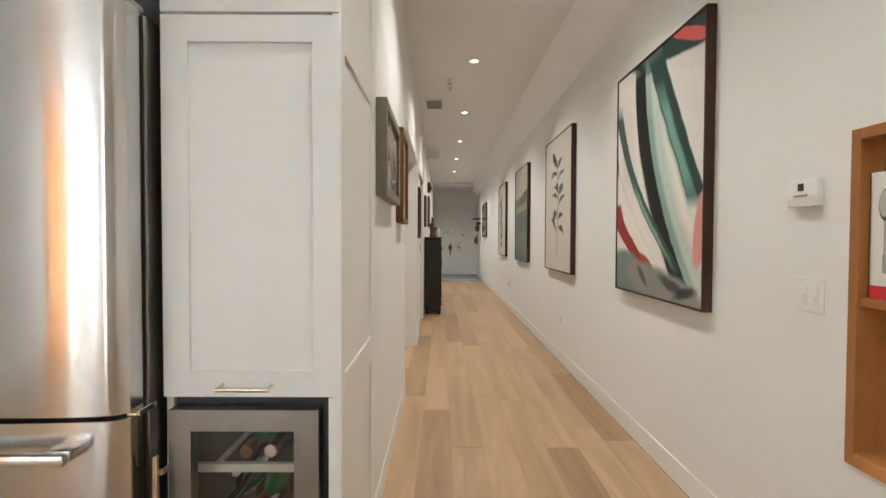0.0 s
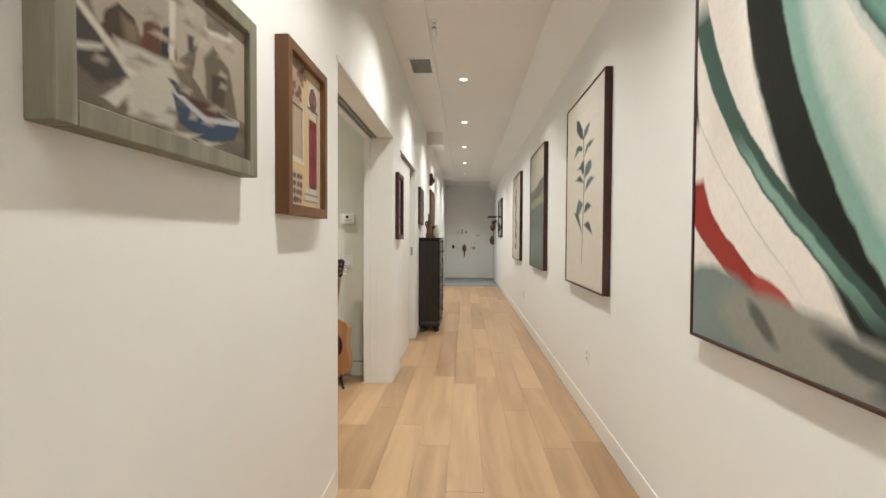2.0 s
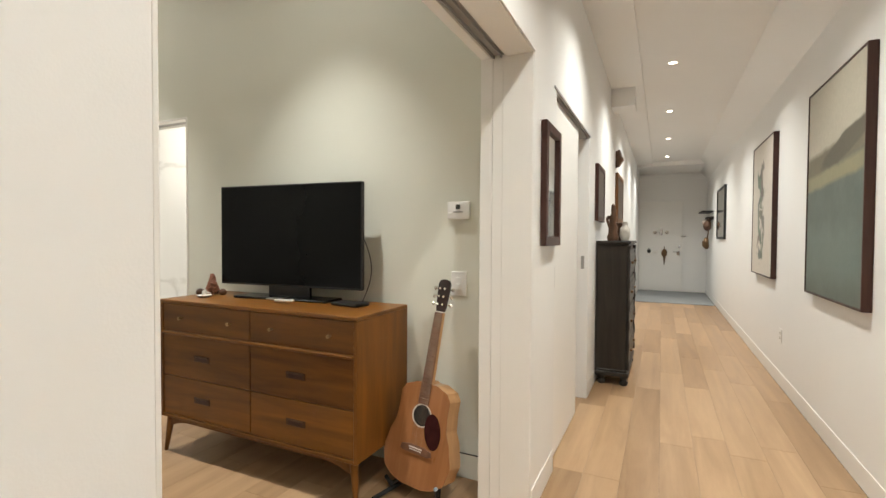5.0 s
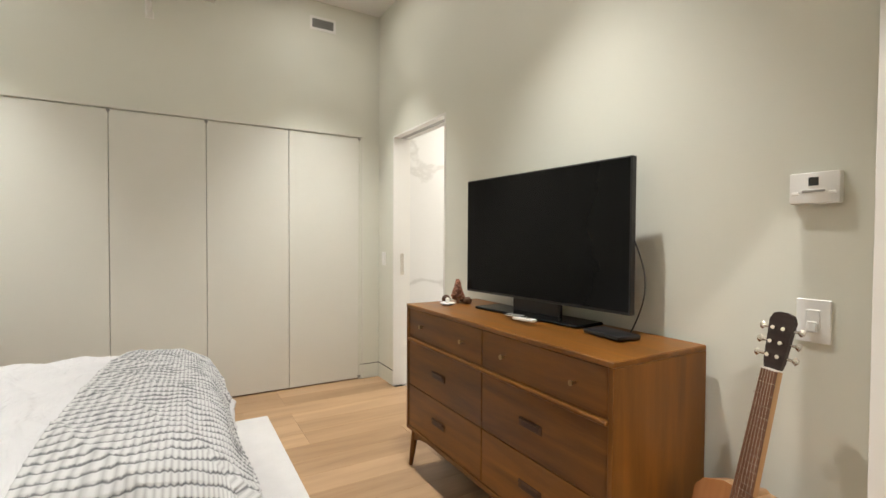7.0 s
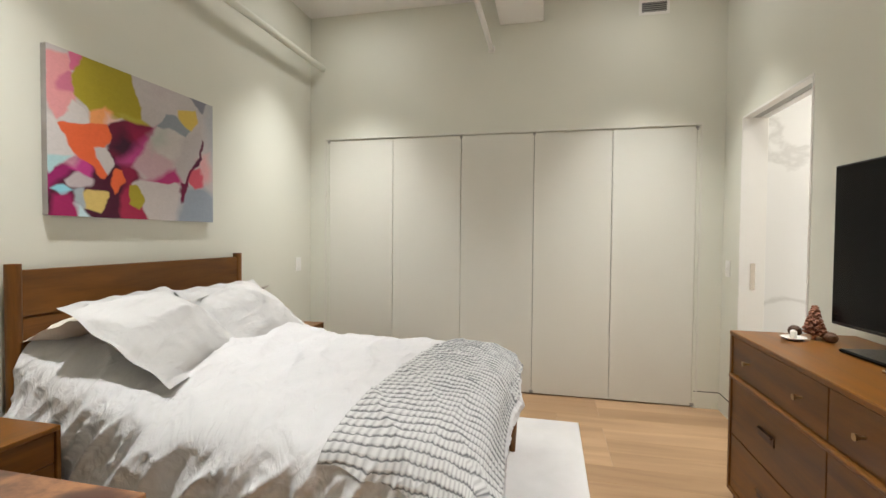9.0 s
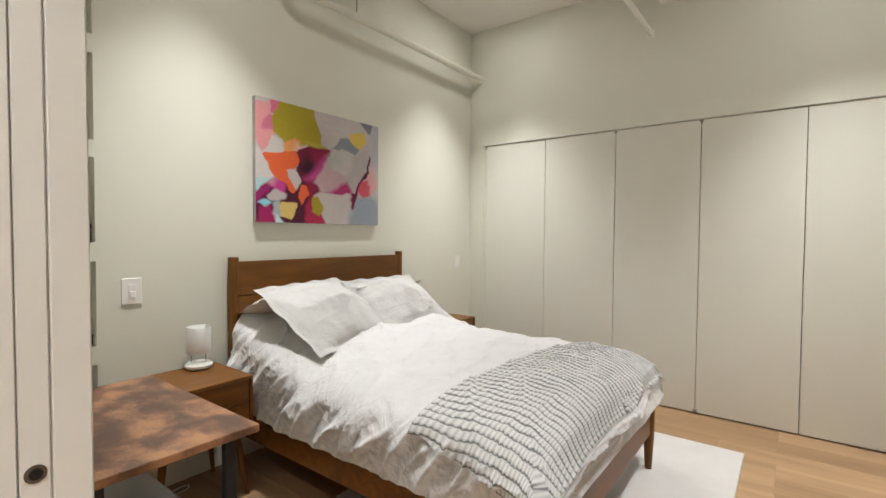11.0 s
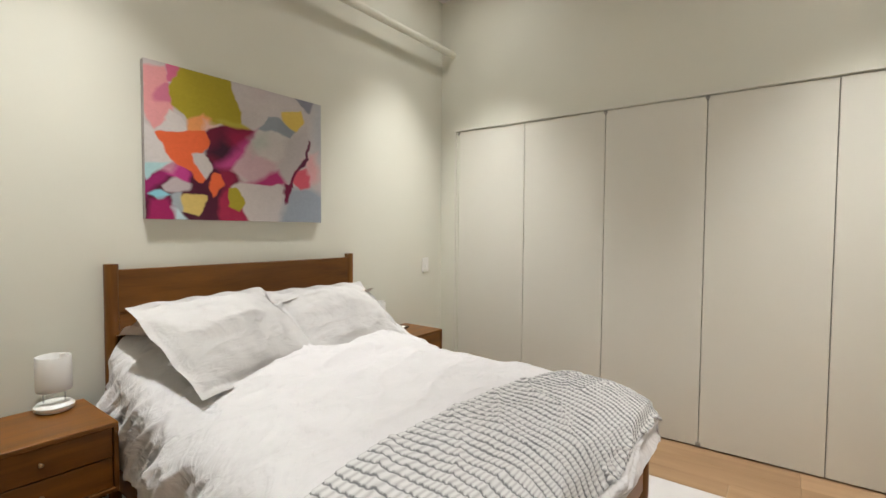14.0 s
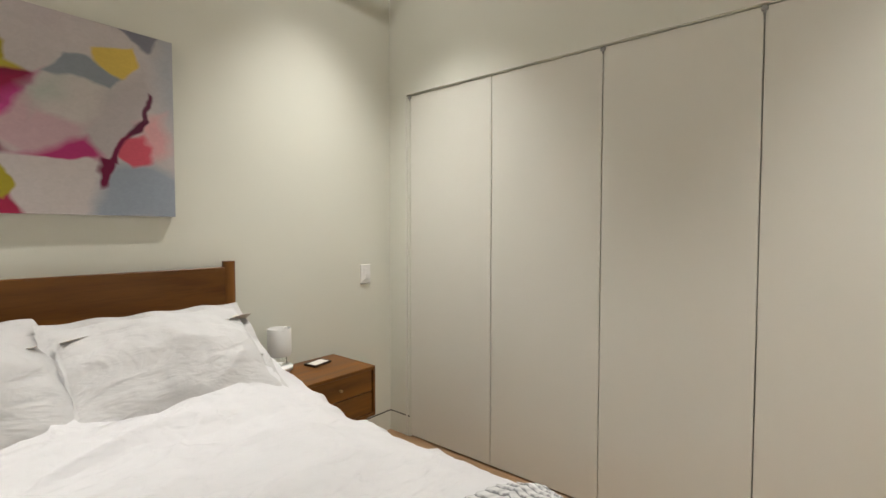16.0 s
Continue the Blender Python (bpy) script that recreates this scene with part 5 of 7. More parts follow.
ob.matrix_basis = pose(-0.15, 7.58, 1.25)
ob = solid("wooden_box", boxes((-0.05, 0.05, -0.06, 0.06, 0, 0.15), (-0.055, 0.055, -0.065, 0.065, 0.15, 0.165), bevel=0.004), M_FIGURE, "brown wooden box on the black chest", "box")
ob.matrix_basis = pose(-0.1, 7.85, 1.25)
ob = solid("white_vase", lathe(bmesh.new(), [(0.0, 0.0), (0.03, 0.0), (0.045, 0.05), (0.04, 0.11), (0.02, 0.14), (0.024, 0.17), (0.018, 0.17), (0.0, 0.13)]), M_CHALK, "small chalky white vase on the black chest", "vase", 60)
ob.matrix_basis = pose(-0.06, 7.70, 1.25)

# ---- entry ----
DX0, DX1 = -0.27, 0.69
d = structure("door_4", B(DX0, DX1, YE - 0.035, YE - 0.004, 0.012, 2.17, bevel=0.003), M_TRIM, "white painted entry door with locks and hangings")
structure("door_frame_4", boxes((DX0 - 0.03, DX0 - 0.004, YE - 0.02, YE, 0, 2.2), (DX1 + 0.004, DX1 + 0.03, YE - 0.02, YE, 0, 2.2), (DX0 - 0.004, DX1 + 0.004, YE - 0.02, YE, 2.174, 2.2)), M_HALL, "painted door frame")
YD = YE - 0.035
for nm, x, z, w, h in (("lock_plate", 0.60, 0.93, 0.06, 0.10), ("deadbolt", 0.62, 1.08, 0.05, 0.05), ("chain_lock", 0.71, 1.33, 0.11, 0.03), ("knocker", 0.22, 1.44, 0.07, 0.16)):
    part(nm, B(x - w / 2, x + w / 2, YD - 0.02, YD, z - h / 2, z + h / 2, bevel=0.006), M_STEEL, d)
bm = tube(bmesh.new(), (0.60, YD - 0.045, 0.96), (0.48, YD - 0.045, 0.96), 0.011)
tube(bm, (0.60, YD - 0.045, 0.96), (0.60, YD - 0.01, 0.96), 0.011)
part("lever", bm, M_STEEL, d, smooth=40)
for x in (0.09, 0.35):
    part("hook", ball(bmesh.new(), (x, YD - 0.02, 1.42), 0.045, 0.02, 0.04), M_NICKEL, d, smooth=60)
for nm, x, z, w, h, mm, lab in (("hanging_ornament", 0.30, 0.93, 0.065, 0.17, M_BRONZE, "dark hanging ornament on the entry door"), ("hanging_ornament", -0.04, 0.97, 0.045, 0.09, M_BLACK, "small black hanging ornament on the entry door"), ("hanging_ornament", 0.11, 0.94, 0.05, 0.035, M_CREAM, "small pale ornament on the entry door")):
    bm = ball(bmesh.new(), (x, YD - 0.03, z), w, 0.025, h * 0.6)
    tube(bm, (x, YD - 0.02, z + h * 0.5), (x, YD - 0.005, z + h * 0.9), 0.008)
    if h > 0.1:
        tube(bm, (x, YD - 0.025, z - h * 0.4), (x, YD - 0.02, z - h * 1.7), 0.03, 0.008)
    solid(nm, bm, mm, lab, "ornament", 60)
solid("doormat", B(XL + 0.01, XR - 0.012, 13.35, YE - 0.05, 0.0005, 0.012, bevel=0.004), M_MAT, "wide flat grey doormat before the entry door", "doormat")
t = thing("coat_rack", pose(XR, 14.55, 1.45, 0, 0, FACE_RIGHT), "dark coat rack with shelf and hanging coats", "coat rack")
part("shelf", B(-0.45, 0.45, -0.22, 0, 0.38, 0.40, bevel=0.003), M_BLKMETAL, t)
part("rail", B(-0.45, 0.45, -0.03, -0.002, 0.22, 0.28, bevel=0.003), M_BLKMETAL, t)
for x in (-0.35, -0.12, 0.12, 0.35):
    part("hook", tube(bmesh.new(), (x, -0.03, 0.25), (x, -0.10, 0.28), 0.008), M_BLKMETAL, t, smooth=40)
for x, z, w, h, mm, lab in ((-0.30, 1.55, 0.10, 0.12, M_FIGURE, "brown felt hat hanging on the rack"), (0.05, 1.62, 0.11, 0.08, M_BEIGE, "pale straw hat hanging on the rack"), (0.0, 1.18, 0.09, 0.13, M_BRONZE, "dark bag hanging on the rack")):
    bm = ball(bmesh.new(), (XR - 0.10, 14.55 + x, z), 0.07, w, h, 3)
    for v in bm.verts:
        v.co += noise.noise_vector(v.co * 14) * 0.02
    tube(bm, (XR - 0.08, 14.55 + x, z), (XR - 0.03, 14.55 + x, 1.74), 0.012)
    solid("hanging_hat" if "hat" in lab else "hanging_bag", bm, mm, lab, "hat" if "hat" in lab else "bag", 60)

# ---- bedroom pipes ----
def pipe(name, pts, r, material, label):
    c = bpy.data.curves.new(name, "CURVE")
    c.dimensions, c.bevel_depth, c.bevel_resolution = "3D", r, 5
    s = c.splines.new("POLY")
    s.points.add(len(pts) - 1)
    for q, v in zip(s.points, pts):
        q.co = (*v, 1)
    tmp = new(name, c)
    me = bpy.data.meshes.new_from_object(tmp.evaluated_get(bpy.context.evaluated_depsgraph_get()))
    bpy.data.objects.remove(tmp)
    me.materials.clear()
    me.materials.append(material)
    me.polygons.foreach_set("use_smooth", [True] * len(me.polygons))
    return me


def elbow(c, r, a0, a1, n=8):
    return [(c[0] + r * math.cos(radians(a0 + (a1 - a0) * i / n)), c[1], c[2] + r * math.sin(radians(a0 + (a1 - a0) * i / n))) for i in range(n + 1)]


t = thing("sprinkler_pipe", pose(0, 0, 0), "pale painted pipe running along the bed wall", "pipe")
PY, PZ = 2.20, 2.79
tagged(new("pipe_run", pipe("pipe_run", [(XC, PY, PZ), (-1.93, PY, PZ)] + elbow((-1.93, PY, PZ + 0.07), 0.07, -90, 0)[1:] + [(-1.86, PY, ZB)], 0.027, M_BED, ""))).parent = t
part("hanger", tube(bmesh.new(), (-2.45, PY, PZ), (-2.45, PY, ZB), 0.005), M_STEELDK, t)
part("flange", lathe(bmesh.new(), [(0.019, 0.0), (0.034, 0.0), (0.034, -0.008), (0.019, -0.01)], (-1.86, PY, ZB)), M_BED, t, smooth=40)
t = thing("heating_pipe", pose(0, 0, 0), "white painted pipe beside the ceiling beam", "pipe")
tagged(new("pipe_run", pipe("pipe_run", [(XC, 3.722, 2.845), (-0.56, 3.722, 2.845)], 0.02, M_BEDCEIL, ""))).parent = t
part("flange", B(XC, XC + 0.008, 3.695, 3.749, 2.818, 2.872, bevel=0.003), M_BEDCEIL, t)
for x in (-3.0, -1.5):
    part("hanger", tube(bmesh.new(), (x, 3.722, 2.86), (x, 3.722, ZB), 0.005), M_STEELDK, t)

# ---- canvas over the bed ----
M_CANVAS = plain("grey_painted_canvas_edge", (0.36, 0.33, 0.31), 0.7, vary=0.3, scale=9)
PINK, MAG, WINE, OLIVE, ORANGE, GREY, DOVE, BLUE, YEL = (0.68, 0.30, 0.31), (0.45, 0.045, 0.17), (0.14, 0.012, 0.035), (0.36, 0.29, 0.025), (0.72, 0.13, 0.045), (0.24, 0.27, 0.30), (0.52, 0.48, 0.47), (0.24, 0.30, 0.37), (0.63, 0.45, 0.10)
ab = Paint("colour_patch_abstract", (0.53, 0.485, 0.48), 0.055, 5.0, 0.55, 0.08, 2.5)
ab.poly(((-0.01, 0.75), (0, 0.66), (0.05, 0.58), (0.1, 0.62), (0.12, 0.7), (0.09, 0.99), (-0.01, 0.93)), PINK, 0.12)
ab.poly(((0.1, 0.9), (0.15, 0.92), (0.16, 1.02), (0.1, 1.02)), (0.60, 0.14, 0.25), 0.1)
ab.poly(((0.05, 0.74), (0.11, 0.75), (0.11, 0.88), (0.09, 0.88), (0.05, 0.81)), (0.55, 0.16, 0.25), 0.15)
ab.poly(((0.11, 0.74), (0.2, 0.67), (0.34, 0.67), (0.44, 0.72), (0.46, 0.8), (0.41, 1.03), (0.16, 1.02), (0.11, 0.86)), OLIVE, 0.1)
ab.poly(((0.34, 0.7), (0.4, 0.64), (0.51, 0.68), (0.45, 0.73)), (0.42, 0.35, 0.05), 0.2)
ab.poly(((0.55, 1), (0.57, 0.92), (0.64, 0.93), (0.67, 1.01)), (0.50, 0.44, 0.45), 0.8)
ab.poly(((0.07, 0.58), (0.18, 0.6), (0.18, 0.65), (0.11, 0.7)), (0.58, 0.54, 0.53), 0.1)
ab.poly(((0.19, 0.6), (0.29, 0.62), (0.31, 0.7), (0.28, 0.74), (0.2, 0.67)), (0.72, 0.30, 0.11), 0.15)
ab.poly(((0.29, 0.62), (0.35, 0.65), (0.29, 0.69)), (0.68, 0.42, 0.36), 0.3)
ab.poly(((-0.01, 0.34), (0.08, 0.34), (0.12, 0.38), (0.05, 0.57), (-0.01, 0.62)), (0.60, 0.56, 0.55), 0.2)
ab.poly(((-0.01, -0.02), (0.49, -0.02), (0.5, 0.24), (0.42, 0.37), (0.3, 0.47), (0.11, 0.36), (-0.01, 0.24)), (0.075, 0.012, 0.03), 0.2)
ab.poly(((-0.01, 0.13), (0.09, 0.26), (0.12, 0.37), (-0.01, 0.24)), (0.30, 0.02, 0.13), 0.3)
ab.poly(((0.09, 0.3), (0.12, 0.28), (0.18, 0.25), (0.19, 0.3), (0.15, 0.39)), (0.50, 0.05, 0.24), 0.2)
ab.poly(((0.07, 0.33), (0.11, 0.32), (0.13, 0.38)), (0.60, 0.30, 0.38), 0.4)
ab.poly(((0.29, 0.62), (0.3, 0.43), (0.36, 0.37), (0.45, 0.4), (0.5, 0.53), (0.54, 0.68), (0.38, 0.67)), WINE, 0.15)
ab.poly(((0.4, 0.53), (0.49, 0.53), (0.53, 0.67), (0.4, 0.66)), (0.26, 0.015, 0.055), 0.6)
ab.poly(((0.29, 0.49), (0.36, 0.43), (0.45, 0.5), (0.37, 0.58)), (0.04, 0.01, 0.025), 0.6)
ab.poly(((0.34, 0.39), (0.42, 0.38), (0.49, 0.46), (0.53, 0.64)), (0.46, 0.06, 0.22), 0.5)
ab.poly(((0.36, 0.37), (0.37, 0.23), (0.47, 0.29), (0.42, 0.38)), (0.24, 0.015, 0.05), 0.4)
ab.poly(((0.42, 0.38), (0.5, 0.3), (0.62, 0.24), (0.73, 0.41), (0.7, 0.55), (0.53, 0.6)), (0.52, 0.36, 0.39), 0.25)
ab.poly(((0.53, 0.6), (0.58, 0.48), (0.7, 0.45), (0.79, 0.59), (0.77, 0.7), (0.58, 0.69)), (0.53, 0.49, 0.47), 0.35)
ab.poly(((0.53, 0.61), (0.55, 0.53), (0.62, 0.61), (0.6, 0.67)), (0.40, 0.44, 0.40), 0.9)
ab.poly(((0.68, 0.35), (0.77, 0.31), (0.93, 0.67), (0.89, 0.78), (0.77, 0.66), (0.71, 0.48)), (0.45, 0.41, 0.41), 0.4)
ab.poly(((0.93, 1), (0.96, 0.6), (1.03, 0.5), (1.03, 1.01)), (0.40, 0.41, 0.44), 0.8)
ab.poly(((0.57, 0.71), (0.67, 0.69), (0.78, 0.67), (0.8, 0.73), (0.71, 0.81), (0.64, 0.8)), GREY, 0.12)
ab.poly(((0.73, 0.86), (0.74, 0.79), (0.8, 0.73), (0.87, 0.81), (0.85, 0.92)), YEL, 0.12)
ab.poly(((0.8, 1), (0.9, 0.92), (0.95, 1.02)), (0.20, 0.20, 0.24), 0.12)
ab.poly(((0.5, 0.27), (0.54, 0.22), (0.62, 0.22), (0.74, 0.29), (0.7, 0.39)), (0.42, 0.04, 0.16), 0.35)
ab.poly(((0.41, 0.25), (0.47, 0.08), (0.51, -0.02), (0.71, -0.02), (0.75, 0.18), (0.72, 0.27), (0.47, 0.27)), (0.55, 0.50, 0.49), 0.12)
ab.poly(((0.71, -0.02), (1.03, -0.04), (1.03, 0.21), (0.89, 0.29), (0.77, 0.26), (0.74, 0.15)), (0.30, 0.34, 0.40), 0.5)
ab.poly(((0.86, 0.51), (0.9, 0.32), (0.98, 0.38), (0.96, 0.56)), (0.66, 0.36, 0.37), 0.5)
ab.poly(((0.8, 0.32), (0.84, 0.27), (0.9, 0.3), (0.91, 0.4), (0.87, 0.46), (0.81, 0.42)), (0.60, 0.10, 0.14), 0.15)
ab.poly(((0.74, 0.15), (0.76, 0.16), (0.77, 0.28), (0.74, 0.29)), (0.16, 0.012, 0.05), 0.1)
ab.poly(((0.76, 0.28), (0.78, 0.27), (0.84, 0.47), (0.83, 0.47)), (0.16, 0.012, 0.05), 0.1)
ab.poly(((0.83, 0.46), (0.85, 0.47), (0.91, 0.53), (0.9, 0.55), (0.84, 0.5)), (0.09, 0.012, 0.04), 0.1)
ab.poly(((0.89, 0.53), (0.91, 0.54), (0.92, 0.67), (0.91, 0.68)), (0.12, 0.03, 0.06), 0.1)
ab.poly(((0.05, 0.56), (0.11, 0.39), (0.19, 0.33), (0.27, 0.47), (0.3, 0.54), (0.29, 0.63)), ORANGE, 0.08)
ab.poly(((0.17, 0.37), (0.23, 0.24), (0.25, 0.24), (0.27, 0.28), (0.22, 0.44)), ORANGE, 0.08)
ab.poly(((0.22, 0.37), (0.24, 0.32), (0.27, 0.28), (0.31, 0.37), (0.28, 0.47), (0.22, 0.45)), DOVE, 0.1)
ab.poly(((0.29, 0.22), (0.31, 0.16), (0.34, 0.21), (0.37, 0.26), (0.37, 0.34), (0.32, 0.34), (0.3, 0.29)), ORANGE, 0.1)
ab.poly(((0.34, 0.16), (0.36, -0.01), (0.51, -0.02), (0.4, 0.25)), (0.36, 0.025, 0.07), 0.2)
ab.poly(((0.39, 0.1), (0.45, 0.08), (0.48, 0.16), (0.44, 0.24), (0.4, 0.24)), (0.36, 0.30, 0.03), 0.1)
ab.poly(((-0.01, 0.34), (0.01, 0.25), (0.09, 0.37)), (0.40, 0.60, 0.62), 0.12)
ab.poly(((0.02, 0.16), (0.06, 0.13), (0.1, 0.16), (0.07, 0.18)), (0.25, 0.58, 0.68), 0.1)
ab.poly(((0.08, 0.21), (0.09, 0.18), (0.14, 0.17), (0.2, 0.2), (0.19, 0.24), (0.13, 0.28)), (0.48, 0.42, 0.43), 0.15)
ab.poly(((0.11, 0.16), (0.12, 0.06), (0.17, 0.06), (0.16, 0.17)), (0.34, 0.39, 0.43), 0.12)
ab.poly(((0.09, 0.07), (0.13, -0.01), (0.19, -0.01), (0.11, 0.1)), (0.50, 0.66, 0.70), 0.12)
ab.poly(((0.16, 0.06), (0.24, 0.03), (0.27, 0.09), (0.27, 0.16), (0.19, 0.17), (0.16, 0.15)), (0.62, 0.46, 0.15), 0.1)
ab.poly(((0, -0.02), (0.12, -0.02), (0.11, 0.1), (0.09, 0.14), (0.02, 0.12)), (0.34, 0.02, 0.11), 0.25)
framed("painting", pose(-2.245, YH, 1.372, 0, 0, FACE_BED), 1.0, 0.735, 0.034, 0.0, M_CANVAS, ab, "colourful abstract canvas of pink, olive and orange patches")

# ---- bed ----
BX0, BX1, BY1 = -2.985, -1.58, 4.03
t = thing("bed", pose(0, 0, 0), "acorn stained wooden bed frame with panel headboard", "bed")


def post(x, y, z1, s=0.028):
    """A rounded square post that tapers to its foot."""
    bm = bmesh.new()
    tube(bm, (x, y, 0.0), (x, y, 0.19), s * 0.62, s * 1.0, 16)
    tube(bm, (x, y, 0.19), (x, y, z1), s * 1.0, s * 1.0, 16)
    return bm


for x in (BX0 + 0.02, BX1 - 0.02):
    part("headboard_post", post(x, YH + 0.045, 1.17), M_WALNUTZ, t, smooth=40)
    part("leg", post(x, BY1 - 0.02, 0.36), M_WALNUTZ, t, smooth=40)
h = part("headboard", boxes((BX0 + 0.04, BX1 - 0.04, YH + 0.033, YH + 0.06, 0.955, 1.145), (BX0 + 0.04, BX1 - 0.04, YH + 0.04, YH + 0.056, 0.949, 0.955), bevel=0.003), M_WALNUT, t)
part("lower_panel", B(BX0 + 0.04, BX1 - 0.04, YH + 0.036, YH + 0.056, 0.25, 0.949, bevel=0.002), M_WALNUT, h)
for x in (BX0 + 0.006, BX1 - 0.032):
    part("side_rail", B(x, x + 0.026, YH + 0.07, BY1 - 0.04, 0.19, 0.33, bevel=0.004), M_WALNUT, t)
part("footboard", B(BX0 + 0.045, BX1 - 0.045, BY1 - 0.034, BY1 - 0.008, 0.21, 0.345, bevel=0.004), M_WALNUT, t)
part("slat_deck", B(BX0 + 0.035, BX1 - 0.035, YH + 0.08, BY1 - 0.05, 0.24, 0.26), M_CASE, t)
solid("mattress", B(BX0 + 0.045, BX1 - 0.045, YH + 0.075, BY1 - 0.06, 0.261, 0.52, bevel=0.04, seg=3), M_PILLOW, "white mattress on the bed frame", "mattress", 60)

DC, DW, DY0, DY1 = -2.30, 0.79, 2.16, 4.055


def across(u):
    """Cross-section of the bedding: x and height share for u from 0 (near side hem) to 1 (far hem)."""
    th = math.pi * u
    c, s = math.cos(th), math.sin(th)
    return DC + DW * math.copysign(abs(c) ** 0.42, c), abs(s) ** 0.36


def resample(f, n):
    pts = [f(i / 600) for i in range(601)]
    arc = [0.0]
    for a, b in zip(pts, pts[1:]):
        arc.append(arc[-1] + math.hypot(b[0] - a[0], (b[1] - a[1]) * 0.34))
    return pts, arc


ACROSS, ARC = resample(across, 600)
ARC_LEN = ARC[-1]


def across_at(s):
    s = min(max(s, 0), ARC_LEN)
    i = int(np.searchsorted(ARC, s)) or 1
    k = (s - ARC[i - 1]) / max(1e-9, ARC[i] - ARC[i - 1])
    a, b = ACROSS[i - 1], ACROSS[i]
    return a[0] + (b[0] - a[0]) * k, a[1] + (b[1] - a[1]) * k


def along(v):
    """y and height share for v from 0 (pillows) to 1 (hem over the footboard)."""
    if v < 0.62:
        return DY0 + (3.66 - DY0) * v / 0.62, 1.0
    th = (v - 0.62) / 0.38 * math.pi / 2
    return 3.66 + (DY1 - 3.66) * math.sin(th) ** 0.75, max(0.0, math.cos(th)) ** 0.45


def bedding(s, v, lift=0.0, folds=1.0):
    x, px = across_at(s)
    y, py = along(v)
    z0, top = 0.375 + 0.01 * (1 - py), 0.665
    crown = 0.04 * (1 - ((x - DC) / DW) ** 2) * py + (0.14 + 0.09 * min(1.0, abs(x - DC) / 0.5)) * max(0.0, 1 - (y - DY0) / 0.68) ** 0.9 * px ** 0.8
    head = max(0.0, 1 - (y - DY0) / 0.55)
    share = (px * py) ** (1 - 0.4 * head)
    x = DC + (x - DC) * (1 - 0.07 * head)
    z = z0 + (top - z0) * share + crown
    q = Vector((x * 1.0, y * 1.0, z * 0.6))
    side = 1 - share
    n1 = noise.fractal(Vector((x * 3.1, y * 6.5, z * 1.5)), 0.9, 2.1, 4)
    n2 = noise.fractal(Vector((x * 9 + y * 4, y * 11 - x * 5, z * 4)), 1.0, 2.0, 3)
    ridge = 1 - abs(noise.noise(Vector((x * 2.2 + y * 2.6, y * 5.2 - x * 2.4, z * 1.2 + 4))))
    fold = 2.6 * (1 - abs(noise.noise(Vector((y * 5.5 - z * 5.0, (z + y) * 1.1, x * 0.8))))) ** 5 + 0.9 * (1 - abs(noise.noise(Vector((y * 11 - z * 9, (z + y) * 2.4, 7.0))))) ** 5 - 1.3
    crisp = (1 - abs(noise.noise(Vector((y * 6.4 - z * 6.0 + 0.8 * n1, (z + y) * 1.1 + 0.5 * n1, 11.0))))) ** 9
    d = folds * (0.011 * n1 + 0.005 * n2 + 0.014 * (ridge ** 9 - 0.2)) * (1 - 0.75 * max(0, side * 1.3 - 0.3))
    out = folds * ((0.030 * fold + 0.032 * crisp) * min(1, side * 2.2) * (1 - 0.8 * max(0, side - 0.55) / 0.45)) + lift
    nx = math.copysign(side if px < py else side * 0.3, x - DC)
    ny = side if py < px else 0.0
    length = math.sqrt(nx * nx + ny * ny + 0.25 + share) or 1
    hem = -0.012 * folds * (noise.noise(Vector((y * 4, x * 4, 2.0))) + 0.3) * max(0, side - 0.6)
    return Vector((x + nx / length * out * 1.2 + nx * 0.012, y + ny / length * out * 1.2, z + d + lift * (0.4 + 0.6 * share) + hem))


solid("duvet", grid(bmesh.new(), 250, 260, lambda a, b: bedding(a * ARC_LEN, b)), M_LINEN, "rumpled white cotton duvet spread over the bed", "duvet", 180)
RIB = 0.037


def throw(a, b):
    s0 = 0.215 - 0.15 * b
    s = s0 + (ARC_LEN * 0.895 - s0) * a
    v = 0.555 + 0.075 * a * (1 - b) + (0.955 - 0.555) * b
    wob = noise.noise(Vector((s * 9, v * 18, 0.0)))
    cell = abs((0.9 * b + 0.003 * wob + 0.014) % 0.028 - 0.014)
    tier = ((s + 0.30 * cell + 0.003 * wob) / RIB) % 1.0
    lift = 0.012 + 0.0045 * (1 - tier) ** 1.2 + 0.16 * cell * (1 - tier) + 0.005 * noise.noise(Vector((s * 4, v * 9, 3)))
    return bedding(s, v, lift, 0.75)


def throw_uv(a, b):
    s0 = 0.215 - 0.15 * b
    return (s0 + (ARC_LEN * 0.895 - s0) * a, 0.9 * b)


bm = grid(bmesh.new(), 520, 200, throw, throw_uv)
solid("throw_blanket", bm, M_THROW, "ruffled white throw blanket with grey stripes across the duvet", "blanket", 180)


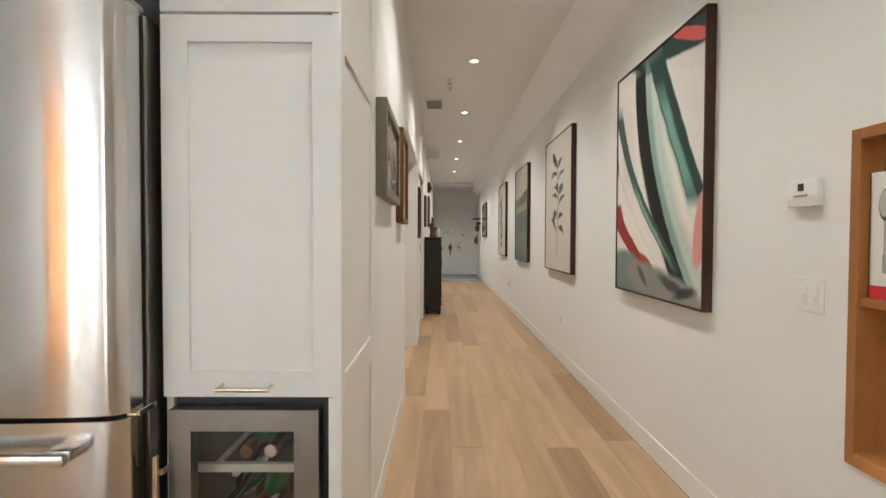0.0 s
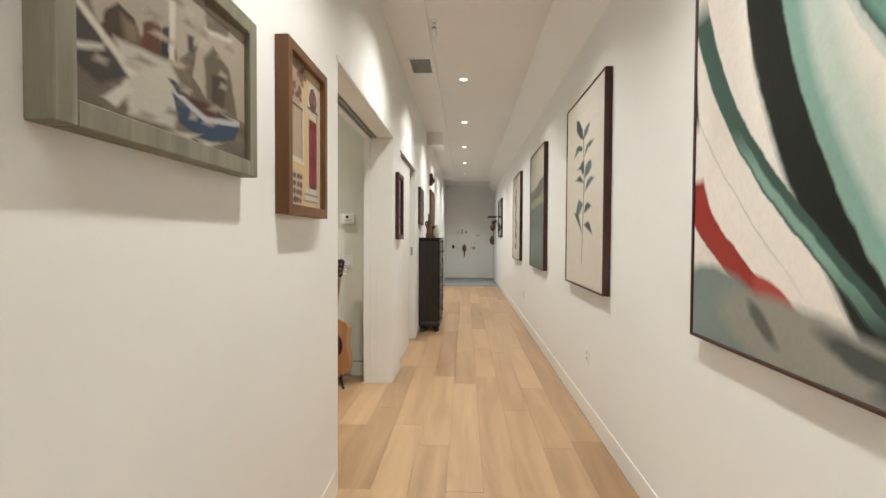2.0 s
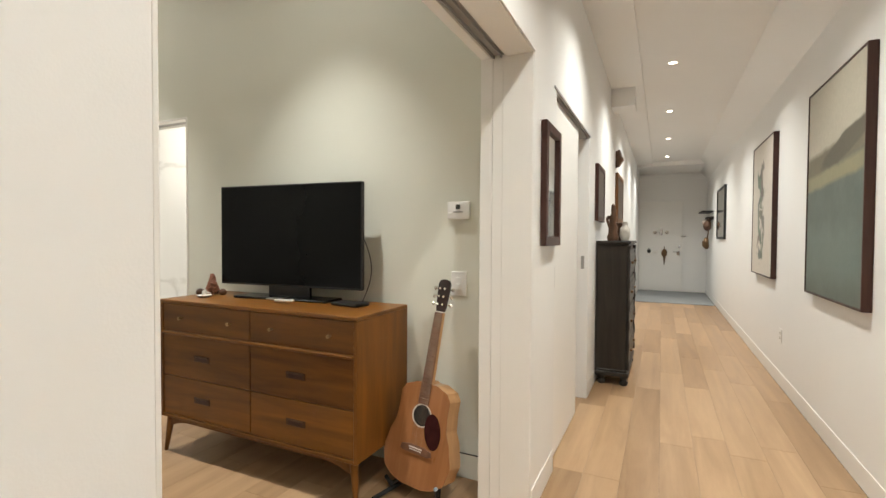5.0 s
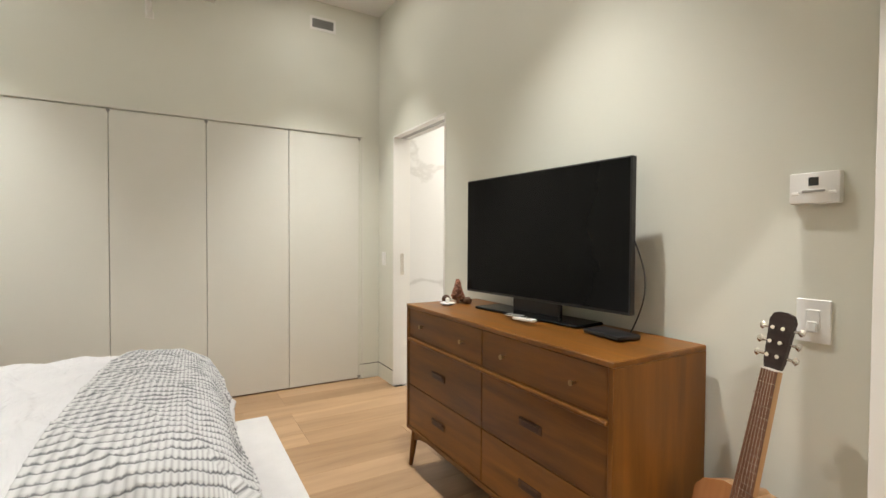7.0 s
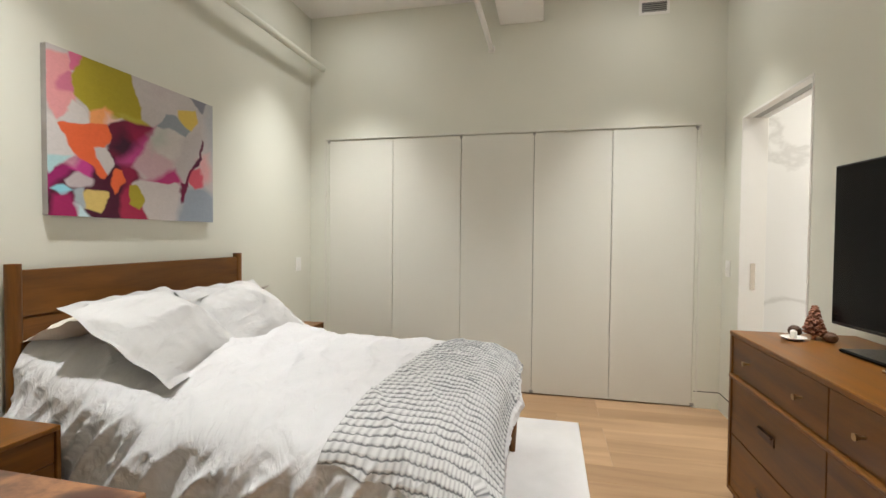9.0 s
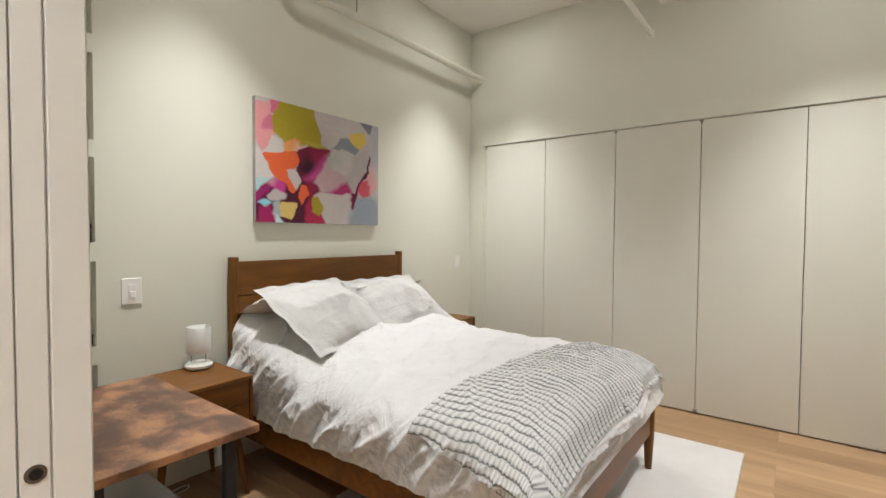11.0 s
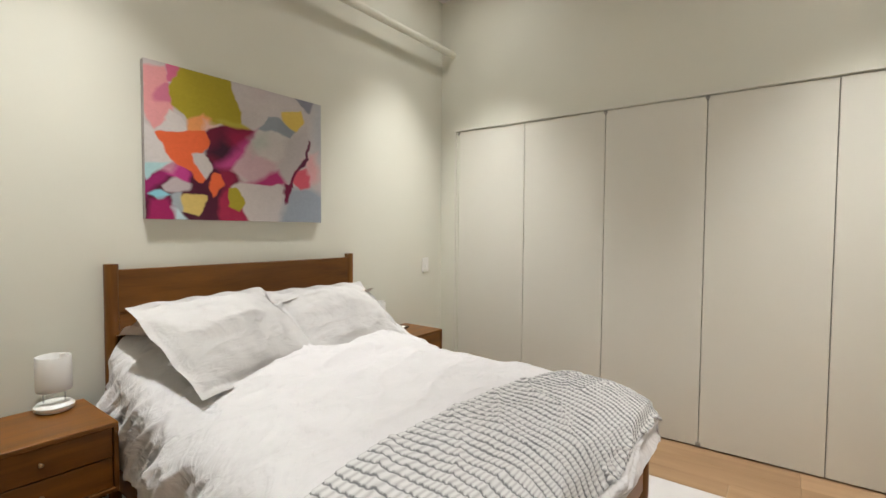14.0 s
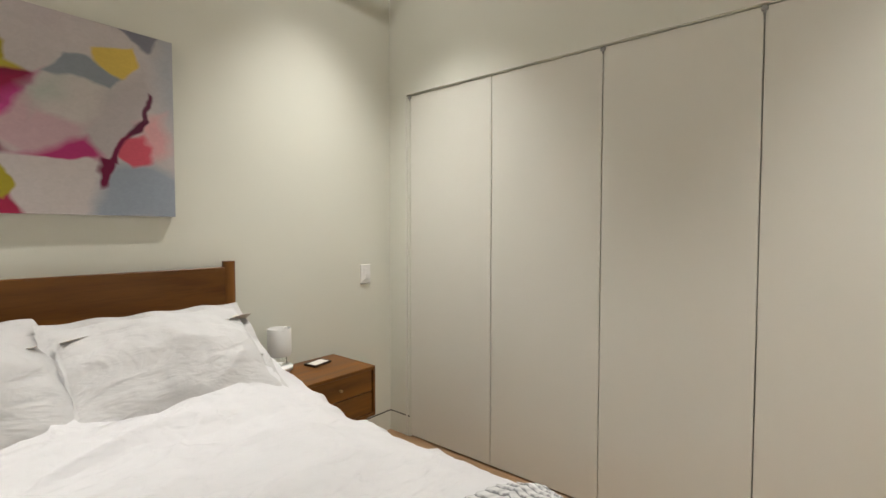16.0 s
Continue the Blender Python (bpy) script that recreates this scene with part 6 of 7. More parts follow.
def cushion(w, h, d, flange, seed, n=46):
    """A stuffed pillow lying in local x, y, with a flat stitched border and creases."""
    bm = bmesh.new()
    W, H = w / 2 + flange, h / 2 + flange

    def f(side):
        def g(a, b):
            x, y = (2 * a - 1) * W, (2 * b - 1) * H
            ex, ey = max(0.0, 1 - abs(x) / (w / 2)), max(0.0, 1 - abs(y) / (h / 2))
            puff = (ex ** 0.55) * (ey ** 0.55)
            pull = 0.075 * (abs(x) / W) ** 2 * (1 - (abs(y) / H) ** 2)
            pully = 0.075 * (abs(y) / H) ** 2 * (1 - (abs(x) / W) ** 2)
            nz = noise.fractal(Vector((x * 8 + seed, y * 8, side * 3.0)), 0.8, 2.0, 5)
            cr = 1 - abs(noise.noise(Vector((x * 3.2 + y * 2.4 + seed, y * 5 - x * 2, side * 5))))
            rim = 0.006 * math.sin((x + y) * 34 + seed) * (1 - min(1, puff * 3))
            rimk = min(1.0, max(0.0, min(W - abs(x), H - abs(y))) / 0.012)
            z = side * (d / 2 * puff + 0.003 * rimk) + 0.010 * nz * min(1, puff * 2.5) + 0.010 * (cr ** 6) * min(1, puff * 2) * side + rim
            return Vector((x * (1 - pully * 0.6), y * (1 - pull * 0.9), z))
        return g
    grid(bm, n, n, f(1))
    grid(bm, n, n, f(-1))
    bmesh.ops.remove_doubles(bm, verts=bm.verts, dist=0.0001)
    edge = [v for v in bm.verts if abs(abs(v.co.x) - W) < 0.03 or abs(abs(v.co.y) - H) < 0.03]
    bmesh.ops.remove_doubles(bm, verts=edge, dist=0.0075)
    return bm


for x, y, z, rx, rz, seed in ((-1.955, 2.52, 0.862, 36, 186, 1.0), (-2.585, 2.485, 0.842, 36, 176, 5.0)):
    ob = solid("pillow", cushion(0.65 if seed < 2 else 0.62, 0.46, 0.25, 0.032, seed, 48), M_PILLOWCASE, "plump off-white pillow with a flat border, leaning on the headboard", "pillow", 70, "bed pillows")
    ob.matrix_basis = pose(x, y, z, 0, 0, rz) @ pose(0, 0, 0, rx, 0, 4 if seed > 2 else 8)
for x, seed in ((-1.97, 9.0), (-2.66, 13.0)):
    ob = solid("pillow", cushion(0.60, 0.26, 0.12, 0.02, seed, 34), M_BEIGE, "flat beige pillow lying beneath the white ones", "pillow", 70, "bed pillows")
    ob.matrix_basis = pose(x + 0.05, 2.26, 0.90, 22, 0, 0)

bm = B(-3.505, -1.72, 2.85, 4.425, 0.0008, 0.012, bevel=0.004)
solid("area_rug", bm, M_RUG, "pale grey wool rug under the bed", "rug")


# ---- night tables ----
def night_table(m, w, dpt, label):
    """Local: x across, front at +y, floor at z 0."""
    t = thing("night_table", m, label, "night table", "night tables beside the bed")
    z0, z1 = 0.335, 0.60
    part("top", B(-w / 2, w / 2, -dpt / 2, dpt / 2, z1 - 0.018, z1, bevel=0.002), M_WALNUT, t)
    part("bottom", B(-w / 2, w / 2, -dpt / 2, dpt / 2, z0, z0 + 0.016, bevel=0.002), M_WALNUT, t)
    for sx in (-1, 1):
        part("side", B(sx * w / 2, sx * (w / 2 - 0.016), -dpt / 2, dpt / 2, z0 + 0.016, z1 - 0.018, bevel=0.002), M_WALNUT, t)
    part("back", B(-w / 2 + 0.016, w / 2 - 0.016, -dpt / 2, -dpt / 2 + 0.01, z0 + 0.016, z1 - 0.018), M_WALNUT, t)
    zm = (z0 + z1) / 2
    for a, b in ((z0 + 0.019, zm - 0.002), (zm + 0.002, z1 - 0.021)):
        d = part("drawer", B(-w / 2 + 0.019, w / 2 - 0.019, dpt / 2 - 0.03, dpt / 2 - 0.008, a, b, bevel=0.0015), M_WALNUT, t)
        bm = ball(bmesh.new(), (0, dpt / 2 + 0.008, (a + b) / 2), 0.008, 0.008, 0.008)
        tube(bm, (0, dpt / 2 - 0.009, (a + b) / 2), (0, dpt / 2 + 0.006, (a + b) / 2), 0.004)
        part("knob", bm, M_BRASS, d, "small brass knob", 60)
    for sx in (-1, 1):
        for sy in (-1, 1):
            part("leg", tube(bmesh.new(), (sx * (w / 2 - 0.02), sy * (dpt / 2 - 0.02), 0.0), (sx * (w / 2 - 0.065), sy * (dpt / 2 - 0.055), z0 - 0.01), 0.009, 0.019), M_WALNUTZ, t, smooth=40)
    part("apron", boxes((-w / 2 + 0.03, w / 2 - 0.03, -dpt / 2 + 0.03, dpt / 2 - 0.03, z0 - 0.02, z0), bevel=0.003), M_WALNUTZ, t)
    return t


night_table(pose(-1.27, 2.295, 0), 0.46, 0.39, "small acorn stained night table with two drawers")
night_table(pose(-3.35, 2.275, 0), 0.46, 0.36, "small acorn stained night table with two drawers, near the closet")


def night_lamp(m, label):
    t = thing("night_lamp", m, label, "lamp", "bedside lamps")
    part("base", lathe(bmesh.new(), [(0.0, 0.0), (0.05, 0.0), (0.064, 0.01), (0.066, 0.024), (0.056, 0.034), (0.035, 0.038), (0.0, 0.038)]), M_PLASTIC, t, smooth=50)
    part("glass_neck", lathe(bmesh.new(), [(0.036, 0.036), (0.036, 0.10), (0.033, 0.10), (0.033, 0.036)]), M_GLASS, t, smooth=50)
    part("shade", lathe(bmesh.new(), [(0.050, 0.085), (0.056, 0.083), (0.058, 0.09), (0.058, 0.215), (0.0555, 0.22), (0.053, 0.215), (0.053, 0.088), (0.050, 0.085)], seg=32), M_FROST, t, "frosted white cylinder shade", 50)
    part("back_tab", B(-0.012, 0.012, -0.056, -0.05, 0.20, 0.235, bevel=0.002), M_PLASTIC, t)
    return t


night_lamp(pose(-1.385, 2.17, 0.60, 0, 0, 200), "white cylinder night lamp on the bedside table")
night_lamp(pose(-3.20, 2.16, 0.60, 0, 0, 180), "white cylinder night lamp on the far bedside table")
t = thing("trinket_tray", pose(-3.40, 2.20, 0.60, 0, 0, 12), "small dark tray with a white pad on it", "tray")
part("tray", boxes((-0.055, 0.055, -0.035, 0.035, 0, 0.004), (-0.06, -0.055, -0.04, 0.04, 0, 0.012), (0.055, 0.06, -0.04, 0.04, 0, 0.012), (-0.055, 0.055, -0.04, -0.035, 0, 0.012), (-0.055, 0.055, 0.035, 0.04, 0, 0.012)), M_DARKBOX, t)
part("pad", B(-0.052, 0.052, -0.032, 0.032, 0.004, 0.011, bevel=0.002), M_PAPERWH, t, "white pad")

# ---- side desk ----
t = thing("side_table", pose(0, 0, 0), "rustic mottled brown side table on black legs", "table")
TX0, TX1, TY0, TY1 = -0.985, -0.55, 2.635, 3.39
part("tabletop", B(TX0, TX1, TY0, TY1, 0.727, 0.75, bevel=0.002), M_DESK, t)
for x in (TX0 + 0.06, TX1 - 0.05):
    for y in (TY0 + 0.05, TY1 - 0.06):
        part("leg", B(x - 0.015, x + 0.015, y - 0.015, y + 0.015, 0.0, 0.726, bevel=0.002), M_BLKMETAL, t)
    part("cross_bar", B(x - 0.012, x + 0.012, TY0 + 0.065, TY1 - 0.075, 0.69, 0.715), M_BLKMETAL, t)
part("lower_shelf", B(TX0 + 0.05, TX1 - 0.04, TY0 + 0.04, TY1 - 0.05, 0.25, 0.265, bevel=0.002), M_BLKMETAL, t)
solid("storage_box", B(TX0 + 0.10, TX1 - 0.06, TY0 + 0.12, TY1 - 0.12, 0.266, 0.48, bevel=0.008, seg=2), M_GREYPL, "dark grey storage box under the side table", "box", 40)
c = pipe("cord", [(-1.30 + 0.12 * math.cos(k * 0.5) * (1 - k / 40) + k * 0.012, 2.13 + 0.05 * math.sin(k * 0.6) + 0.01 * k, 0.006) for k in range(28)], 0.0035, M_PLASTIC, "")
t = thing("power_strip", pose(-1.28, YH, 0.35), "white plug box on the wall under the night table", "plug")
part("body", B(-0.02, 0.02, 0.0, 0.035, -0.045, 0.045, bevel=0.004), M_PLASTIC, t)
cord = new("cord", c)
cord.parent, cord.matrix_parent_inverse = t, t.matrix_basis.inverted()
cord["label"] = "white cord curled on the floor"

# things in the wall niches
def lidded_box(m, w, dpt, h, material, label):
    t = thing("keepsake_box", m, label, "box")
    part("body", B(-w / 2, w / 2, -dpt / 2, dpt / 2, 0, h * 0.7, bevel=0.002), material, t)
    part("lid", B(-w / 2 - 0.002, w / 2 + 0.002, -dpt / 2 - 0.002, dpt / 2 + 0.002, h * 0.71, h, bevel=0.003), material, t)


lidded_box(pose(-0.845, 1.975, 1.26), 0.24, 0.14, 0.085, M_REDBOX, "red-brown wooden box in a wall niche")
lidded_box(pose(-0.832, 1.975, 0.782), 0.27, 0.14, 0.05, M_DARKBOX, "flat dark wooden box in a wall niche")
t = thing("basket", pose(-0.846, 1.99, 1.724), "small straw basket with a lid in a wall niche", "basket")
part("body", lathe(bmesh.new(), [(0.0, 0.0), (0.038, 0.0)] + [(0.042 + 0.002 * (k % 2) - 0.0002 * k * k * 0.1, 0.006 + k * 0.008) for k in range(10)], seg=20), M_WICKER, t)
part("lid", lathe(bmesh.new(), [(0.042, 0.076), (0.040, 0.086), (0.022, 0.096), (0.008, 0.098), (0.008, 0.108), (0.0, 0.11)], seg=20), M_WICKER, t)
t = thing("photo_frame", pose(-0.79, 1.96, 2.198, -8, 0, 180), "small dark photo frame in a wall niche", "frame")
part("frame", boxes((-0.06, -0.05, -0.008, 0, 0, 0.14), (0.05, 0.06, -0.008, 0, 0, 0.14), (-0.05, 0.05, -0.008, 0, 0, 0.01), (-0.05, 0.05, -0.008, 0, 0.13, 0.14)), M_FRAME, t)
part("print", B(-0.05, 0.05, -0.005, -0.002, 0.01, 0.13), M_SILVERINK, t)

# ---- dresser ----
t = thing("dresser", pose(0, 0, 0), "acorn stained six-drawer dresser on tapered legs", "dresser")
RX0, RX1, RY0, RY1, RZ0, RZ1 = -2.42, -1.017, 4.98, 5.45, 0.21, 0.90
part("top", B(RX0, RX1, RY0, RY1, RZ1 - 0.02, RZ1, bevel=0.003), M_WALNUT, t)
for a in (RX0, RX1 - 0.02):
    part("side_panel", B(a, a + 0.02, RY0 + 0.002, RY1, RZ0, RZ1 - 0.02, bevel=0.002), M_WALNUTZ, t)
part("carcass", boxes((RX0 + 0.02, RX1 - 0.02, RY0 + 0.03, RY1 - 0.01, RZ0 + 0.02, RZ1 - 0.02)), M_WALNUT, t)
part("bottom_rail", B(RX0 + 0.02, RX1 - 0.02, RY0 + 0.002, RY0 + 0.03, RZ0, RZ0 + 0.018, bevel=0.002), M_WALNUT, t)
part("moulding", B(RX0 + 0.02, RX1 - 0.02, RY0 - 0.008, RY0 + 0.03, 0.702, 0.718, bevel=0.004), M_WALNUT, t, "lighter rounded rail")
XD = -1.70
for (a, b) in ((RX0 + 0.022, XD - 0.002), (XD + 0.002, RX1 - 0.022)):
    for k, (z0, z1) in enumerate(((0.231, 0.456), (0.46, 0.70), (0.72, 0.877))):
        d = part("drawer", B(a, b, RY0 + 0.008, RY0 + 0.028, z0, z1, bevel=0.0018), M_WALNUT, t)
        if k == 2:
            for x in (a + (b - a) * 0.24, a + (b - a) * 0.80):
                bm = tube(bmesh.new(), (x, RY0 + 0.008, 0.80), (x, RY0 - 0.010, 0.80), 0.004)
                tube(bm, (x, RY0 - 0.010, 0.80), (x, RY0 - 0.018, 0.80), 0.0085, 0.010, 16)
                part("knob", bm, M_BRASS, d, "small brass knob", 40)
        else:
            x, z = (a + b) / 2 - 0.02, (z0 + z1) / 2
            part("pull", boxes((x - 0.062, x + 0.062, RY0 + 0.0045, RY0 + 0.008, z - 0.017, z + 0.017), (x - 0.055, x + 0.055, RY0 - 0.004, RY0 + 0.0045, z + 0.009, z + 0.015), bevel=0.001), M_PULL, d, "dark bronze recessed pull")
            # Thin dark plate stands for the shade inside the recessed pull.
            part("recess", B(x - 0.045, x + 0.045, RY0 + 0.0035, RY0 + 0.0045, z - 0.011, z + 0.007), M_FRAME, d)
for sx, x in ((-1, RX0 + 0.03), (1, RX1 - 0.03)):
    for sy, y in ((-1, RY0 + 0.03), (1, RY1 - 0.03)):
        part("leg", tube(bmesh.new(), (x + sx * 0.012, y + sy * 0.008, 0.0), (x - sx * 0.012, y - sy * 0.008, 0.205), 0.011, 0.021), M_WALNUTZ, t, smooth=40)
bm = bmesh.new()
for y in (RY0 + 0.025, RY1 - 0.045):
    rows = []
    for i in range(25):
        s = i / 24
        dip = 0.045 * max(0, 1 - s / 0.12) ** 1.5 + 0.045 * max(0, 1 - (1 - s) / 0.12) ** 1.5
        xx = RX0 + 0.03 + (RX1 - RX0 - 0.06) * s
        rows.append([bm.verts.new(v) for v in ((xx, y, 0.207), (xx, y + 0.02, 0.207), (xx, y + 0.02, 0.186 - dip), (xx, y, 0.186 - dip))])
    bm.faces.new(rows[0])
    bm.faces.new(rows[-1][::-1])
    for p, q in zip(rows, rows[1:]):
        for i in range(4):
            j = (i + 1) % 4
            bm.faces.new((p[i], p[j], q[j], q[i]))
part("base_frame", bm, M_WALNUTZ, t)

t = thing("television", pose(-1.762, 5.318, 0.90, 0, 0, 4.2), "black flat screen television on a stand", "television")
part("bezel", B(-0.509, 0.509, 0.0, 0.03, 0.072, 0.678, bevel=0.003), M_BLACK, t)
part("screen", B(-0.502, 0.502, -0.0015, 0.001, 0.084, 0.671), M_SCREEN, t, "glossy black screen")
part("back_box", B(-0.35, 0.35, 0.03, 0.06, 0.15, 0.5, bevel=0.01), M_BLACK, t)
part("neck", B(-0.15, 0.15, 0.012, 0.04, 0.01, 0.2, bevel=0.006), M_BLACK, t)
part("stand", B(-0.33, 0.33, -0.085, 0.085, 0.0005, 0.014, bevel=0.005), M_SCREEN, t)
c = pipe("cable", [(-1.23 + 0.05 * math.sin(math.pi * k / 14), 5.34, 1.26 - 0.33 * k / 14) for k in range(15)] + [(-1.21 - 0.02 * k, 5.33 - 0.012 * k, 0.905) for k in range(1, 5)], 0.0028, M_BLACK, "")
tagged(new("television_cable", c), "black cable hanging behind the television", "cable")
for x, y, rz, mm, lab in ((-1.70, 5.17, 14, M_STEEL, "grey remote control on the dresser"), (-1.62, 5.15, 10, M_PLASTIC, "pale remote control on the dresser")):
    r = thing("remote_control", pose(x, y, 0.9145, 0, 0, rz), lab, "remote control")
    part("body", B(-0.055, 0.055, -0.016, 0.016, 0, 0.012, bevel=0.004, seg=2), mm, r, smooth=40)
    part("keys", boxes(*[(-0.045 + k * 0.015, -0.036 + k * 0.015, -0.009, 0.009, 0.012, 0.0135) for k in range(6)]), M_GREYPL, r)
b = thing("media_box", pose(-1.27, 5.27, 0.90, 0, 0, -6), "flat black media box on the dresser", "media box")
part("body", B(-0.09, 0.09, -0.055, 0.055, 0.002, 0.020, bevel=0.006, seg=2), M_BLACK, b, smooth=40)
for x in (-0.06, 0.06):
    part("foot", B(x - 0.012, x + 0.012, -0.035, 0.035, 0.0003, 0.003), M_BLACK, b)
bm = bmesh.new()
tube(bm, (0, 0, 0), (0, 0, 0.125), 0.008, 0.003)
rr = random.Random(3)
for k in range(70):
    z = 0.015 + 0.10 * k / 70
    a, ln = k * 2.4, 0.036 * (1 - k / 74) + 0.006
    tube(bm, (0, 0, z), (ln * math.cos(a), ln * math.sin(a), z + 0.012 + rr.random() * 0.01), 0.0045, 0.006, 6)
ob = solid("toy_tree", bm, M_COPPER, "small rosy brown bristly ornamental tree on the dresser", "ornament")
ob.matrix_basis = pose(-2.30, 5.24, 0.90)
for x, y, s in ((-2.36, 5.20, 0.028), (-2.245, 5.27, 0.026), (-2.33, 5.29, 0.022)):
    bm = ball(bmesh.new(), (0, 0, s * 0.75), s, s * 0.9, s * 0.8, 2)
    for v in bm.verts:
        v.co.x += noise.noise(v.co * 40) * 0.006
        v.co.z = max(0, v.co.z)
    ob = solid("pine_cone", bm, M_FIGURE, "small brown pine cone on the dresser", "pine cone", group="pine cones")
    ob.matrix_basis = pose(x, y, 0.90)
ob = solid("trinket_dish", lathe(bmesh.new(), [(0.0, 0.002), (0.022, 0.0), (0.045, 0.012), (0.043, 0.014), (0.02, 0.005), (0.0, 0.005)]), M_CREAM, "small shallow cream dish on the dresser", "dish", 60)
ob.matrix_basis = pose(-2.26, 5.15, 0.90)
bm = lathe(bmesh.new(), [(0.0, 0.0), (0.012, 0.0), (0.012, 0.03), (0.004, 0.036), (0.0, 0.037)])
ob = solid("candle_stub", bm, M_CREAM, "short white candle on the small dish", "candle", 40)
ob.matrix_basis = pose(-2.26, 5.15, 0.905)

# ---- guitar on its stand ----
GT = pose(-0.832, 5.222, 0.055) @ pose(0, 0, 0, -12, 3.2, -8)
t = thing("acoustic_guitar", GT, "acoustic guitar with cedar top leaning on a stand", "guitar")


def half_width(s):
    """Half the body's width, s from 0 (tail) to 1 (neck joint)."""
    keys = ((0.0, 0.06), (0.04, 0.13), (0.12, 0.178), (0.28, 0.197), (0.45, 0.178), (0.60, 0.148), (0.75, 0.142), (0.88, 0.144), (0.95, 0.122), (1.0, 0.06))
    for (a, p), (b, q) in zip(keys, keys[1:]):
        if s <= b:
            k = (s - a) / (b - a)
            k = k * k * (3 - 2 * k) * 0.5 + k * 0.5
            return p + (q - p) * k
    return keys[-1][1]


def outline():
    left = [(half_width(i / 40), 0.49 * i / 40) for i in range(41)]
    return [(-w, z) for w, z in left] + [(w, z) for w, z in left[::-1]]


def slab(pts, y0, y1):
    bm = bmesh.new()
    a = [bm.verts.new((x, y0, z)) for x, z in pts]
    b = [bm.verts.new((x, y1, z)) for x, z in pts]
    bm.faces.new(a)
    bm.faces.new(b[::-1])
    for i in range(len(pts)):
        j = (i + 1) % len(pts)
        bm.faces.new((a[i], a[j], b[j], b[i]))
    return bm


O = outline()
part("sides", slab([(x * 0.995, z) for x, z in O], -0.05, 0.052), M_MAPLE, t, "pale maple sides")
part("soundboard", slab(O, -0.055, -0.05), M_CEDAR, t, "orange cedar top")


def disc(bm, cx, cz, r0, r1, y, seg=32):
    for i in range(seg):
        a0, a1 = 2 * math.pi * i / seg, 2 * math.pi * (i + 1) / seg
        bm.faces.new([bm.verts.new((cx + r * math.cos(a), y, cz + r * math.sin(a))) for r, a in ((r0, a0), (r1, a0), (r1, a1), (r0, a1))])
    return bm


# Flat black disc: the dark inside of the hole is put into its colour.
part("sound_hole", disc(bmesh.new(), 0, 0.335, 0.0, 0.05, -0.0556), M_BLACK, t)
part("rosette", disc(bmesh.new(), 0, 0.335, 0.05, 0.057, -0.0558), M_CHALK, t)
pg = [(0.075 + 0.047 * math.cos(2 * math.pi * i / 28) - 0.012 * math.sin(2 * math.pi * i / 28), 0.275 + 0.082 * math.sin(2 * math.pi * i / 28)) for i in range(28)]
part("pickguard", slab(pg, -0.0575, -0.0553), M_TORTOISE, t, "dark tortoise pickguard")
part("bridge", slab([(-0.09, 0.163), (-0.075, 0.155), (0.075, 0.155), (0.09, 0.163), (0.085, 0.183), (0.045, 0.192), (-0.045, 0.192), (-0.085, 0.183)], -0.064, -0.055), M_ROSEWOOD, t)
part("saddle", B(-0.038, 0.038, -0.068, -0.064, 0.180, 0.184), M_CREAM, t)
part("bridge_pins", boxes(*[(-0.03 + k * 0.012 - 0.003, -0.03 + k * 0.012 + 0.003, -0.0665, -0.064, 0.168, 0.174) for k in range(6)]), M_CREAM, t)
part("neck", slab([(-0.027, 0.47), (0.027, 0.47), (0.0215, 0.845), (-0.0215, 0.845)], -0.054, -0.032), M_MAPLE, t)
fb = part("fretboard", slab([(-0.0285, 0.39), (0.0285, 0.39), (0.0215, 0.845), (-0.0215, 0.845)], -0.062, -0.0545), M_ROSEWOOD, t, "rosewood fretboard")
for k in range(1, 19):
    z = 0.845 - 0.66 * (1 - 2 ** (-k / 12))
    if z > 0.40:
        part("fret", B(-0.0265, 0.0265, -0.0632, -0.062, z - 0.001, z + 0.001), M_NICKEL, fb)
part("heel", tube(bmesh.new(), (0, -0.03, 0.487), (0, 0.045, 0.487), 0.024, 0.012), M_MAPLE, t, smooth=40)
hd = part("headstock", slab([(-0.022, 0.85), (0.022, 0.85), (0.027, 0.872), (0.034, 0.99), (0.026, 1.008), (0.010, 1.014), (-0.010, 1.014), (-0.026, 1.008), (-0.034, 0.99), (-0.027, 0.872)], -0.05, -0.035), M_DARKBOX, t, "dark brown headstock")
part("nut", B(-0.0225, 0.0225, -0.065, -0.052, 0.845, 0.85), M_CREAM, t)
for s in (-1, 1):
    for z in (0.886, 0.926, 0.966):
        bm = tube(bmesh.new(), (s * 0.027, -0.042, z), (s * 0.046, -0.042, z), 0.004)
        ball(bm, (s * 0.053, -0.042, z), 0.010, 0.005, 0.012, 1)
        tube(bm, (s * 0.014, -0.05, z), (s * 0.014, -0.062, z), 0.006)
        part("tuning_peg", bm, M_NICKEL, hd, "nickel tuning peg", 50)
for k in range(6):
    x0, x1 = (-0.03 + k * 0.012), (-0.018 + k * 0.0072)
    part("string", tube(bmesh.new(), (x0, -0.067, 0.183), (x1, -0.0665, 0.85), 0.0006, seg=5), M_NICKEL, t)
t = thing("guitar_stand", pose(-0.825, 5.22, 0), "low black metal guitar stand with padded arms", "guitar stand")
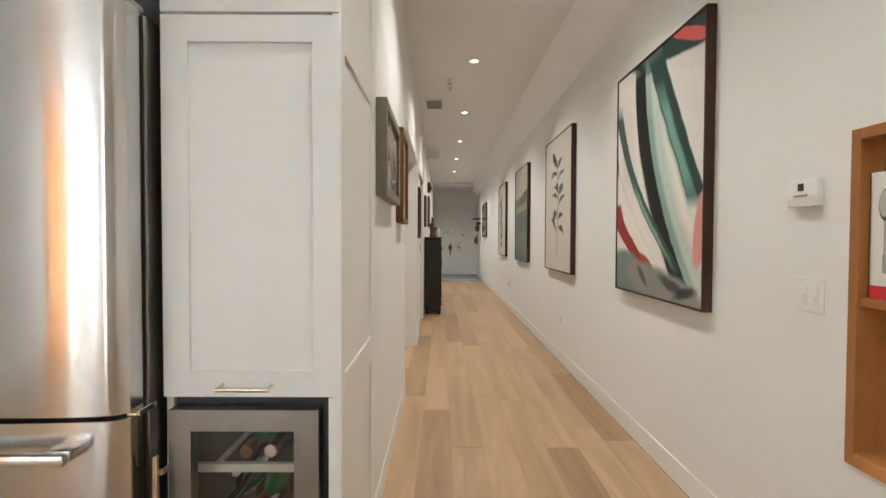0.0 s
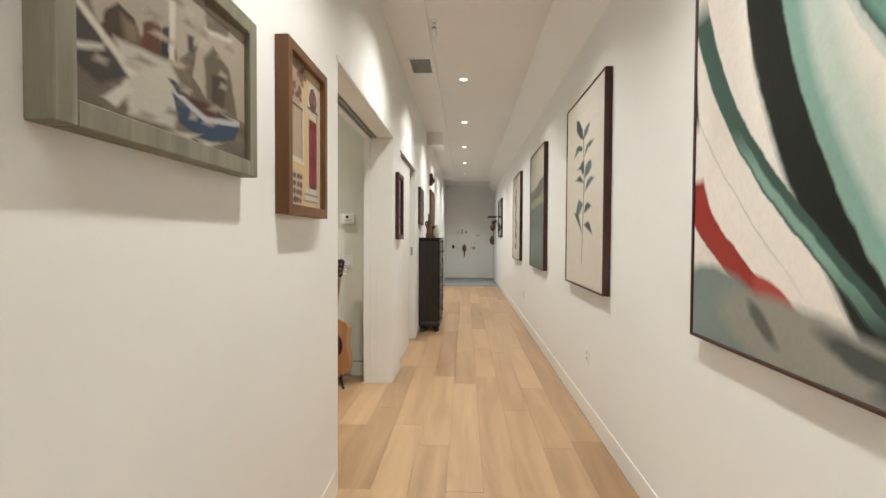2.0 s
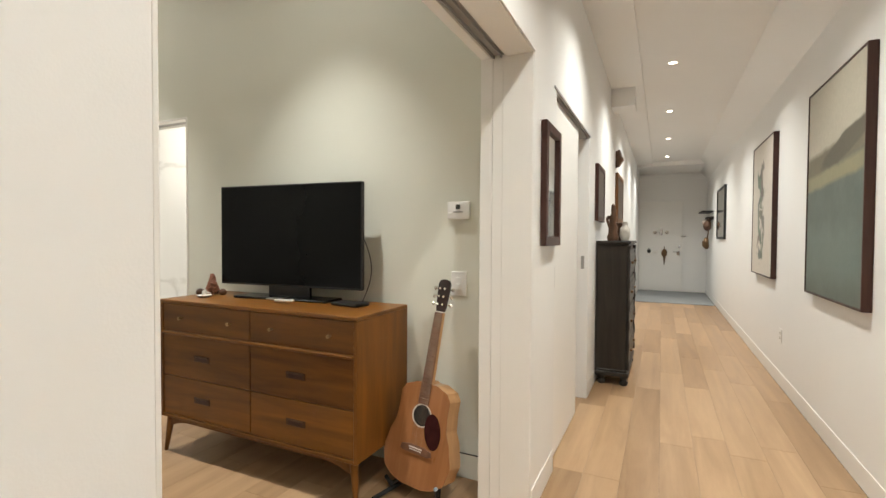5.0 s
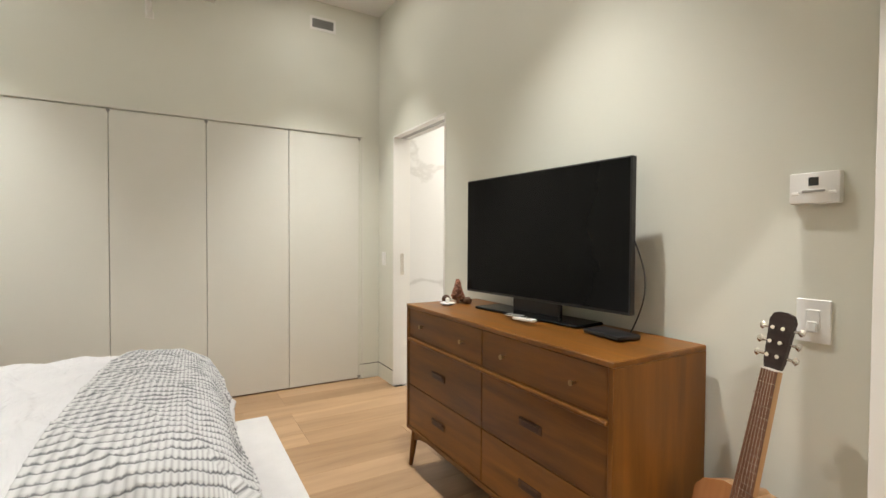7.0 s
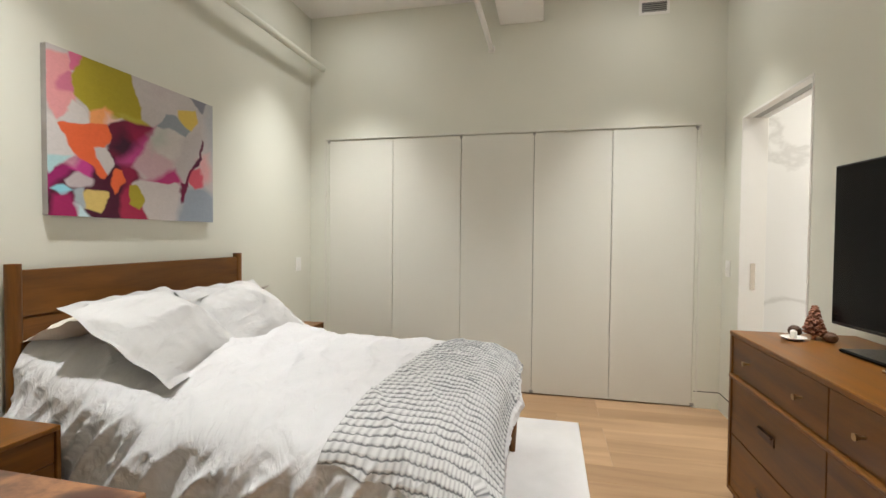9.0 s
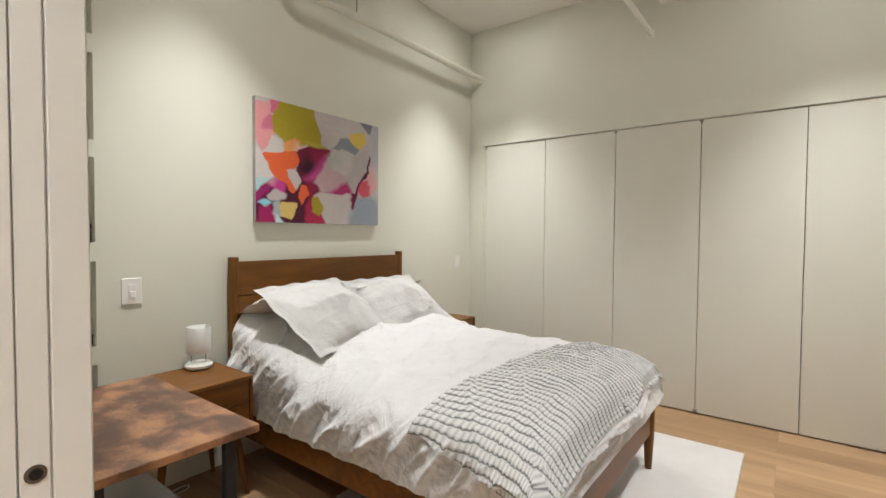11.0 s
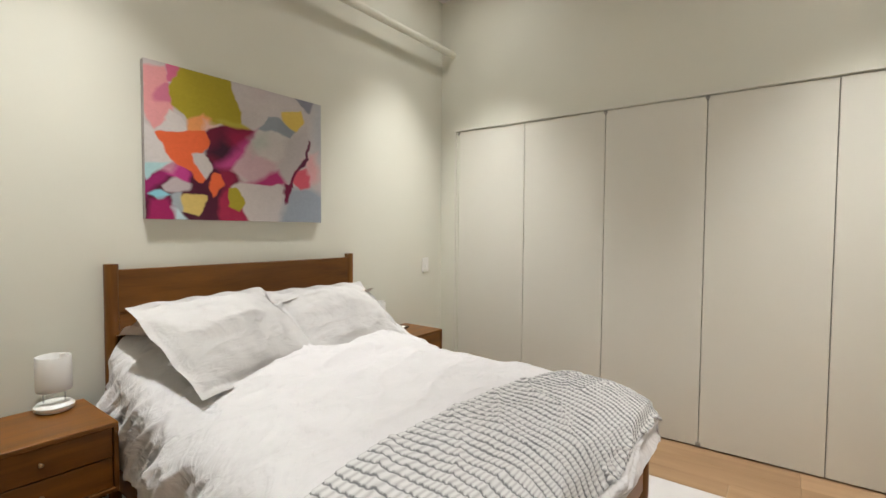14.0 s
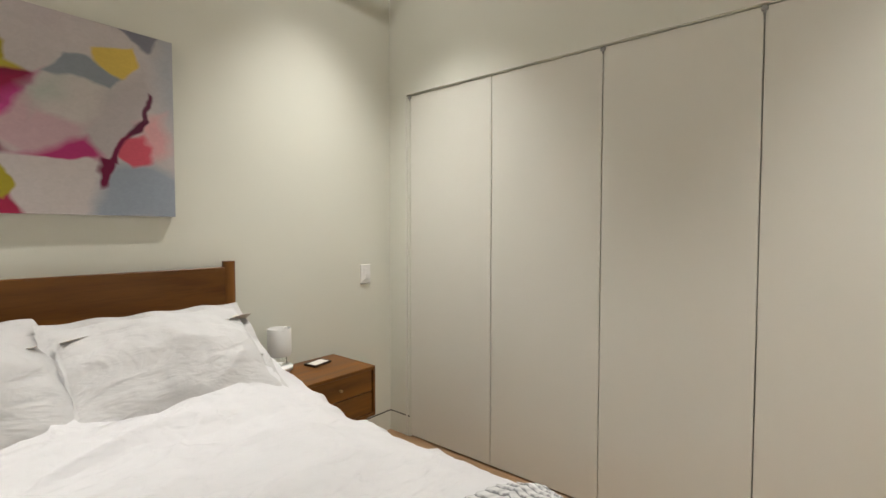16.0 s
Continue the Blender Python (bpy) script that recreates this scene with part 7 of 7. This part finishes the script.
for s in (-1, 1):
    part("arm", tube(bmesh.new(), (s * 0.06, 0.12, 0.07), (s * 0.125, -0.035, 0.052), 0.009), M_BLKMETAL, t, smooth=40)
    part("foot", tube(bmesh.new(), (s * 0.06, 0.13, 0.045), (s * 0.17, -0.14, 0.011), 0.011), M_BLKMETAL, t, smooth=40)
    part("hook", tube(bmesh.new(), (s * 0.125, -0.04, 0.047), (s * 0.135, -0.075, 0.10), 0.010), M_BLACK, t, "black rubber hook", 40)
    part("upright", tube(bmesh.new(), (s * 0.06, 0.13, 0.05), (s * 0.06, 0.12, 0.30), 0.009), M_BLKMETAL, t, smooth=40)
part("cross_tube", tube(bmesh.new(), (-0.06, 0.13, 0.06), (0.06, 0.13, 0.06), 0.010), M_BLKMETAL, t, smooth=40)

# ---- floor: oak planks, laid along the hall ----
structure("floor", boxes((XB, XR, YK, YE, -0.06, -0.017), (XC - 0.6, XB, YH - 0.02, YB + 0.10, -0.06, -0.017), (-3.6, XB, YK, 1.80, -0.06, -0.017)), M_GAP, "pale white oak plank floor")
floor = bpy.data.objects["floor"]
PLANKS, PW = {}, 0.187


def plank_mesh(w, length):
    key = (round(w, 4), round(length, 3))
    if key not in PLANKS:
        PLANKS[key] = finish(B(-w / 2, w / 2, -length / 2, length / 2, -0.016, 0.0, bevel=0.0008), "plank", M_OAK)
    return PLANKS[key]


rnd = random.Random(11)
col = 0
x1 = XR - 0.006
while x1 > XC - 0.2:
    x0 = x1 - PW
    mid = (x0 + x1) / 2
    if mid > XL - 0.01:
        spans = [(YK, YE)]
    elif mid > XB - 0.02:
        spans = [(YK, 1.80), (OY0 + 0.012 if mid < XL else OY0, OY1 - 0.012), (5.76, 7.02)]
    elif mid > -3.6:
        spans = [(YK, 1.80), (YH, YB + 0.10 if -3.73 < mid < -2.855 else YB)]
    else:
        spans = [(YH, YB)]
    for lo, hi in spans:
        y = lo
        first = rnd.choice((0.5, 0.8, 1.1, 1.4))
        while y < hi - 0.02:
            step = first if y == lo else rnd.choice((1.1, 1.4, 1.7, 2.0))
            e = min(hi, y + step)
            if hi - e < 0.25:
                e = hi
            a, b = max(x0, XC - 0.03), x1
            ob = new("plank", plank_mesh(b - a - 0.0006, round(e - y - 0.0006, 3)))
            ob.location = ((a + b) / 2, (y + e) / 2, 0)
            ob.parent = floor
            y = e
    x1 = x0
    col += 1
